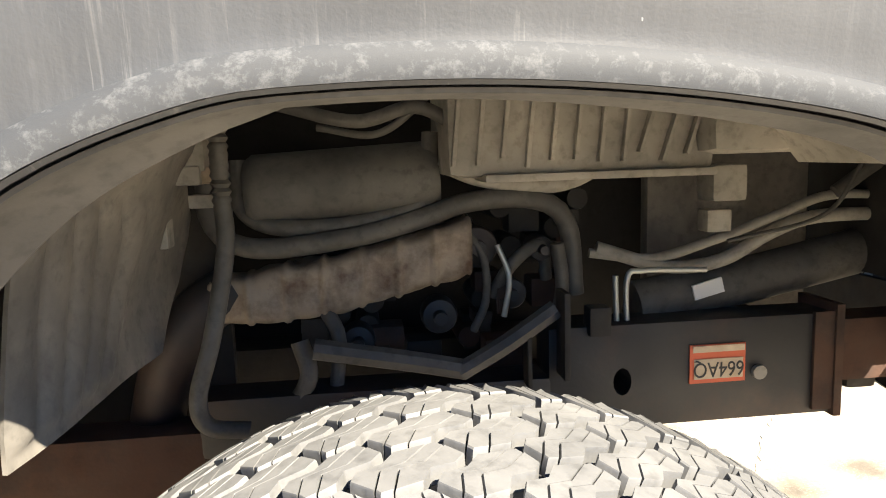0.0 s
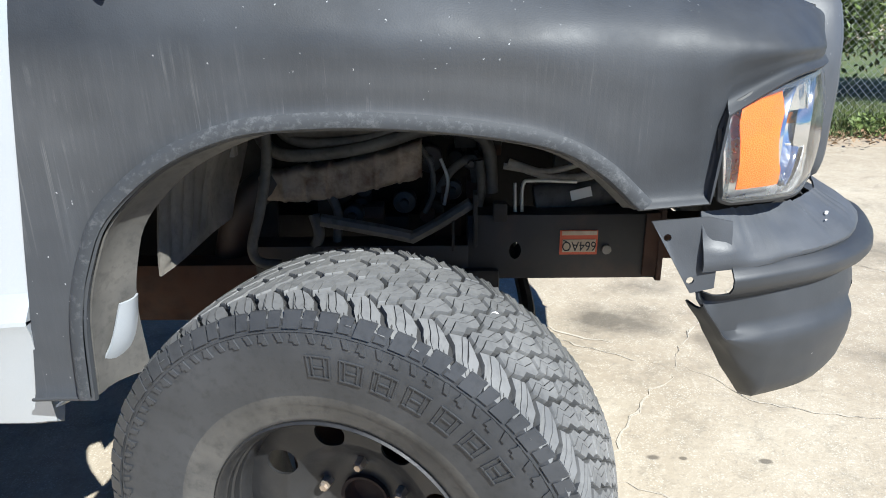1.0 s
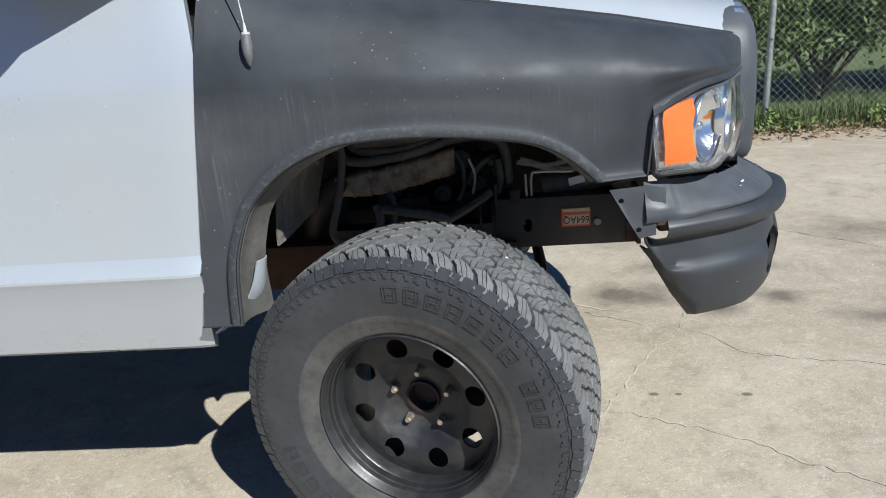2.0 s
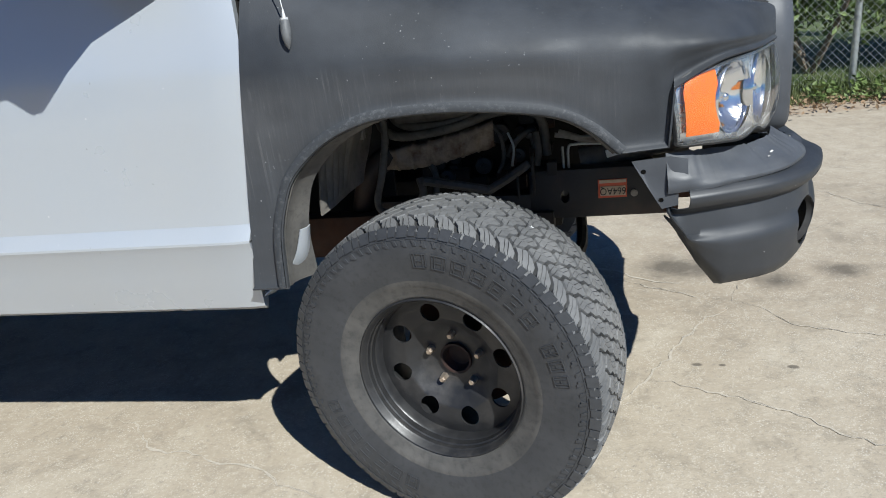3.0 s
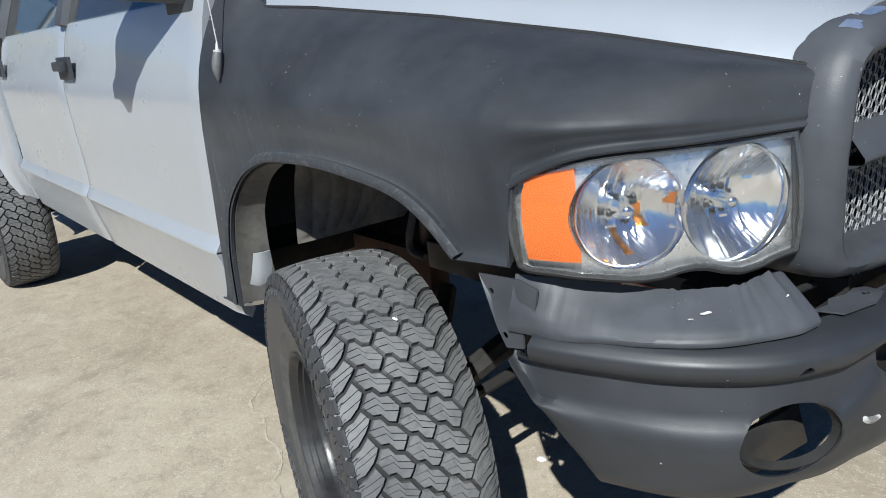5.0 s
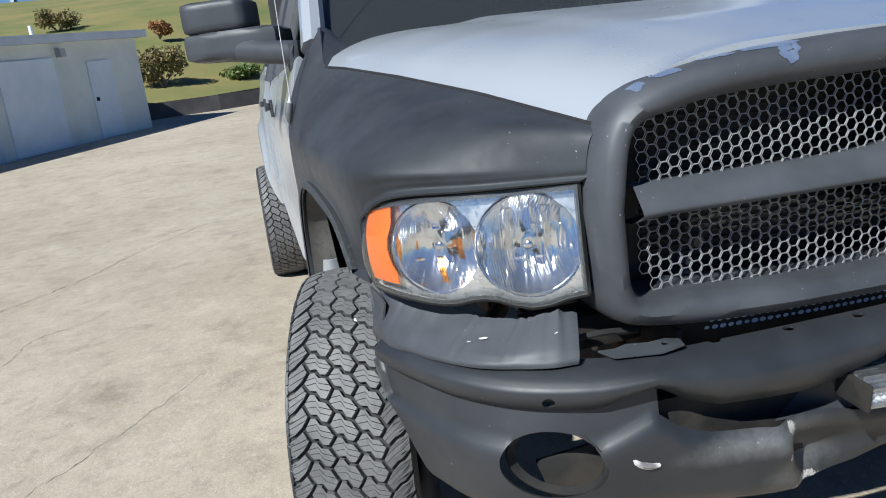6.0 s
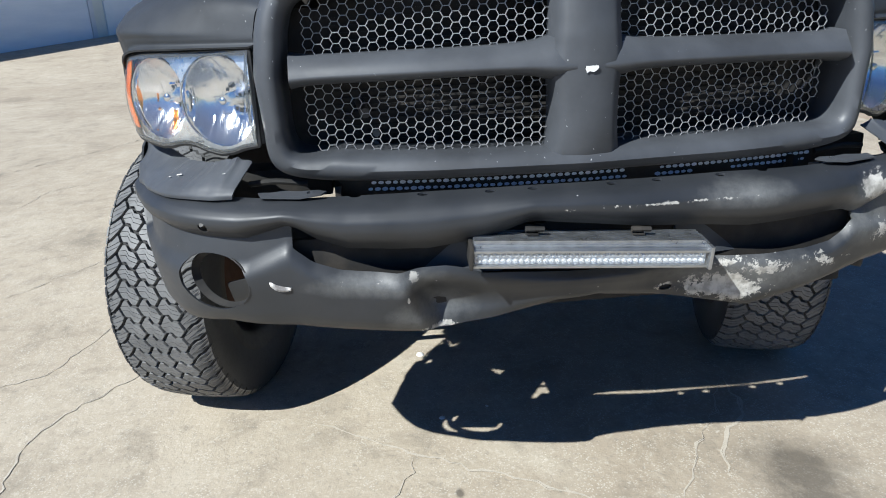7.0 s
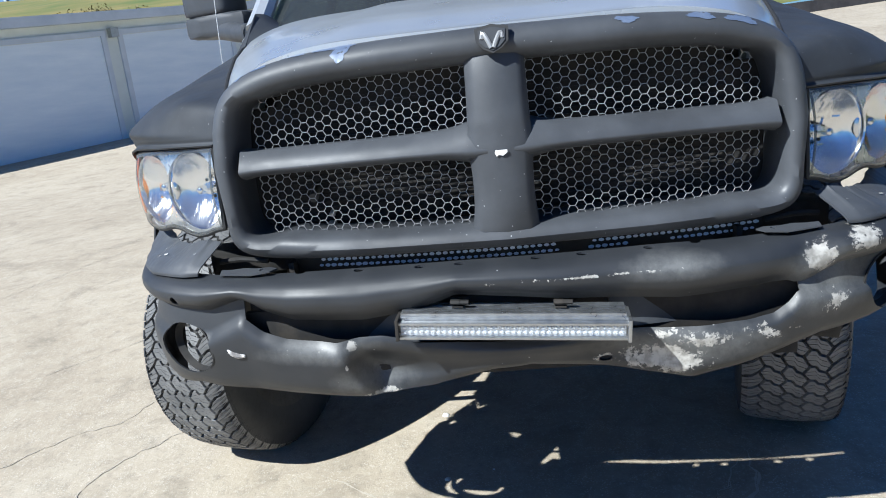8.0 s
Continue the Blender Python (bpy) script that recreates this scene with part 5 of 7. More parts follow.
# ------------------------------------------------------------ headlights
LAMP = [(0.524, -0.897), (0.560, -0.888), (0.616, -0.862), (0.672, -0.812), (0.722, -0.747), (0.758, -0.680), (0.800, -0.603)]
LAMP_TOP = [(0, 1.026), (0.015, 1.045), (0.045, 1.059), (0.10, 1.070), (0.24, 1.081), (0.42, 1.088), (0.61, 1.091), (1.0, 1.094)]
LAMP_LOW = [(0, 0.926), (0.03, 0.921), (0.15, 0.920), (0.28, 0.916), (0.36, 0.912), (0.43, 0.910), (0.50, 0.912), (0.56, 0.918), (0.61, 0.920), (0.66, 0.917), (0.72, 0.908), (0.79, 0.902), (0.86, 0.906), (0.92, 0.915), (1.0, 0.922)]
# bowls: place along the lamp, radius, height
BOWLS = ((0.415, 0.0785, 1.001), (0.795, 0.0845, 0.999))


def build_headlight(parent, s):
    plan = spline([(x, y, 0) for x, y in LAMP], 120)

    def at(u):
        w = max(0.0, min(120.0, u * 120))
        k = min(119, int(w))
        d = (plan[min(120, k + 4)] - plan[max(0, k - 3)]).normalized()
        return plan[k].lerp(plan[k + 1], w - k), Vector((abs(d.y), -abs(d.x), 0))

    def place(u, v, inset=0.0, bulge=0.0):
        p, nrm = at(u)
        z = lerp_table(LAMP_LOW, u) + (lerp_table(LAMP_TOP, u) - lerp_table(LAMP_LOW, u)) * v
        w = p + nrm * (bulge * (1 - (2 * v - 1) ** 2) - inset) - Vector((0.012, 0, 0)) * (v - 0.5)
        return Vector((w.x, s * w.y, z))

    bm = bmesh.new()
    sheet(bm, lambda u, v: place(u, v, 0.105), 60, 10)
    body = part("headlight", bm, "lamp_grey", parent, "clear headlamp with twin round reflectors and an amber corner", 60)
    bm = bmesh.new()
    sheet(bm, lambda u, v: place(u, v, 0.0, 0.012), 90, 18)
    part("lens", bm, "lens", body, "clear plastic lens", 60)
    # frosted flange and dark seal round the edge of the lens
    loop = [(i / 60, 1.0) for i in range(61)] + [(1.0, 1 - i / 14) for i in range(1, 15)] + [(1 - i / 60, 0.0) for i in range(1, 61)] + [(0.0, i / 14) for i in range(1, 15)]
    bm = bmesh.new()
    n = len(loop) - 1

    def flange(a, b):
        u, v = loop[round(a * n)]
        q = (u + (0.5 - u) * 0.030 * b, v + (0.5 - v) * 0.085 * b)
        return place(q[0], q[1], -0.0006, 0.012)

    sheet(bm, flange, n, 3, 0.0012)
    part("lens_flange", bm, "frost", body, "frosted edge of the lens", 60)
    bm = bmesh.new()
    tube(bm, [place(u, v, 0.004) for u, v in loop], 0.0052, 300, 6)
    part("seal", bm, "ink", body, "black rubber seal")
    bm = bmesh.new()
    sheet(bm, lambda u, v: place(u, 1.0, 0.002 + 0.105 * v), 60, 2)
    sheet(bm, lambda u, v: place(u, 0.0, 0.002 + 0.105 * v), 60, 2)
    sheet(bm, lambda u, v: place(1.0, u, 0.002 + 0.105 * v), 8, 2)
    sheet(bm, lambda u, v: place(0.0, u, 0.002 + 0.105 * v), 8, 2)
    part("lamp_shell", bm, "lamp_grey", body, "pale grey lamp housing")
    bowls = []
    for u0, rad, zc in BOWLS:
        p, nrm = at(u0)
        fwd = (nrm + Vector((0.22, 0, 0))).normalized()
        c = p - nrm * 0.012
        bowls.append((Vector((c.x, s * c.y, zc)), Vector((fwd.x, s * fwd.y, 0)), rad))

    def off(q, i, grow=0.0):
        c, fwd, rad = bowls[i]
        d = q - c
        return (d - fwd * d.dot(fwd)).length - rad - grow

    # amber corner, hollowed round the first bowl
    def amber_end(z):
        lo, hi = 0.06, 0.30
        for _ in range(18):
            m = 0.5 * (lo + hi)
            q = place(m, 0.5, 0.008)
            if off(Vector((q.x, q.y, z)), 0, 0.004) > 0:
                lo = m
            else:
                hi = m
        return min(lo, 0.236)

    bm = bmesh.new()

    def amber(u, v):
        z = 0.940 + (1.074 - 0.940) * v
        a = 0.050 + 0.025 * max(0.0, v - 0.72) / 0.28
        p = a + (amber_end(z) - a) * u
        z = z - max(0.0, v - 0.5) * 0.5 * 0.030 * (1 - u)
        vv = (z - lerp_table(LAMP_LOW, p)) / (lerp_table(LAMP_TOP, p) - lerp_table(LAMP_LOW, p))
        return place(p, vv, 0.003, 0.012)

    sheet(bm, amber, 24, 26, 0.002)
    part("amber_lens", bm, "amber", body, "orange indicator lens with a ribbed band", 60)
    # silvered bezel close behind the lens, cut out round the bowls
    bm = bmesh.new()
    sheet(bm, lambda u, v: place(u, v, 0.014, 0.006), 330, 100, 0.0012, lambda u, v: off(place(u, v, 0.014, 0.006), 0) > 0 and off(place(u, v, 0.014, 0.006), 1) > 0)
    part("bezel", bm, "bezel", body, "satin silver lamp bezel", 60)
    rng = random.Random(12)
    for i, (c, fwd, rad) in enumerate(bowls):
        turn = fwd.to_track_quat("-Y", "Z").to_matrix().to_4x4()
        mat = Matrix.Translation(c) @ turn
        cells = {}
        nc = 11

        def bowl_f(a, b):
            x, z = rad * (2 * a - 1), rad * (2 * b - 1)
            r2 = min(1.1, (x * x + z * z) / rad ** 2)
            col = min(nc - 1, int(a * nc))
            row = int(b * 3 + 0.4 * (col % 2))
            if (col, row) not in cells:
                cells[(col, row)] = (rng.uniform(-0.10, 0.10), rng.uniform(-0.10, 0.10))
            tx, tz = cells[(col, row)]
            fx = a * nc - col - 0.5
            fz = b * 3 + 0.4 * (col % 2) - row - 0.5
            y = 0.056 - 0.052 * r2 + (tx * fx / nc + tz * fz / 3) * rad * 1.4 + 0.0022 * (0.25 - fx * fx)
            return mat @ Vector((x, max(0.002, y), z))

        sheet(bm := bmesh.new(), bowl_f, nc * 5, 45, 0, lambda a, b: math.hypot(2 * a - 1, 2 * b - 1) < 1.03)
        bm.normal_update()
        # orange facets painted in as reflections of the amber corner
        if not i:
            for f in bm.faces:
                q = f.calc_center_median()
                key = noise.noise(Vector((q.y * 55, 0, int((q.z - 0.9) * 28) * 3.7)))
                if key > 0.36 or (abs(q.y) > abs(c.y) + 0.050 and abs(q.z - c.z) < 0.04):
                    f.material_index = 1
        bowl = part("reflector", bm, ["reflector", "painted_amber_glint"], body, "chrome reflector bowl with fluted facets", 12)
        bm = bmesh.new()
        lathe(bm, [(rad - 0.004, 0.016), (rad - 0.002, 0.002), (rad + 0.001, -0.001), (rad + 0.004, 0.002), (rad + 0.005, 0.02)], 64, mat)
        part("trim_ring", bm, "chrome", bowl, "bright trim ring", 60)
        bm = bmesh.new()
        lathe(bm, [(0.0, 0.006), (0.007, 0.007), (0.0095, 0.012), (0.010, 0.03), (0.013, 0.032), (0.014, 0.055)] if i else [(0.0, 0.012), (0.008, 0.014), (0.011, 0.020), (0.011, 0.034), (0.016, 0.040), (0.017, 0.055)], 24, mat)
        part("bulb", bm, "chrome", bowl, "silvered bulb cap", 60)
        bm = bmesh.new()
        for k in range(4):
            a = math.pi / 2 * k + 0.4
            block(bm, mat @ Vector((0.020 * math.cos(a), 0.044, 0.020 * math.sin(a))), (0.007, 0.006, 0.007), 0.002)
        part("bulb_holder", bm, "ink", bowl, "dark feet of the bulb holder")
    return body


# ------------------------------------------------------------ bumper
BUMP = [(0.515, -0.908), (0.57, -0.898), (0.65, -0.870), (0.750, -0.824), (0.834, -0.755), (0.886, -0.665), (0.914, -0.563), (0.929, -0.42), (0.935, -0.22), (0.938, 0.0)]


def bumper_plan(n):
    right = [(x, y, 0) for x, y in BUMP]
    return spline(right + [(x, -y, 0) for x, y, _ in right[-2::-1]], n)


SLOT_UP = [(-0.56, 0.792), (-0.54, 0.786), (-0.51, 0.766), (-0.45, 0.744), (-0.30, 0.735), (-0.2, 0.748), (-0.11, 0.778), (0.0, 0.765), (0.1, 0.752), (0.32, 0.735), (0.45, 0.742), (0.50, 0.747), (0.53, 0.746), (0.548, 0.738)]
SLOT_LO = [(-0.56, 0.755), (-0.545, 0.742), (-0.517, 0.720), (-0.47, 0.703), (-0.43, 0.697), (-0.36, 0.690), (-0.32, 0.695), (-0.27, 0.696), (-0.235, 0.688), (-0.198, 0.672), (-0.1, 0.666), (0.0, 0.664), (0.2, 0.662), (0.30, 0.668), (0.45, 0.672), (0.50, 0.682), (0.53, 0.702), (0.548, 0.724)]
BOTTOM = [(-0.908, 0.757), (-0.902, 0.70), (-0.889, 0.632), (-0.872, 0.571), (-0.80, 0.568), (-0.70, 0.585), (-0.55, 0.577), (-0.36, 0.560), (-0.27, 0.550), (-0.18, 0.563), (-0.05, 0.598), (0.03, 0.604), (0.2, 0.572), (0.345, 0.550), (0.43, 0.570), (0.6, 0.62), (0.75, 0.63), (0.855, 0.64), (0.92, 0.77)]
TOP_Z = 0.832


def build_bumper(parent):
    plan = bumper_plan(300)
    prof = [(0.0, -0.045), (0.02, -0.02), (0.10, -0.004), (0.28, 0.006), (0.36, 0.007), (0.41, 0.002), (0.44, -0.008), (0.56, -0.016), (0.60, -0.006), (0.66, 0.006), (0.74, 0.014), (0.83, 0.014), (0.91, 0.002), (0.965, -0.018), (1.0, -0.05)]
    nv = 36

    def f(u, v):
        i = round(u * 300)
        p = plan[i]
        d = plan[min(300, i + 1)] - plan[max(0, i - 1)]
        nrm = Vector((d.y, -d.x, 0)).normalized()
        zb = lerp_table(BOTTOM, p.y)
        lo, up = lerp_table(SLOT_LO, p.y), lerp_table(SLOT_UP, p.y)
        side = max(0.0, min(1.0, (abs(p.y) - 0.56) / 0.08))
        lo, up = lo + (0.715 - lo) * side, up + (0.768 - up) * side
        lo = max(lo, zb + 0.02)
        up = max(up, lo + 0.015)
        top = TOP_Z + 0.012 * max(0, abs(p.y) - 0.45)
        if v < 0.44:
            z = zb + (lo - zb) * v / 0.44
        elif v < 0.56:
            z = lo + (up - lo) * (v - 0.44) / 0.12
        else:
            z = up + (top - up) * (v - 0.56) / 0.44
        dx = lerp_table(prof, v)
        # crumpled middle: pushed in under the bar and torn on the far side
        ridge = max(0.0, min(1.0, (p.y + 0.345 + 0.35 * (z - 0.64)) / 0.045))
        ridge = ridge * ridge * (3 - 2 * ridge)
        fade = math.exp(-(max(0.0, p.y + 0.29) / 0.19) ** 2)
        dent = -0.056 * ridge * fade * math.exp(-((z - 0.615) / 0.055) ** 2)
        dent += 0.012 * math.exp(-((p.y + 0.36) / 0.03) ** 2) * math.exp(-((z - 0.66) / 0.05) ** 2)
        dent -= 0.05 * math.exp(-((p.y - 0.20) / 0.13) ** 2) * math.exp(-((z - 0.61) / 0.06) ** 2)
        dent += 0.010 * noise.noise(Vector((p.y * 16, z * 16, 5.0))) * math.exp(-((p.y - 0.25) / 0.16) ** 2) * (z < 0.70)
        dent -= 0.018 * math.exp(-((p.y - 0.57) / 0.05) ** 2) * math.exp(-((z - 0.80) / 0.03) ** 2)
        dent += 0.006 * noise.noise(Vector((p.y * 7, z * 9, 2.0)))
        q = p + nrm * (dx + dent)
        return Vector((q.x, q.y, z))

    def keep(u, v):
        p = plan[round(u * 300)]
        return not (0.44 < v < 0.56 and -0.545 < p.y < 0.545)

    bm = bmesh.new()
    sheet(bm, f, 300, nv, 0.004, keep)
    ob = part("front_bumper", bm, "bumper", parent, "dented flat-black front bumper with scraped patches", 50)
    # fog-lamp openings and bolt holes
    bm = bmesh.new()
    for y, z in ((-0.70, 0.678), (0.75, 0.705)):
        lathe(bm, [(0.0, -0.15), (0.058, -0.15), (0.058, 0.15), (0.0, 0.15)], 32, Matrix.Translation((0.848 if y < 0 else 0.818, y, z)) @ Euler((0, 0, radians(90 + (-38 if y < 0 else 38)))).to_matrix().to_4x4() @ Matrix.Diagonal((1.38, 1, 0.98, 1)))
    lathe(bm, [(0.0, -0.1), (0.010, -0.1), (0.010, 0.1), (0.0, 0.1)], 12, Matrix.Translation((0.86, -0.706, 0.790)) @ Euler((0, 0, radians(70))).to_matrix().to_4x4())
    lathe(bm, [(0.0, -0.1), (0.011, -0.1), (0.011, 0.1), (0.0, 0.1)], 12, Matrix.Translation((0.86, 0.178, 0.600)) @ Euler((0, 0, radians(90))).to_matrix().to_4x4() @ Matrix.Diagonal((1.3, 1, 0.6, 1)))
    block(bm, (0.520, -0.90, 0.826), (0.075, 0.12, 0.082), 0.012)
    for y in (-0.495, -0.43, -0.305, -0.18, -0.10, 0.05, 0.14, 0.27, 0.36):
        lathe(bm, [(0.0, -0.03), (0.011, -0.03), (0.011, 0.03), (0.0, 0.03)], 10, Matrix.Translation((0.903 - 0.14 * y * y, y, 0.83)) @ Euler((radians(90), 0, 0)).to_matrix().to_4x4() @ Matrix.Diagonal((0.6, 1, 1, 1)))
    carve(ob, bm)
    ob.data.materials.clear()
    ob.data.materials.append(M["bumper"])
    # rolled rims of the fog openings
    for y, z, s in ((-0.70, 0.678, 1), (0.75, 0.705, -1)):
        bm = bmesh.new()
        a0 = radians(38) * -s
        fwd = Vector((math.cos(a0), math.sin(a0), 0))
        side = Vector((-fwd.y, fwd.x, 0))
        px = 0.853 if s > 0 else 0.823
        ring = [Vector((px, y, z)) + side * 0.080 * math.cos(2 * math.pi * k / 40) + Vector((0, 0, 0.057 * math.sin(2 * math.pi * k / 40))) for k in range(41)]
        n = 40

        def rim(u, v):
            p = ring[round(u * n) % n]
            c = (p - Vector((px, y, z)))
            return Vector((px, y, z)) + c * (1.02 - 0.10 * v) - fwd * (0.014 * v + 0.002)

        sheet(bm, rim, n, 3, 0.003)
        part("fog_recess", bm, "dark", ob, "empty fog-lamp opening", 60)
    # back plate inside the long slot
    for ya, yb in ((-0.57, -0.16), (0.19, 0.62)):
        bm = bmesh.new()
        sheet(bm, lambda u, v: Vector((0.902 - 0.22 * (ya + (yb - ya) * u) ** 2 - 0.02 * v, ya + (yb - ya) * u, 0.668 + 0.132 * v)), 12, 4, 0.008)
        part("slot_panel", bm, "black_trim", ob, "dark panel behind the bumper slot")
    # a hook-shaped gouge down to bare plastic
    bm = bmesh.new()
    tube(bm, [(0.906, -0.602, 0.694), (0.911, -0.592, 0.681), (0.916, -0.577, 0.674), (0.921, -0.560, 0.674)], lambda t: 0.0015 + 0.0048 * math.sin(math.pi * (0.1 + 0.8 * t)), 14, 8)
    part("gouge", bm, "scrape", ob, "pale hook-shaped gouge")
    for s in (1, -1):
        bm = bmesh.new()
        block(bm, (0.80, -0.640 * s, 0.620), (0.010, 0.120, 0.080), 0.004, Euler((radians(18 * s), 0, radians(-25 * s))).to_matrix().to_4x4())
        block(bm, (0.775, -0.555 * s, 0.66), (0.06, 0.012, 0.15), 0.004)
        part("fog_bracket", bm, "dark", ob, "dark bracket behind the fog opening")
        # added black panel in place of the shaded void below the lamp
        bm = bmesh.new()
        block(bm, (0.70, -0.575 * s, 0.830), (0.08, 0.20, 0.06), 0.01)
        part("lamp_support", bm, "dark", ob, "black panel added for the dark void under the headlamp")
        # added panel, hides bright ground that shows past the rail end
        bm = bmesh.new()
        block(bm, (0.75, -0.462 * s, 0.78), (0.16, 0.012, 0.12), 0.003)
        part("bumper_bracket", bm, "dark", ob, "added dark panel hiding bright ground behind the bumper")
    # steel beam behind
    bm = bmesh.new()
    block(bm, (0.70, 0, 0.655), (0.05, 0.74, 0.06), 0.01)
    part("bumper_beam", bm, "dark", ob)
    return ob


def build_filler(parent, s):
    """Plastic filler strip between the bumper and the lamp."""
    plan = spline([(0.512, -0.906, 0), (0.57, -0.899, 0), (0.65, -0.872, 0), (0.749, -0.825, 0), (0.830, -0.754, 0), (0.866, -0.694, 0), (0.882, -0.648, 0)], 80)
    top = [(0, 0.905), (0.1, 0.903), (0.25, 0.895), (0.4, 0.887), (0.55, 0.884), (0.7, 0.886), (0.82, 0.891), (0.93, 0.899), (1, 0.890)]

    def f(u, v):
        i = round(u * 80)
        p = plan[i]
        d = plan[min(80, i + 1)] - plan[max(0, i - 1)]
        nrm = Vector((d.y, -d.x, 0)).normalized()
        z0 = 0.820 + 0.016 * u
        z1 = lerp_table(top, u) + 0.003 * noise.noise(Vector((u * 40, 0, s)))
        z = z0 + (z1 - z0) * v
        dx = 0.003 - 0.020 * u - lerp_table([(0, 0.003), (0.12, 0.0), (0.35, 0.012), (0.5, 0.026), (1, 0.075)], v) * (0.35 + 0.65 * min(1, u / 0.35))
        dx += 0.004 * noise.noise(Vector((u * 7, v * 3, 4)))
        q = p + nrm * dx
        return Vector((q.x, s * (q.y - 0.012 * u * (1 - v)), z))

    bm = bmesh.new()
    sheet(bm, f, 80, 14, 0.003)
    ob = part("bumper_filler", bm, "black_trim", parent, "warped black filler strip under the headlamp", 45)
    # scuffed tear and the torn tab beyond the strip's end
    bm = bmesh.new()
    rng = random.Random(17)
    for u, v, w in ((0.62, 0.60, 0.017), (0.57, 0.52, 0.009), (0.92, 0.62, 0.007)):
        c = f(u, v)
        d = (f(u + 0.0125, v) - f(u - 0.0125, v)).normalized()
        up = (f(u, v + 0.07) - f(u, v - 0.07)).normalized()
        nrm = up.cross(d) * (1 if s > 0 else -1)
        if nrm.x < 0:
            nrm = -nrm
        vs = []
        for k in range(9):
            a = 2 * math.pi * k / 9
            rr = rng.uniform(0.4, 1.0)
            vs.append(bm.verts.new(c + nrm * 0.0035 + d * w * 0.6 * rr * math.cos(a) + up * w * 0.22 * rr * math.sin(a)))
        bm.faces.new(vs)
        part("scuff", bm, "scrape", ob, "pale scuffed tear", 0)
        bm = bmesh.new()
    bm.free()
    bm = bmesh.new()
    tab = [(0.60, 0.02), (0.61, 0.055), (0.585, 0.05), (0.56, 0.062), (0.53, 0.052), (0.50, 0.056), (0.482, 0.046), (0.49, 0.018), (0.53, 0.01)]
    plate(bm, tab, [circle(0.512, 0.034, 0.006, 8)], 0.003, lambda u, v, w: Vector((0.905 - v - 0.10 * (u - 0.5), -s * u, 0.838 + w + 0.004 * noise.noise(Vector((u * 60, v * 60, 0))))))
    part("torn_tab", bm, "black_trim", ob, "torn black plastic tab")
    bm = bmesh.new()
    tube(bm, [(0.79, -0.63 * s, 0.845), (0.80, -0.58 * s, 0.850), (0.80, -0.52 * s, 0.842)], 0.006, 10, 8)
    part("clip_rail", bm, "dark", ob, "grey plastic clip rail")
    bm = bmesh.new()
    shp = [(0.437, 0.893), (0.52, 0.898), (0.556, 0.89), (0.556, 0.835), (0.535, 0.83), (0.535, 0.792), (0.500, 0.785), (0.482, 0.815)]
    holes = [circle(0.462, 0.868, 0.006, 8), circle(0.498, 0.805, 0.006, 8)]
    plate(bm, shp, holes, 0.004, lambda u, v, w: Vector((u, s * (-0.893 - 0.0 + 0.05 * (u - 0.44) + w - 0.012 * (v < 0.86)), v)))
    part("filler_bracket", bm, "black_trim", ob, "black plastic end bracket with clip holes")
    return ob


def build_light_bar(parent):
    y0, y1 = -0.228, 0.213
    a = Matrix.Translation((0.955, (y0 + y1) / 2, 0.713)) @ Euler((radians(-3.0), radians(4), radians(-4.0))).to_matrix().to_4x4() @ Matrix.Diagonal((1, 1, 0.80, 1))
    L = y1 - y0
    bm = bmesh.new()
    block(bm, (-0.016, 0, 0.006), (0.058, L, 0.044), 0.004)
    ob = part("light_bar", bm, "alu", parent, "long LED light bar bolted into the bumper")
    ob.matrix_basis = a
    for k in range(7):
        bm = bmesh.new()
        block(bm, (0.008 - 0.0085 * k, 0, 0.031), (0.003, L - 0.01, 0.010), 0.0)
        part("fin", bm, "alu", ob, "", 0)
    bm = bmesh.new()
    block(bm, (0.016, 0, -0.001), (0.008, L - 0.012, 0.033), 0.002)
    part("reflector_strip", bm, "led", ob, "bright reflector strip")
    for k in range(38):
        for r in (-1, 1):
            bm = bmesh.new()
            m = Matrix.Translation((0.022, -0.5 * L + 0.014 + k * (L - 0.028) / 37, r * 0.0070)) @ Euler((0, 0, radians(90))).to_matrix().to_4x4()
            lathe(bm, [(0.0003, -0.002), (0.0024, -0.003), (0.0052, 0.002), (0.0060, 0.004)], 8, m)
            part("led_cup", bm, "led", ob, "", 50)
    bm = bmesh.new()
    block(bm, (0.028, 0, -0.001), (0.002, L - 0.006, 0.034), 0.0005)
    part("cover_lens", bm, "lens", ob, "clear cover")
    bm = bmesh.new()
    for z in (-0.019, 0.018):
        block(bm, (0.022, 0, z), (0.014, L, 0.006), 0.001)
    part("trim_strip", bm, "alu", ob, "silver edge strip")
    for y in (-0.5 * L, 0.5 * L):
        bm = bmesh.new()
        block(bm, (-0.002, y, 0.002), (0.07, 0.007, 0.056), 0.003)
        part("end_cap", bm, "alu" if y > 0 else "dark", ob)
    for y in (-0.105, 0.095):
        bm = bmesh.new()
        block(bm, (-0.02, y, 0.040), (0.016, 0.022, 0.005), 0.001)
        lathe(bm, [(0.0, -0.008), (0.007, -0.008), (0.007, 0.010), (0.0, 0.010)], 6, Matrix.Translation((-0.016, y - 0.006, 0.052)))
        lathe(bm, [(0.0, -0.008), (0.006, -0.008), (0.006, 0.010), (0.0, 0.010)], 6, Matrix.Translation((-0.016, y + 0.012, 0.052)))
        part("bracket", bm, "dark", ob, "black mounting clip with bolts")
    return ob


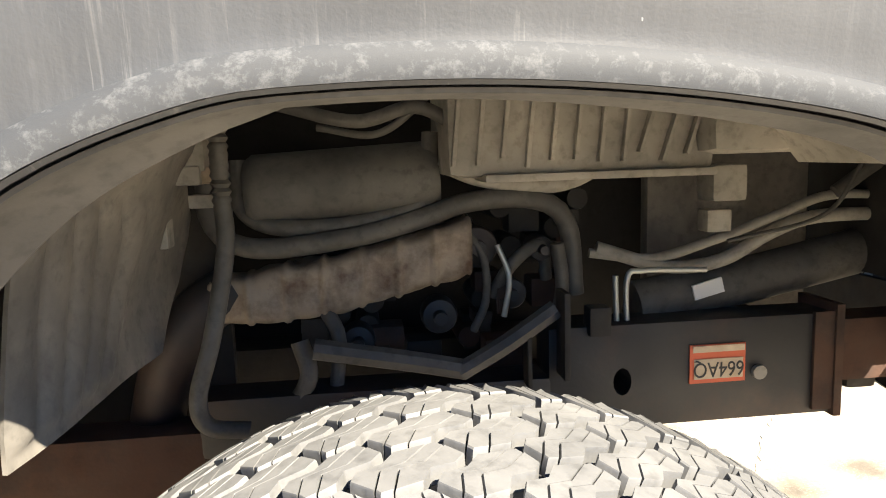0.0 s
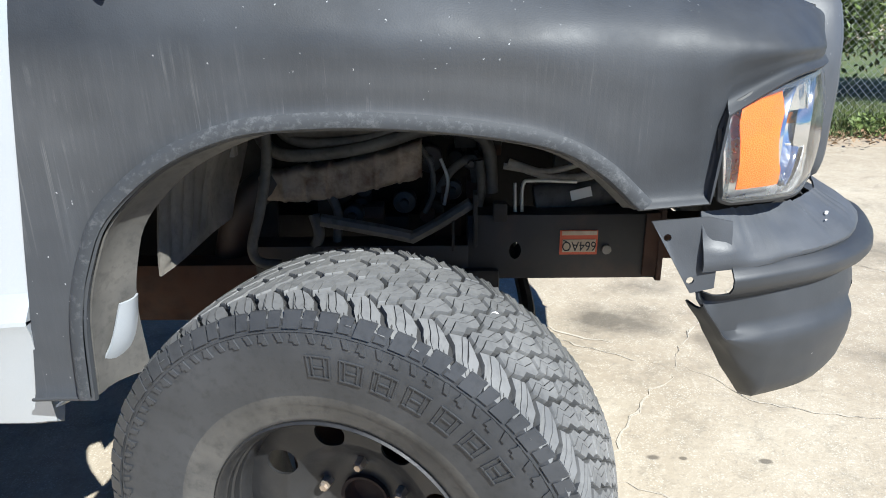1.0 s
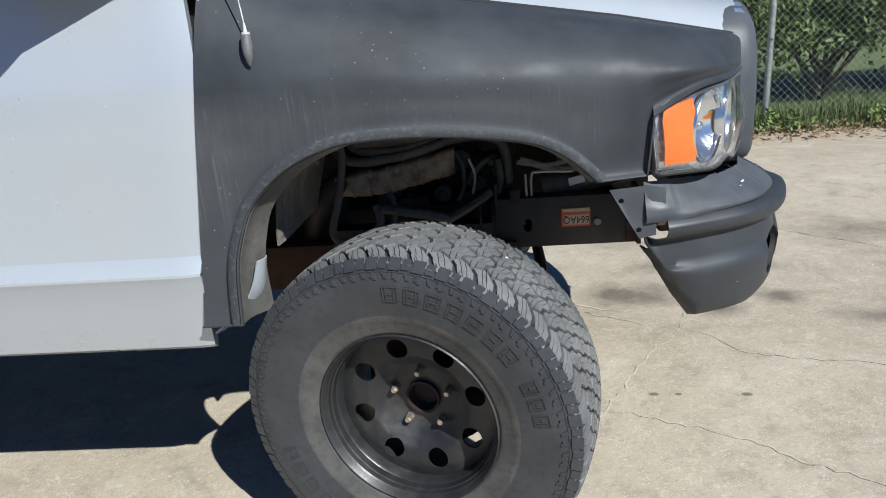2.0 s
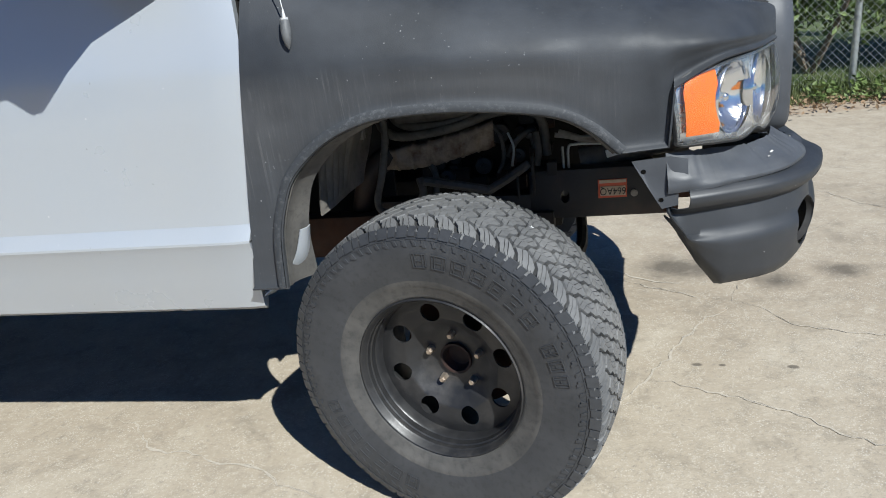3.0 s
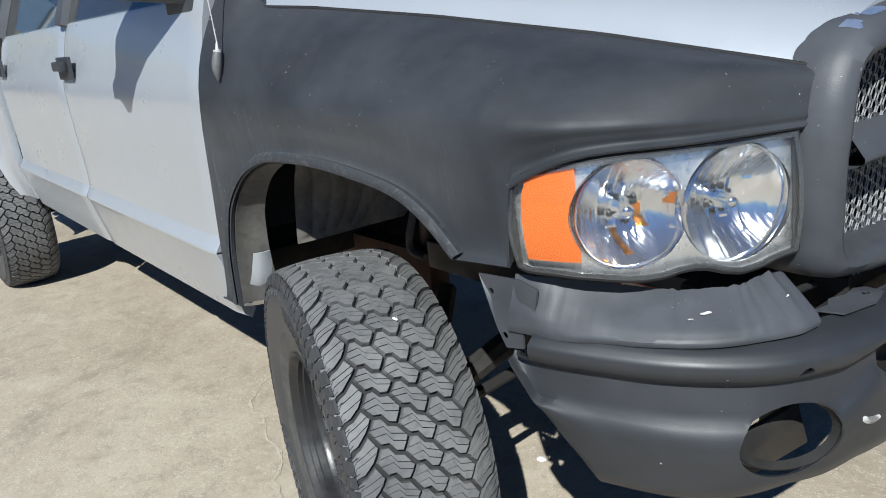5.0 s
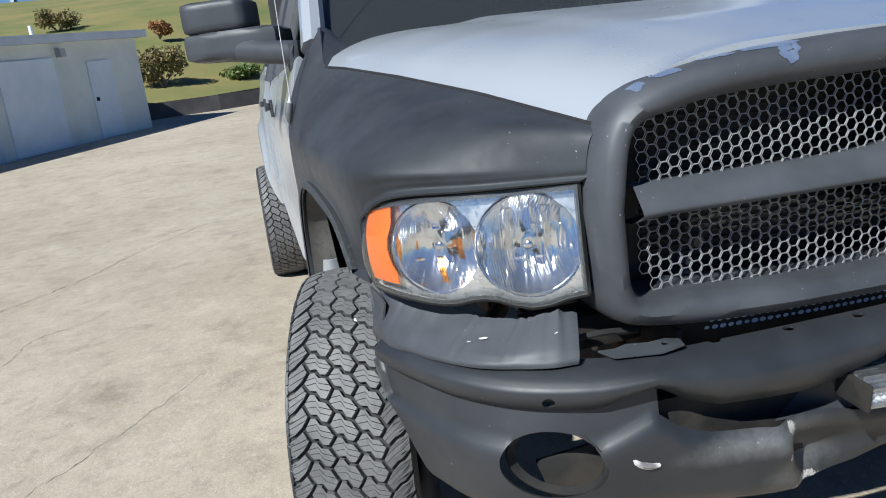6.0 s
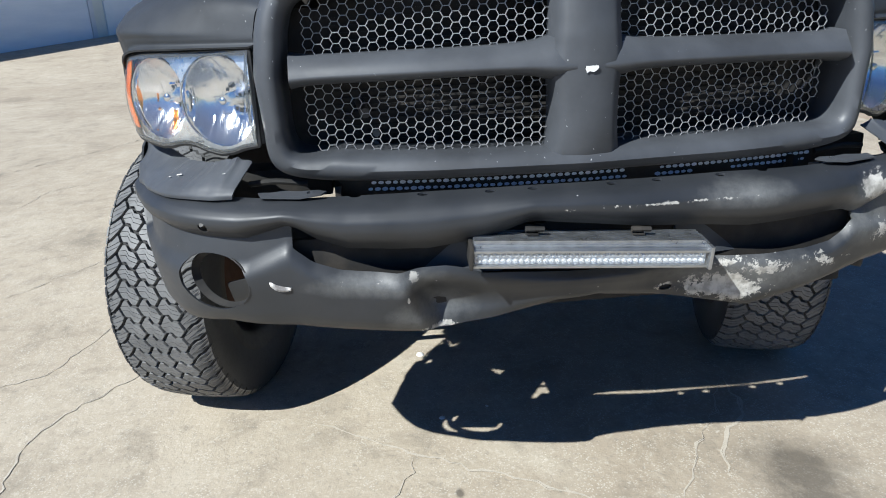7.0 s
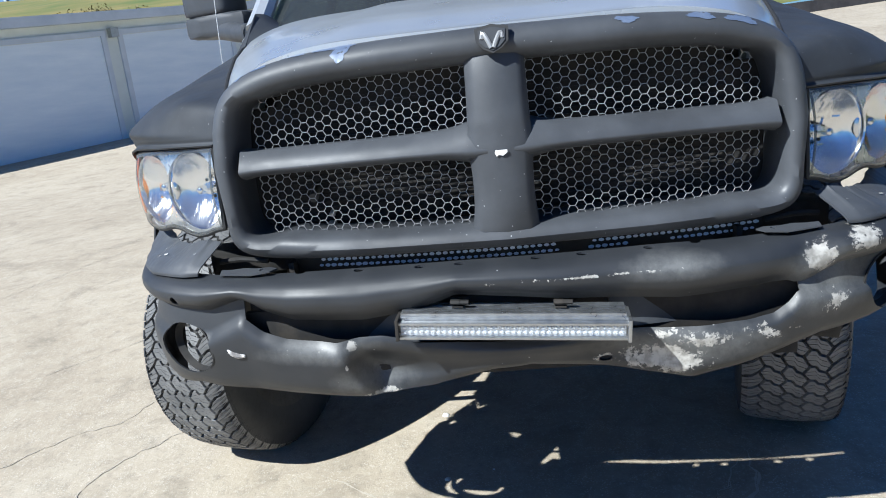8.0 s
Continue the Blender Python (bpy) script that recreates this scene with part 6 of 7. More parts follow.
# ------------------------------------------------------------ chassis and what shows in the wheel well
def build_chassis(parent):
    for s in (1, -1):
        bm = bmesh.new()
        block(bm, (0.395, -0.408 * s, 0.695), (0.41, 0.07, 0.145), 0.008)
        block(bm, (-0.035, -0.408 * s, 0.662), (0.46, 0.07, 0.078), 0.008)
        rail = part("frame_rail", bm, "rail", parent, "black frame rail with rust along its edge")
        if s > 0:
            bm = bmesh.new()
            lathe(bm, [(0.0, -0.2), (0.016, -0.2), (0.016, 0.2), (0.0, 0.2)], 16, Matrix.Translation((0.292, -0.408, 0.688)) @ Matrix.Diagonal((0.8, 1, 1.2, 1)))
            carve(rail, bm)
        bm = bmesh.new()
        block(bm, (-2.61, -0.408 * s, 0.595), (4.70, 0.07, 0.13), 0.008)
        part("rear_rail", bm, "rust", rail, "rusty brown rear run of the frame rail")
        bm = bmesh.new()
        block(bm, (0.60, -0.408 * s, 0.70), (0.012, 0.09, 0.16), 0.002)
        block(bm, (0.70, -0.408 * s, 0.71), (0.20, 0.06, 0.09), 0.006)
        block(bm, (0.580, -0.446 * s, 0.70), (0.030, 0.006, 0.14), 0.001)
        part("rail_end", bm, "rust", rail, "rusty rail end plate")
    # part sticker, upside down
    bm = bmesh.new()
    block(bm, (0.426, -0.4445, 0.706), (0.080, 0.002, 0.054), 0.0)
    st = part("rail_sticker", bm, "red", parent, "small orange-red parts sticker printed upside down", 0)
    bm = bmesh.new()
    block(bm, (0.427, -0.446, 0.699), (0.070, 0.002, 0.028), 0.0)
    block(bm, (0.427, -0.446, 0.727), (0.074, 0.002, 0.009), 0.0)
    part("paper", bm, "paper", st, smooth=0)
    cu = bpy.data.curves.new("text", "FONT")
    cu.body, cu.size, cu.extrude, cu.align_x, cu.align_y = "664AQ", 0.030, 0.0004, "CENTER", "CENTER"
    tob = new("text", cu)
    bpy.context.view_layer.update()
    tme = bpy.data.meshes.new_from_object(tob.evaluated_get(bpy.context.evaluated_depsgraph_get()))
    bpy.data.objects.remove(tob)
    tme.materials.clear()
    tme.materials.append(M["ink"])
    lett = new("lettering", tme)
    lett.parent = st
    lett.matrix_basis = Matrix.Translation((0.427, -0.4473, 0.699)) @ Euler((radians(90), radians(180), 0)).to_matrix().to_4x4() @ Matrix.Diagonal((0.82, 1, 1, 1))
    bm = bmesh.new()
    lathe(bm, [(0.0, -0.004), (0.010, -0.004), (0.010, 0.004), (0.0, 0.004)], 16, Matrix.Translation((0.486, -0.446, 0.690)))
    part("rail_plug", bm, "plastic", parent, "pale round plug in the frame rail")
    # cross-member, axle parts, arms
    bm = bmesh.new()
    block(bm, (0.15, 0, 0.60), (0.22, 0.92, 0.10), 0.02)
    block(bm, (0.52, 0, 0.70), (0.08, 0.80, 0.10), 0.02)
    part("cross_member", bm, "dark", parent)
    for s in (1, -1):
        bm = bmesh.new()
        tube(bm, [(0.12, -0.42 * s, 0.56), (0.03, -0.60 * s, 0.44), (0.0, -0.72 * s, 0.36)], 0.032, 12, 8)
        tube(bm, [(-0.22, -0.42 * s, 0.56), (-0.08, -0.60 * s, 0.44), (0.0, -0.72 * s, 0.36)], 0.028, 12, 8)
        part("lower_arm", bm, "dark", parent, "grimy lower suspension arm")
        bm = bmesh.new()
        tube(bm, [(0.0, -0.76 * s, 0.33), (0.0, -0.74 * s, 0.45), (-0.01, -0.70 * s, 0.62)], 0.045, 12, 8)
        part("knuckle", bm, "dark", parent)
        bm = bmesh.new()
        tube(bm, [(0.16, -0.1 * s, 0.50), (0.14, -0.70 * s, 0.46)], 0.014, 8, 8)
        part("tie_rod", bm, "dark", parent)
    bm = bmesh.new()
    tube(bm, [(-3.57, -0.8, 0.42), (-3.57, 0.8, 0.42)], 0.05, 8, 12)
    part("rear_axle", bm, "dark", parent)
    # added plate, keeps sun flecks from passing through the bumper slots
    bm = bmesh.new()
    block(bm, (0.872, 0, 0.668), (0.014, 1.12, 0.172), 0.004)
    part("bumper_brace", bm, "dark", parent, "added dark plate that blocks sun through the bumper slots")
    bm = bmesh.new()
    tube(bm, [(0.30, -0.55, 0.52), (0.34, -0.3, 0.50), (0.34, 0.3, 0.50), (0.30, 0.55, 0.52)], 0.018, 16, 8)
    part("sway_bar", bm, "dark", parent)


def build_well(parent):
    # rear liner, ribbed
    bm = bmesh.new()

    inner = [(0.78, -0.50), (0.80, -0.47), (0.846, -0.388), (0.90, -0.347), (0.931, -0.348), (0.98, -0.436), (1.03, -0.50), (1.1, -0.56)]

    def liner(u, v):
        z = 0.782 + 0.30 * v
        y0 = -0.810 + 0.01 * v
        y = y0 + (lerp_table(inner, z) - y0) * u
        x = -0.312 + 0.020 * u + 0.11 * v ** 3
        rib = 1.0 if 0.05 < v < 0.62 and u < 0.55 else 0.0
        x += 0.0045 * abs(math.sin(math.pi * 9 * u)) * rib + 0.010 * math.exp(-((u - 0.62) / 0.16) ** 2 - ((v - 0.62) / 0.25) ** 2)
        x += 0.006 * noise.noise(Vector((y * 9, z * 9, 3)))
        return Vector((x, y, z))

    sheet(bm, liner, 72, 48, 0.004)
    part("rear_liner", bm, "liner", parent, "dusty grey ribbed splash liner", 60)
    bm = bmesh.new()
    edge = spline([(-0.328, -0.925, 0.785), (-0.352, -0.932, 0.715), (-0.395, -0.936, 0.662), (-0.445, -0.936, 0.622)], 20)
    back = spline([(-0.318, -0.885, 0.785), (-0.338, -0.875, 0.700), (-0.380, -0.87, 0.648), (-0.445, -0.87, 0.606)], 20)
    sheet(bm, lambda u, v: edge[round(u * 20)].lerp(back[round(u * 20)], v) + Vector((0.006 * math.sin(math.pi * v), 0, 0)), 20, 6, 0.003)
    part("sill_end", bm, "silver", parent, "bare silver sill end")
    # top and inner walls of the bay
    # engine side coloured near-black for the shade at the bay's back
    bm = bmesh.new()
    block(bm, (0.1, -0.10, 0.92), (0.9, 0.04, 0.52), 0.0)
    part("engine_side", bm, "groove", parent, "near-black engine block side, painted as deep shade")
    # unseen dark masses, added to block bright ground under the engine
    bm = bmesh.new()
    block(bm, (-0.02, 0.02, 0.60), (0.62, 0.42, 0.20), 0.05)
    part("oil_pan", bm, "dark", parent, "dark oil pan under the engine")
    bm = bmesh.new()
    tube(bm, [(-0.30, 0, 0.66), (-0.7, 0, 0.66), (-1.15, 0, 0.62)], lambda t: 0.19 - 0.09 * t, 12, 14)
    part("gearbox", bm, "dark", parent, "grimy gearbox housing")
    bm = bmesh.new()
    sheet(bm, lambda u, v: Vector((0.30 + 0.20 * u, -0.85 + 0.35 * v, 1.10 - 0.12 * u ** 2)), 12, 8, 0.004)
    part("front_liner", bm, "plastic", parent)
    # ribbed plastic intake box
    bm = bmesh.new()
    block(bm, (0.235, -0.36, 1.035), (0.35, 0.20, 0.13), 0.02)
    block(bm, (0.255, -0.385, 0.969), (0.30, 0.18, 0.010), 0.004)
    tray = part("battery_tray", bm, "plastic", parent, "dusty ribbed plastic tray")
    for k in range(11):
        bm = bmesh.new()
        block(bm, (0.072 + 0.031 * k, -0.464, 1.035 + 0.004 * (k % 3)), (0.005, 0.014, 0.10 + 0.008 * (k % 2)), 0.001, Euler((0, radians(6 + (12 if k > 7 else 0)), 0)).to_matrix().to_4x4())
        part("rib", bm, "plastic", tray)
    bm = bmesh.new()
    block(bm, (0.46, -0.42, 1.02), (0.16, 0.18, 0.06), 0.03)
    block(bm, (0.55, -0.45, 1.04), (0.14, 0.10, 0.03), 0.008)
    part("tray_support", bm, "plastic", parent)
    # dark canister
    bm = bmesh.new()
    tube(bm, [(-0.20, -0.34, 0.955), (0.06, -0.34, 0.968)], lambda t: 0.052 if 0.04 < t < 0.96 else 0.044, 24, 24)
    part("canister", bm, "hose", parent, "dark grey heater canister")
    # heat shield
    bm = bmesh.new()

    def shield(u, v):
        a = math.pi * (v - 0.1) * 1.2
        r = 0.040 * (abs(math.sin(a)) ** 6 + abs(math.cos(a)) ** 6) ** (-1 / 6) * (0.72 + 0.28 * min(1, u / 0.2))
        r += 0.004 * (1 if (u * 7) % 1 < 0.14 else 0) + 0.006 * noise.noise(Vector((u * 9, v * 4, 0)))
        return Vector((-0.25 + 0.345 * u, -0.37 - r * math.sin(a), 0.815 + 0.062 * u - 0.012 * math.sin(u * 3.1) + r * 0.92 * math.cos(a) + 0.005 * noise.noise(Vector((u * 10, v * 6, 3)))))

    sheet(bm, shield, 84, 24, 0.002)
    part("heat_shield", bm, "shield", parent, "tan crumpled exhaust heat shield", 60)
    bm = bmesh.new()
    tube(bm, [(-0.22, -0.37, 0.83), (-0.27, -0.38, 0.80), (-0.31, -0.38, 0.74), (-0.35, -0.36, 0.60)], 0.036, 16, 14)
    part("exhaust_pipe", bm, "rail", parent, "dark exhaust downpipe")
    hoses = [
        ("coolant_hose", [(-0.25, -0.36, 1.0), (-0.245, -0.37, 0.92), (-0.19, -0.385, 0.885), (-0.06, -0.39, 0.895), (0.03, -0.385, 0.915), (0.10, -0.38, 0.935), (0.19, -0.38, 0.935), (0.235, -0.38, 0.90), (0.245, -0.38, 0.80)], 0.014),
        ("coolant_hose", [(-0.21, -0.35, 1.0), (-0.205, -0.36, 0.935), (-0.15, -0.375, 0.91), (-0.03, -0.375, 0.915), (0.04, -0.37, 0.945), (0.05, -0.36, 1.03)], 0.012),
        ("breather_hose", [(-0.205, -0.50, 1.06), (-0.205, -0.50, 0.97), (-0.205, -0.50, 0.90), (-0.225, -0.51, 0.80), (-0.245, -0.515, 0.73), (-0.235, -0.515, 0.695), (-0.19, -0.51, 0.685)], 0.0125),
        ("ac_hose", [(0.06, -0.37, 0.99), (0.12, -0.38, 0.965), (0.22, -0.38, 0.955), (0.29, -0.36, 0.985), (0.31, -0.33, 1.05)], 0.012),
        ("ac_hose", [(0.27, -0.37, 0.855), (0.36, -0.38, 0.845), (0.45, -0.385, 0.868), (0.54, -0.39, 0.90), (0.62, -0.39, 0.925), (0.74, -0.38, 0.92)], 0.007),
        ("ac_hose", [(0.28, -0.37, 0.862), (0.38, -0.38, 0.832), (0.46, -0.385, 0.838), (0.53, -0.39, 0.875), (0.60, -0.39, 0.895), (0.74, -0.385, 0.895)], 0.010),
        ("brake_line", [(0.29, -0.42, 0.83), (0.292, -0.42, 0.775), (0.295, -0.42, 0.74)], 0.004),
        ("brake_line", [(0.42, -0.42, 0.832), (0.33, -0.42, 0.835), (0.307, -0.42, 0.825), (0.307, -0.42, 0.75)], 0.004),
        ("wiring_loom", [(-0.15, -0.40, 1.07), (-0.05, -0.42, 1.045), (0.03, -0.43, 1.06), (0.10, -0.42, 1.02)], 0.009),
        ("wiring_loom", [(-0.1, -0.38, 1.04), (-0.02, -0.40, 1.03), (0.05, -0.42, 1.08)], 0.005),
        ("wiring_loom", [(0.45, -0.42, 0.87), (0.58, -0.43, 0.90), (0.63, -0.43, 0.96), (0.66, -0.42, 1.02)], 0.003),
        ("vacuum_hose", [(0.13, -0.36, 0.80), (0.16, -0.38, 0.85), (0.20, -0.37, 0.87), (0.21, -0.36, 0.82)], 0.009),
        ("vacuum_hose", [(0.62, -0.40, 0.93), (0.70, -0.41, 0.98), (0.80, -0.40, 0.97)], 0.010),
    ]
    for name, pts, r in hoses:
        bm = bmesh.new()
        rr = r
        if name == "breather_hose":
            rr = lambda t: 0.0105 + (0.0018 * math.sin(t * 260) if t < 0.3 else 0.0)
        tube(bm, pts, rr, 90 if name == "breather_hose" else 40, 10)
        part(name, bm, {"brake_line": "galv", "ac_hose": "plastic"}.get(name, "hose"), parent, "", 60)
    bm = bmesh.new()
    block(bm, (0.53, -0.26, 0.88), (0.27, 0.03, 0.36), 0.01)
    part("radiator_support", bm, "liner", parent, "dark radiator support panel")
    # links and bracketry
    bm = bmesh.new()
    tube(bm, [(-0.115, -0.45, 0.762), (0.016, -0.45, 0.736), (0.078, -0.45, 0.722)], 0.014, 12, 8)
    tube(bm, [(0.07, -0.452, 0.720), (0.13, -0.455, 0.754), (0.197, -0.455, 0.797)], 0.013, 12, 8)
    part("steering_link", bm, "hose", parent, "grimy steel link")
    bm = bmesh.new()
    block(bm, (0.205, -0.462, 0.765), (0.008, 0.04, 0.115), 0.002)
    block(bm, (0.160, -0.45, 0.735), (0.006, 0.03, 0.08), 0.002)
    block(bm, (0.258, -0.44, 0.775), (0.03, 0.03, 0.04), 0.006)
    part("hose_bracket", bm, "dark", parent)
    bm = bmesh.new()
    tube(bm, [(0.34, -0.36, 0.775), (0.50, -0.36, 0.80), (0.70, -0.36, 0.84)], 0.034, 12, 20)
    can = part("receiver_canister", bm, "hose", parent, "dark cylindrical receiver with torn label")
    bm = bmesh.new()
    block(bm, (0.435, -0.397, 0.80), (0.045, 0.004, 0.022), 0.001, Euler((0, radians(-14), 0)).to_matrix().to_4x4())
    part("label_scrap", bm, "white", can, "torn white label")
    rng = random.Random(11)
    for k in range(46):
        x, z = rng.uniform(-0.12, 0.27), rng.uniform(0.70, 0.93)
        bm = bmesh.new()
        if k % 3:
            block(bm, (x, -0.27 - rng.uniform(0, 0.06), z), (rng.uniform(0.02, 0.06), 0.05, rng.uniform(0.02, 0.06)), 0.006)
        else:
            lathe(bm, [(0.0, -0.03), (0.016, -0.03), (0.018, -0.02), (0.018, 0.05)], 12, Matrix.Translation((x, -0.29, z)))
        part("engine_fitting", bm, "dark" if k % 4 else "rust", parent)
    # bracket cluster and red cap at the head of the breather hose
    bm = bmesh.new()
    block(bm, (-0.268, -0.47, 0.985), (0.075, 0.03, 0.022), 0.004)
    block(bm, (-0.285, -0.46, 0.945), (0.022, 0.03, 0.09), 0.004)
    block(bm, (-0.245, -0.46, 1.010), (0.040, 0.04, 0.040), 0.005)
    block(bm, (-0.232, -0.47, 0.955), (0.030, 0.02, 0.016), 0.003)
    part("clip_bracket", bm, "plastic", parent, "pale dusty bracket above the liner")
    bm = bmesh.new()
    lathe(bm, [(0.0, -0.012), (0.010, -0.012), (0.012, 0.0), (0.012, 0.016), (0.0, 0.016)], 14, Matrix.Translation((-0.214, -0.505, 1.046)))
    part("hose_cap", bm, "red", parent, "faded red hose cap")
    # manifold studs, fuel rail and pulleys in the depth of the bay
    for x, z, r, d in ((0.11, 0.87, 0.030, 0.05), (0.16, 0.80, 0.022, 0.04), (0.055, 0.775, 0.026, 0.05), (0.20, 0.865, 0.018, 0.06), (-0.06, 0.745, 0.024, 0.05), (0.02, 0.835, 0.016, 0.04)):
        bm = bmesh.new()
        lathe(bm, [(0.0, -d), (0.35 * r, -d), (0.40 * r, -0.7 * d), (0.9 * r, -0.65 * d), (r, -0.55 * d), (r, 0.0), (0.6 * r, 0.02), (0.0, 0.02)], 18, Matrix.Translation((x, -0.335, z)))
        part("pulley", bm, "rail", parent, "greasy steel boss")
    for pts, r, mat in (([(0.09, -0.37, 0.90), (0.115, -0.385, 0.86), (0.118, -0.385, 0.80), (0.10, -0.38, 0.755)], 0.006, "hose"), ([(0.135, -0.385, 0.875), (0.150, -0.39, 0.83), (0.142, -0.39, 0.775)], 0.004, "galv"), ([(-0.10, -0.40, 0.80), (-0.085, -0.41, 0.765), (-0.09, -0.41, 0.70)], 0.010, "hose"), ([(-0.135, -0.42, 0.765), (-0.125, -0.43, 0.72), (-0.15, -0.43, 0.675)], 0.012, "hose"), ([(0.215, -0.40, 0.875), (0.222, -0.40, 0.82), (0.215, -0.40, 0.775)], 0.010, "hose")):
        bm = bmesh.new()
        tube(bm, pts, r, 16, 8)
        part("engine_pipe", bm, mat, parent, "", 60)
    # clip with orange rust
    bm = bmesh.new()
    block(bm, (0.145, -0.37, 0.80), (0.018, 0.01, 0.05), 0.002)
    block(bm, (0.145, -0.38, 0.79), (0.014, 0.006, 0.014), 0.0)
    part("wire_clip", bm, "rust", parent, "rusty wire clip")
    # white connectors near the arch rear
    bm = bmesh.new()
    block(bm, (-0.28, -0.44, 1.0), (0.06, 0.05, 0.05), 0.006)
    block(bm, (-0.24, -0.46, 0.985), (0.05, 0.03, 0.02), 0.004)
    part("connector", bm, "shield", parent, "tan plastic connector")
    bm = bmesh.new()
    block(bm, (0.43, -0.42, 0.90), (0.035, 0.03, 0.03), 0.004)
    block(bm, (0.45, -0.40, 0.95), (0.05, 0.05, 0.05), 0.008)
    part("connector", bm, "plastic", parent, "grey electrical connector")


# ------------------------------------------------------------ the truck put together
truck = empty("pickup_truck", "lifted silver pickup with flat-black front fenders, grille and damaged bumper", "pickup truck")
build_wing(truck, 1)
build_wing(truck, -1)
build_hood(truck)
build_cab(truck)
build_bed(truck)
build_mirror(truck, 1)
build_mirror(truck, -1)
build_antenna(truck)
build_grille(truck)
build_headlight(truck, 1)
build_headlight(truck, -1)
build_bumper(truck)
build_filler(truck, 1)
build_filler(truck, -1)
build_light_bar(truck)
build_chassis(truck)
build_well(truck)
STEER = -16.0
build_wheel(truck, "front_wheel", (0.006, -0.878, 0.411), STEER, 1, 0)
build_wheel(truck, "front_wheel", (0.030, 0.858, 0.411), STEER, -1, 20)
build_wheel(truck, "rear_wheel", (-3.52, -0.955, 0.411), 0, 1, 33)
build_wheel(truck, "rear_wheel", (-3.52, 0.955, 0.411), 0, -1, 50)


# ------------------------------------------------------------ storage building
WALL_A, WALL_B = Vector((-6.0, -12.96, 0)), Vector((-20.9, -3.9, 0))
W_DIR = (WALL_B - WALL_A).normalized()
W_OUT = Vector((-W_DIR.y, W_DIR.x, 0))
if W_OUT.y < 0:
    W_OUT = -W_OUT
W_LEN = (WALL_B - WALL_A).length


def wall_pt(s, out, z):
    p = WALL_A + W_DIR * s + W_OUT * out
    return Vector((p.x, p.y, z))


def wall_box(bm, s0, s1, z0, z1, o0, o1):
    """A box along the wall whose foot follows the rising ground."""
    vs = []
    for s in (s0, s1):
        g = ground_z(wall_pt(s, 0, 0).x)
        for z in (z0, z1):
            for o in (o0, o1):
                vs.append(bm.verts.new(wall_pt(s, o, g + z)))
    for q in ((0, 1, 3, 2), (4, 6, 7, 5), (0, 4, 5, 1), (2, 3, 7, 6), (0, 2, 6, 4), (1, 5, 7, 3)):
        bm.faces.new([vs[k] for k in q])


def build_storage():
    b = empty("storage_building", "long pale storage building with roll-up shutters in shade", "building", (0, 0, 0))
    bm = bmesh.new()
    step = 1.0
    k = 0.0
    while k < W_LEN - 0.01:
        wall_box(bm, k, min(W_LEN, k + step), -0.4, 2.55, -4.5, 0.0)
        k += step
    part("wall", bm, "wall", b, "pale grey-green painted wall", 0)
    bm = bmesh.new()
    k = 0.0
    while k < W_LEN - 0.01:
        e = min(W_LEN, k + step)
        wall_box(bm, k, e + (0.25 if e >= W_LEN else 0), 2.55, 2.75, -4.7, 0.25)
        k += step
    part("roof_edge", bm, "eave", b, "blue-grey metal roof edge", 0)
    # roll-up shutters, a plain panel and a door
    def shutter(s0, s1, name="shutter"):
        bm = bmesh.new()
        n = 26
        wall_box(bm, s0, s1, 0.0, 2.24, -0.05, 0.004)
        sh = part(name, bm, "shutter", b, "white corrugated roll-up shutter", 0)
        for i in range(n):
            bm = bmesh.new()
            wall_box(bm, s0, s1, 0.04 + 2.18 * i / n, 0.04 + 2.18 * (i + 0.82) / n, -0.02, 0.014)
            part("slat", bm, "shutter", sh, "", 0)
        bm = bmesh.new()
        wall_box(bm, s0 - 0.12, s0 - 0.003, 0.0, 2.36, 0.0, 0.05)
        wall_box(bm, s1 + 0.003, s1 + 0.12, 0.0, 2.36, 0.0, 0.05)
        wall_box(bm, s0 - 0.003, s1 + 0.003, 2.25, 2.36, 0.0, 0.05)
        part("shutter_frame", bm, "eave", sh, "", 0)

    for s0, s1 in ((2.0, 5.05), (5.55, 8.6), (9.12, 12.1)):
        shutter(s0, s1)
    bm = bmesh.new()
    wall_box(bm, 12.55, 14.25, 0.02, 2.2, 0.0, 0.05)
    part("panel_door", bm, "door_blue", b, "flat pale blue panel door", 0)
    bm = bmesh.new()
    wall_box(bm, 15.35, 16.25, 0.02, 2.03, 0.0, 0.04)
    d = part("side_door", bm, "door_blue", b, "patchy pale blue steel door", 0)
    bm = bmesh.new()
    wall_box(bm, 15.43, 15.47, 1.0, 1.1, 0.04, 0.10)
    part("knob", bm, "dark", d)
    for s in (8.88, 14.5):
        bm = bmesh.new()
        wall_box(bm, s - 0.09, s + 0.09, 2.2, 2.4, 0.0, 0.16)
        part("wall_lamp", bm, "galv", b, "small wall lamp under the eave", 0)
    bm = bmesh.new()
    p = wall_pt(W_LEN - 2.4, -1.2, 0)
    tube(bm, [(p.x, p.y, 2.9), (p.x, p.y, 3.85)], 0.05, 4, 10)
    part("vent_pipe", bm, "white", b, "white roof vent pipe")


build_storage()


# ------------------------------------------------------------ low wall, hill, far blue building
def kerb_x(y):
    return -22.9 - 0.55 * (y + 4.1) if y > -4.1 else -22.9 + 0.25 * (y + 4.1)


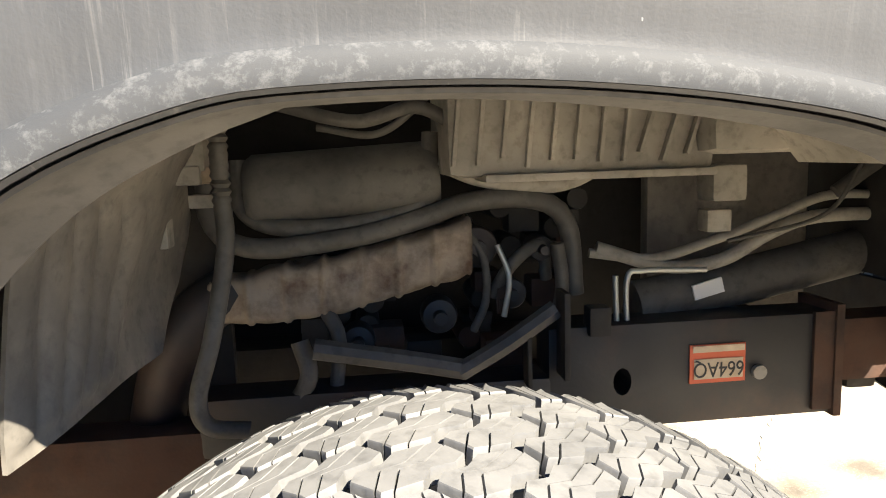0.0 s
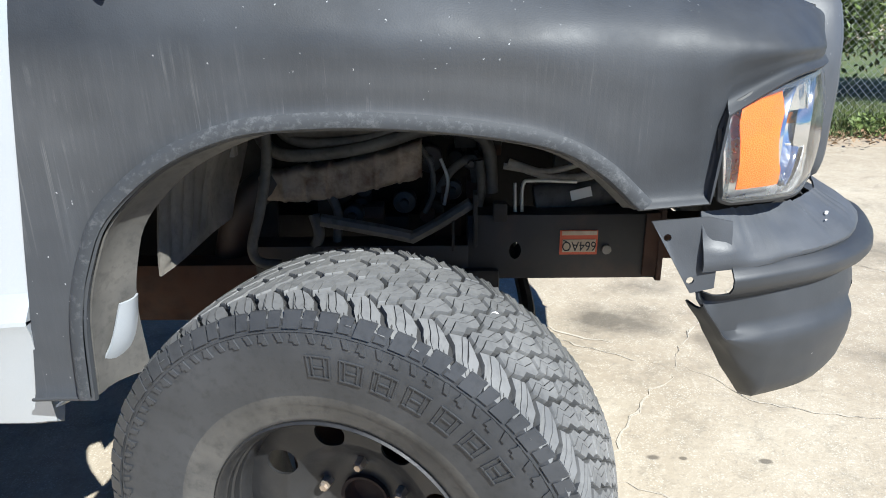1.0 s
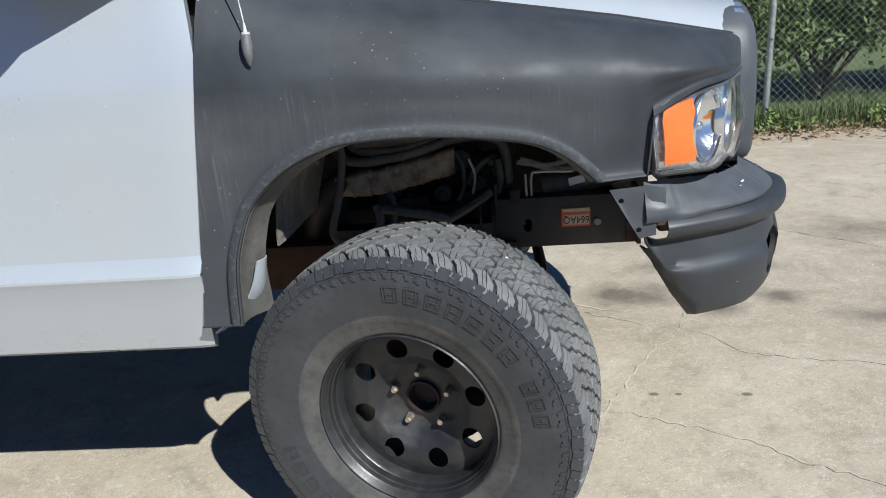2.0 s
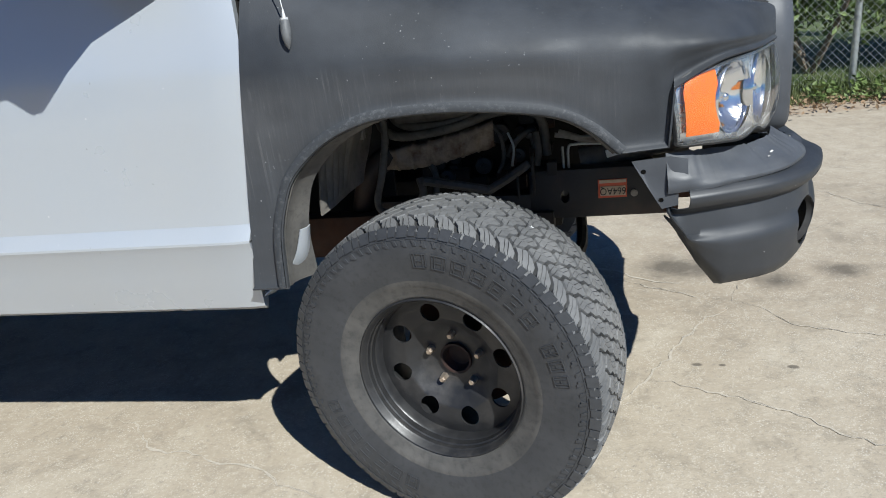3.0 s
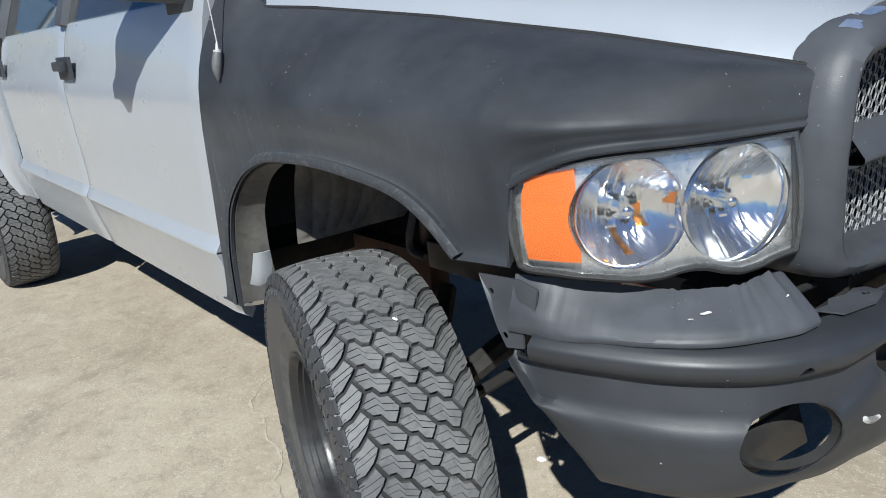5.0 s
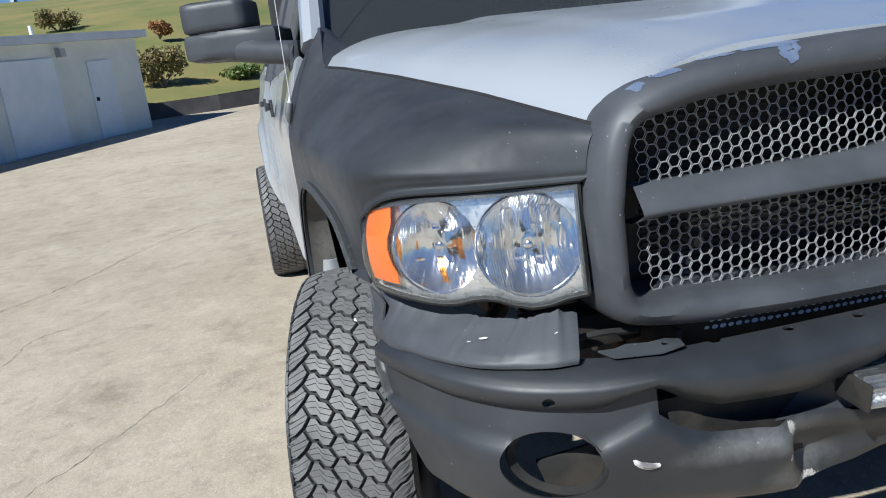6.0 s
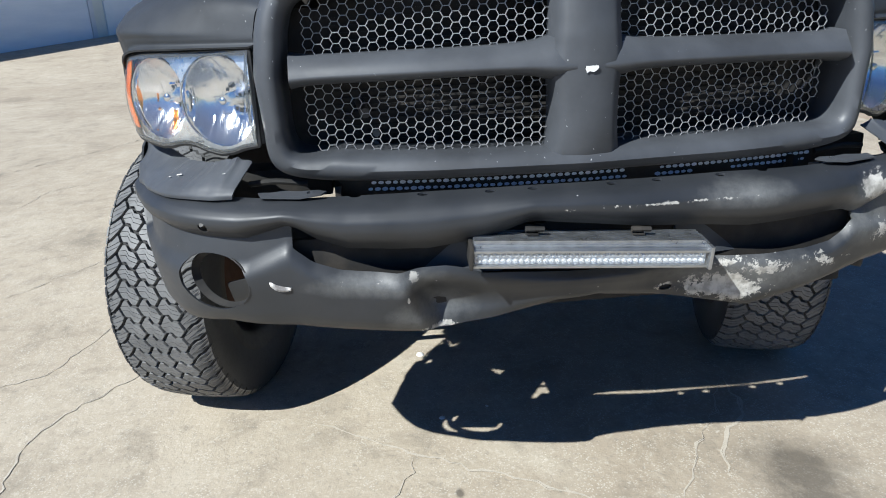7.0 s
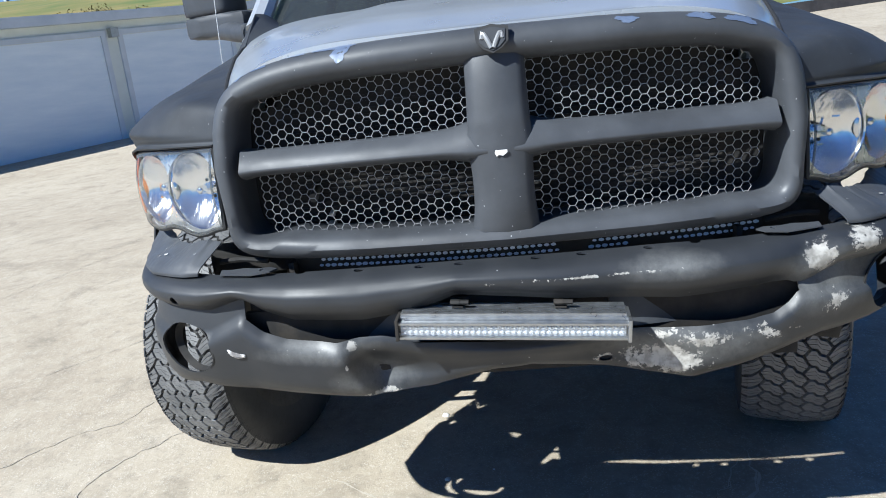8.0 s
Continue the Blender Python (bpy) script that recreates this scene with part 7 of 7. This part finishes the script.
def build_far():
    bm = bmesh.new()
    for k in range(24):
        y0, y1 = -14 + 3.0 * k, -14 + 3.0 * (k + 1)
        vs = []
        for y in (y0, y1):
            x = kerb_x(y)
            g = ground_z(max(-40, x))
            for dx in (0.0, -0.35):
                for z in (-0.5, 0.52):
                    vs.append(bm.verts.new((x + dx, y, g + z)))
        for q in ((0, 1, 3, 2), (4, 6, 7, 5), (0, 4, 5, 1), (2, 3, 7, 6), (1, 5, 7, 3)):
            bm.faces.new([vs[i] for i in q])
    tagged(part("low_wall", bm, "kerb", None, smooth=0), "long dark low retaining wall at the yard's edge", "wall", kind="structure")
    bm = bmesh.new()

    def hill(u, v):
        y = -70 + 150 * v
        x = kerb_x(max(-14, min(58, y))) - 0.2 - 75 * u ** 1.6
        return Vector((x, y, ground_z(max(-40, kerb_x(max(-14, min(58, y))))) + 0.5 + 0.30 * 75 * u ** 1.6 * (1 - 0.35 * u) + 0.5 * noise.noise(Vector((x * 0.07, y * 0.07, 0)))))

    sheet(bm, hill, 40, 60)
    tagged(part("hillside", bm, "grass"), "dry grassy hillside behind the yard", "hill", kind="structure")

    def on_hill(x, y):
        d = max(0.0, kerb_x(y) - 0.2 - x)
        u = (d / 75) ** (1 / 1.6)
        return ground_z(max(-40, kerb_x(y))) + 0.5 + 0.30 * d * (1 - 0.35 * u)

    for i, (x, y, w, h, mat) in enumerate([(-25.6, -3.84, 1.9, 1.55, "leaf_dry"), (-42.1, -10.25, 2.0, 1.4, "leaf_dry"), (-35.25, -4.56, 1.15, 0.85, "leaf_rust"), (-26.6, -1.1, 1.7, 0.7, "leaf"), (-38, -22, 3, 1.8, "leaf_dry"), (-34, -16, 3.0, 1.4, "leaf"), (-40, 8, 3, 1.6, "leaf_dry"), (-30.5, -12.6, 3.4, 1.9, "leaf"), (-31.5, -14.9, 3.6, 2.1, "leaf_dry"), (-31.0, -17.2, 3.6, 2.2, "leaf"), (-32.0, -19.6, 3.8, 2.2, "leaf_dry"), (-31.0, -21.8, 3.6, 2.0, "leaf")]):
        build_bush("hill_bush", (x, y, on_hill(x, y) - 0.1), w, h, mat, 2600, 0.17, 20 + i, "rounded scrubby bush on the hillside")
    bm = bmesh.new()
    block(bm, (-104, -20, 17.0), (6, 120, 10.0))
    b = part("far_building", bm, "bluewall", None, "", 0)
    tagged(b, "long blue clad building on the hilltop", "building")
    for k in range(20):
        bm = bmesh.new()
        block(bm, (-100.9, -75 + 6 * k, 17.0), (0.3, 0.4, 10.0))
        part("cladding_post", bm, "eave", b, "", 0)


def build_bush(name, where, w, h, mat, n, size, seed, label, group="hillside bushes"):
    """A shrub: short stems and a ragged cloud of small leaf clumps."""
    rng = random.Random(seed)
    ob = empty(name, label, "bush", where, group)
    bm = bmesh.new()
    for k in range(5):
        a = rng.uniform(0, 6.28)
        tube(bm, [(0, 0, 0), (0.2 * w * math.cos(a), 0.2 * w * math.sin(a), 0.35 * h), (0.34 * w * math.cos(a), 0.34 * w * math.sin(a), 0.75 * h)], lambda t: 0.04 * (1 - 0.8 * t), 8, 5)
    part("stem", bm, "bark", ob)
    bm = bmesh.new()
    lobes = [(rng.uniform(-0.3, 0.3) * w, rng.uniform(-0.3, 0.3) * w, rng.uniform(0.3, 0.75) * h, rng.uniform(0.18, 0.32)) for _ in range(9)]
    for k in range(n):
        lx, ly, lz, lr = lobes[rng.randrange(9)]
        d = Vector((rng.gauss(0, 1), rng.gauss(0, 1), rng.gauss(0, 0.8)))
        d = d.normalized() * rng.uniform(0.2, 1.05) * lr
        p = Vector((lx + d.x * w, ly + d.y * w, max(0.04, lz + d.z * h)))
        e = Euler((rng.uniform(-1.2, 1.2), rng.uniform(-1.2, 1.2), rng.uniform(0, 6.28))).to_matrix()
        s = size * rng.uniform(0.6, 1.3)
        vs = [bm.verts.new(p + e @ Vector(q) * s) for q in ((-0.5, 0, 0), (0, -0.22, 0.06), (0.5, 0, 0), (0, 0.22, 0.06))]
        bm.faces.new(vs)
    part("crown", bm, mat, ob, "", 0)
    return ob


build_far()


# ------------------------------------------------------------ fence side
FENCE_Y, EDGE_Y = 4.75, 4.0


def build_fence():
    bm = bmesh.new()
    sheet(bm, lambda u, v: Vector((-12 + 40 * u, EDGE_Y + 0.12 * noise.noise(Vector((u * 40, 0, 0))) * (1 - v) + 14 * v, 0.006 + 0.02 * min(1, v * 10) + 0.02 * noise.noise(Vector((u * 60, v * 30, 1))) * min(1, v * 20))), 120, 20)
    tagged(part("verge", bm, "verge"), "weedy grass verge along the fence", "grass", kind="structure")
    bm = bmesh.new()
    sheet(bm, lambda u, v: Vector((-12 + 40 * u, EDGE_Y - 0.10 + 0.16 * noise.noise(Vector((u * 60, 3, 0))) + (0.55 + 0.2 * noise.noise(Vector((u * 50, 7, 0)))) * v, 0.004 + 0.03 * math.sin(math.pi * v))), 160, 4)
    tagged(part("soil_edge", bm, "soil"), "strip of dry soil and litter at the concrete's edge", "soil", kind="structure")
    f = empty("chain_link_fence", "galvanised chain-link fence with round posts", "fence")
    for x in (-6.06, -3.06, -0.06, 2.97, 5.97, 8.97):
        bm = bmesh.new()
        tube(bm, [(x, FENCE_Y, 0), (x, FENCE_Y, 2.1)], 0.03, 4, 10)
        part("post", bm, "galv", f)
    bm = bmesh.new()
    tube(bm, [(-8, FENCE_Y, 2.05), (10, FENCE_Y, 2.05)], 0.021, 4, 8)
    part("top_rail", bm, "galv", f)
    # woven wire, as crossing zigzag strands
    bm = bmesh.new()
    d = 0.072
    x0, x1, zt = 1.0, 7.0, 2.05
    r = 0.0016

    def strand(a, b):
        n = (b - a).normalized()
        s1 = n.cross(Vector((0, 1, 0))) * r
        s2 = Vector((0, r, 0))
        q = [[bm.verts.new(p + o) for o in (s1, s2, -s1, -s2)] for p in (a, b)]
        for k in range(4):
            bm.faces.new((q[0][k], q[0][(k + 1) % 4], q[1][(k + 1) % 4], q[1][k]))

    k = x0 - zt
    while k < x1 + zt:
        for sg in (1, -1):
            a = Vector((k, FENCE_Y - 0.035 - 0.002 * sg, 0.03))
            b = Vector((k + sg * zt, FENCE_Y - 0.035 - 0.002 * sg, zt + 0.03))
            strand(a, b)
        k += d
    part("wire_mesh", bm, "galv", f, "diamond woven wire", 0)
    tagged(f.children[-1], kind="stuff")
    # dead leaves and low plants on the edge
    for name, mat, cnt, y_mid, spread, size, high, lab in (("leaf_litter", "litter", 3200, EDGE_Y + 0.18, 0.20, 0.05, 0.05, "dry brown leaf litter along the concrete's edge"), ("low_plants", "leaf", 2600, EDGE_Y + 0.35, 0.16, 0.07, 0.16, "low leafy plants creeping over the edge")):
        bm = bmesh.new()
        rng = random.Random(cnt)
        for k in range(cnt):
            x = rng.uniform(0.5, 8.0)
            if name == "low_plants" and noise.noise(Vector((x * 1.6, 0, 5))) < -0.05:
                continue
            p = Vector((x, rng.gauss(y_mid, spread), 0.03 + rng.uniform(0, high)))
            e = Euler((rng.uniform(-0.9, 0.9), rng.uniform(-0.9, 0.9), rng.uniform(0, 6.28))).to_matrix()
            sz = size * rng.uniform(0.5, 1.3)
            bm.faces.new([bm.verts.new(p + e @ Vector(q) * sz) for q in ((-0.5, 0, 0), (0, -0.25, 0.05), (0.5, 0, 0), (0, 0.25, 0.05))])
        tagged(part(name, bm, mat, None, smooth=0), lab, "plants" if name == "low_plants" else "litter", kind="stuff")
    # weeds at the foot and shrubs behind
    bm = bmesh.new()
    rng = random.Random(8)
    for k in range(9000):
        x, y = rng.uniform(0.8, 7.5), EDGE_Y + 0.12 + abs(rng.gauss(0, 0.55))
        h = rng.uniform(0.05, 0.22) * (1.3 if y > 4.5 else 0.7)
        a = rng.uniform(0, 6.28)
        dx, dy = 0.006 * math.cos(a), 0.006 * math.sin(a)
        lx, ly = rng.gauss(0, 0.04), rng.gauss(0, 0.04)
        vs = [bm.verts.new(c) for c in ((x - dx, y - dy, 0), (x + dx, y + dy, 0), (x + lx, y + ly, h))]
        bm.faces.new(vs)
    tagged(part("weeds", bm, "verge", None, smooth=0), "uncut weeds and grass blades along the fence", "grass", kind="stuff")
    for i, (x, y, w, h) in enumerate([(1.6, 6.4, 2.2, 2.0), (3.0, 6.0, 2.4, 2.4), (4.3, 6.5, 2.6, 2.6), (5.9, 6.3, 2.6, 2.5), (7.6, 6.6, 2.6, 2.6), (0.2, 6.8, 2.4, 2.2), (2.3, 7.6, 2.8, 3.2), (5.0, 8.0, 3.2, 3.6)]):
        build_bush("fence_shrub", (x, y, 0), w, h, "leaf" if i % 3 else "leaf_dry", 9000, 0.10, 60 + i, "dense leafy green shrub behind the fence", "fence shrubs")


build_fence()


# ------------------------------------------------------------ small loose things
def pebble(name, where, r, seed, mat, label, group=""):
    rng = random.Random(seed)
    bm = bmesh.new()
    bmesh.ops.create_icosphere(bm, subdivisions=2, radius=r)
    for v in bm.verts:
        v.co *= 1 + 0.28 * noise.noise(v.co * (1.4 / r) + Vector((seed, 0, 0)))
        v.co.z *= 0.65
    ob = part(name, bm, mat, None, "", 60)
    ob.location = where
    ob.rotation_euler = (0, 0, rng.uniform(0, 6.28))
    return tagged(ob, label, "stone", group)


pebble("tyre_pebble", (0.211, -0.905, 0.757), 0.008, 4, "white", "small pale pebble wedged in the tyre tread")
rng = random.Random(21)
for k in range(34):
    x, y = rng.uniform(-0.5, 2.0), rng.uniform(-1.2, 1.6)
    r = rng.uniform(0.003, 0.009)
    pebble("pebble", (x, y, 0.3 * r), r, 40 + k, "white" if k % 3 == 0 else "soil", "small loose stone on the concrete", "loose stones")
for x, y, r in ((-0.03, -0.27, 0.016), (0.33, -0.10, 0.010), (0.37, -0.24, 0.012), (0.30, -0.26, 0.008)):
    pebble("pebble", (x, y, 0.3 * r), r, int(900 * (x + 2)), "white", "pale chip of concrete on the ground", "loose stones")
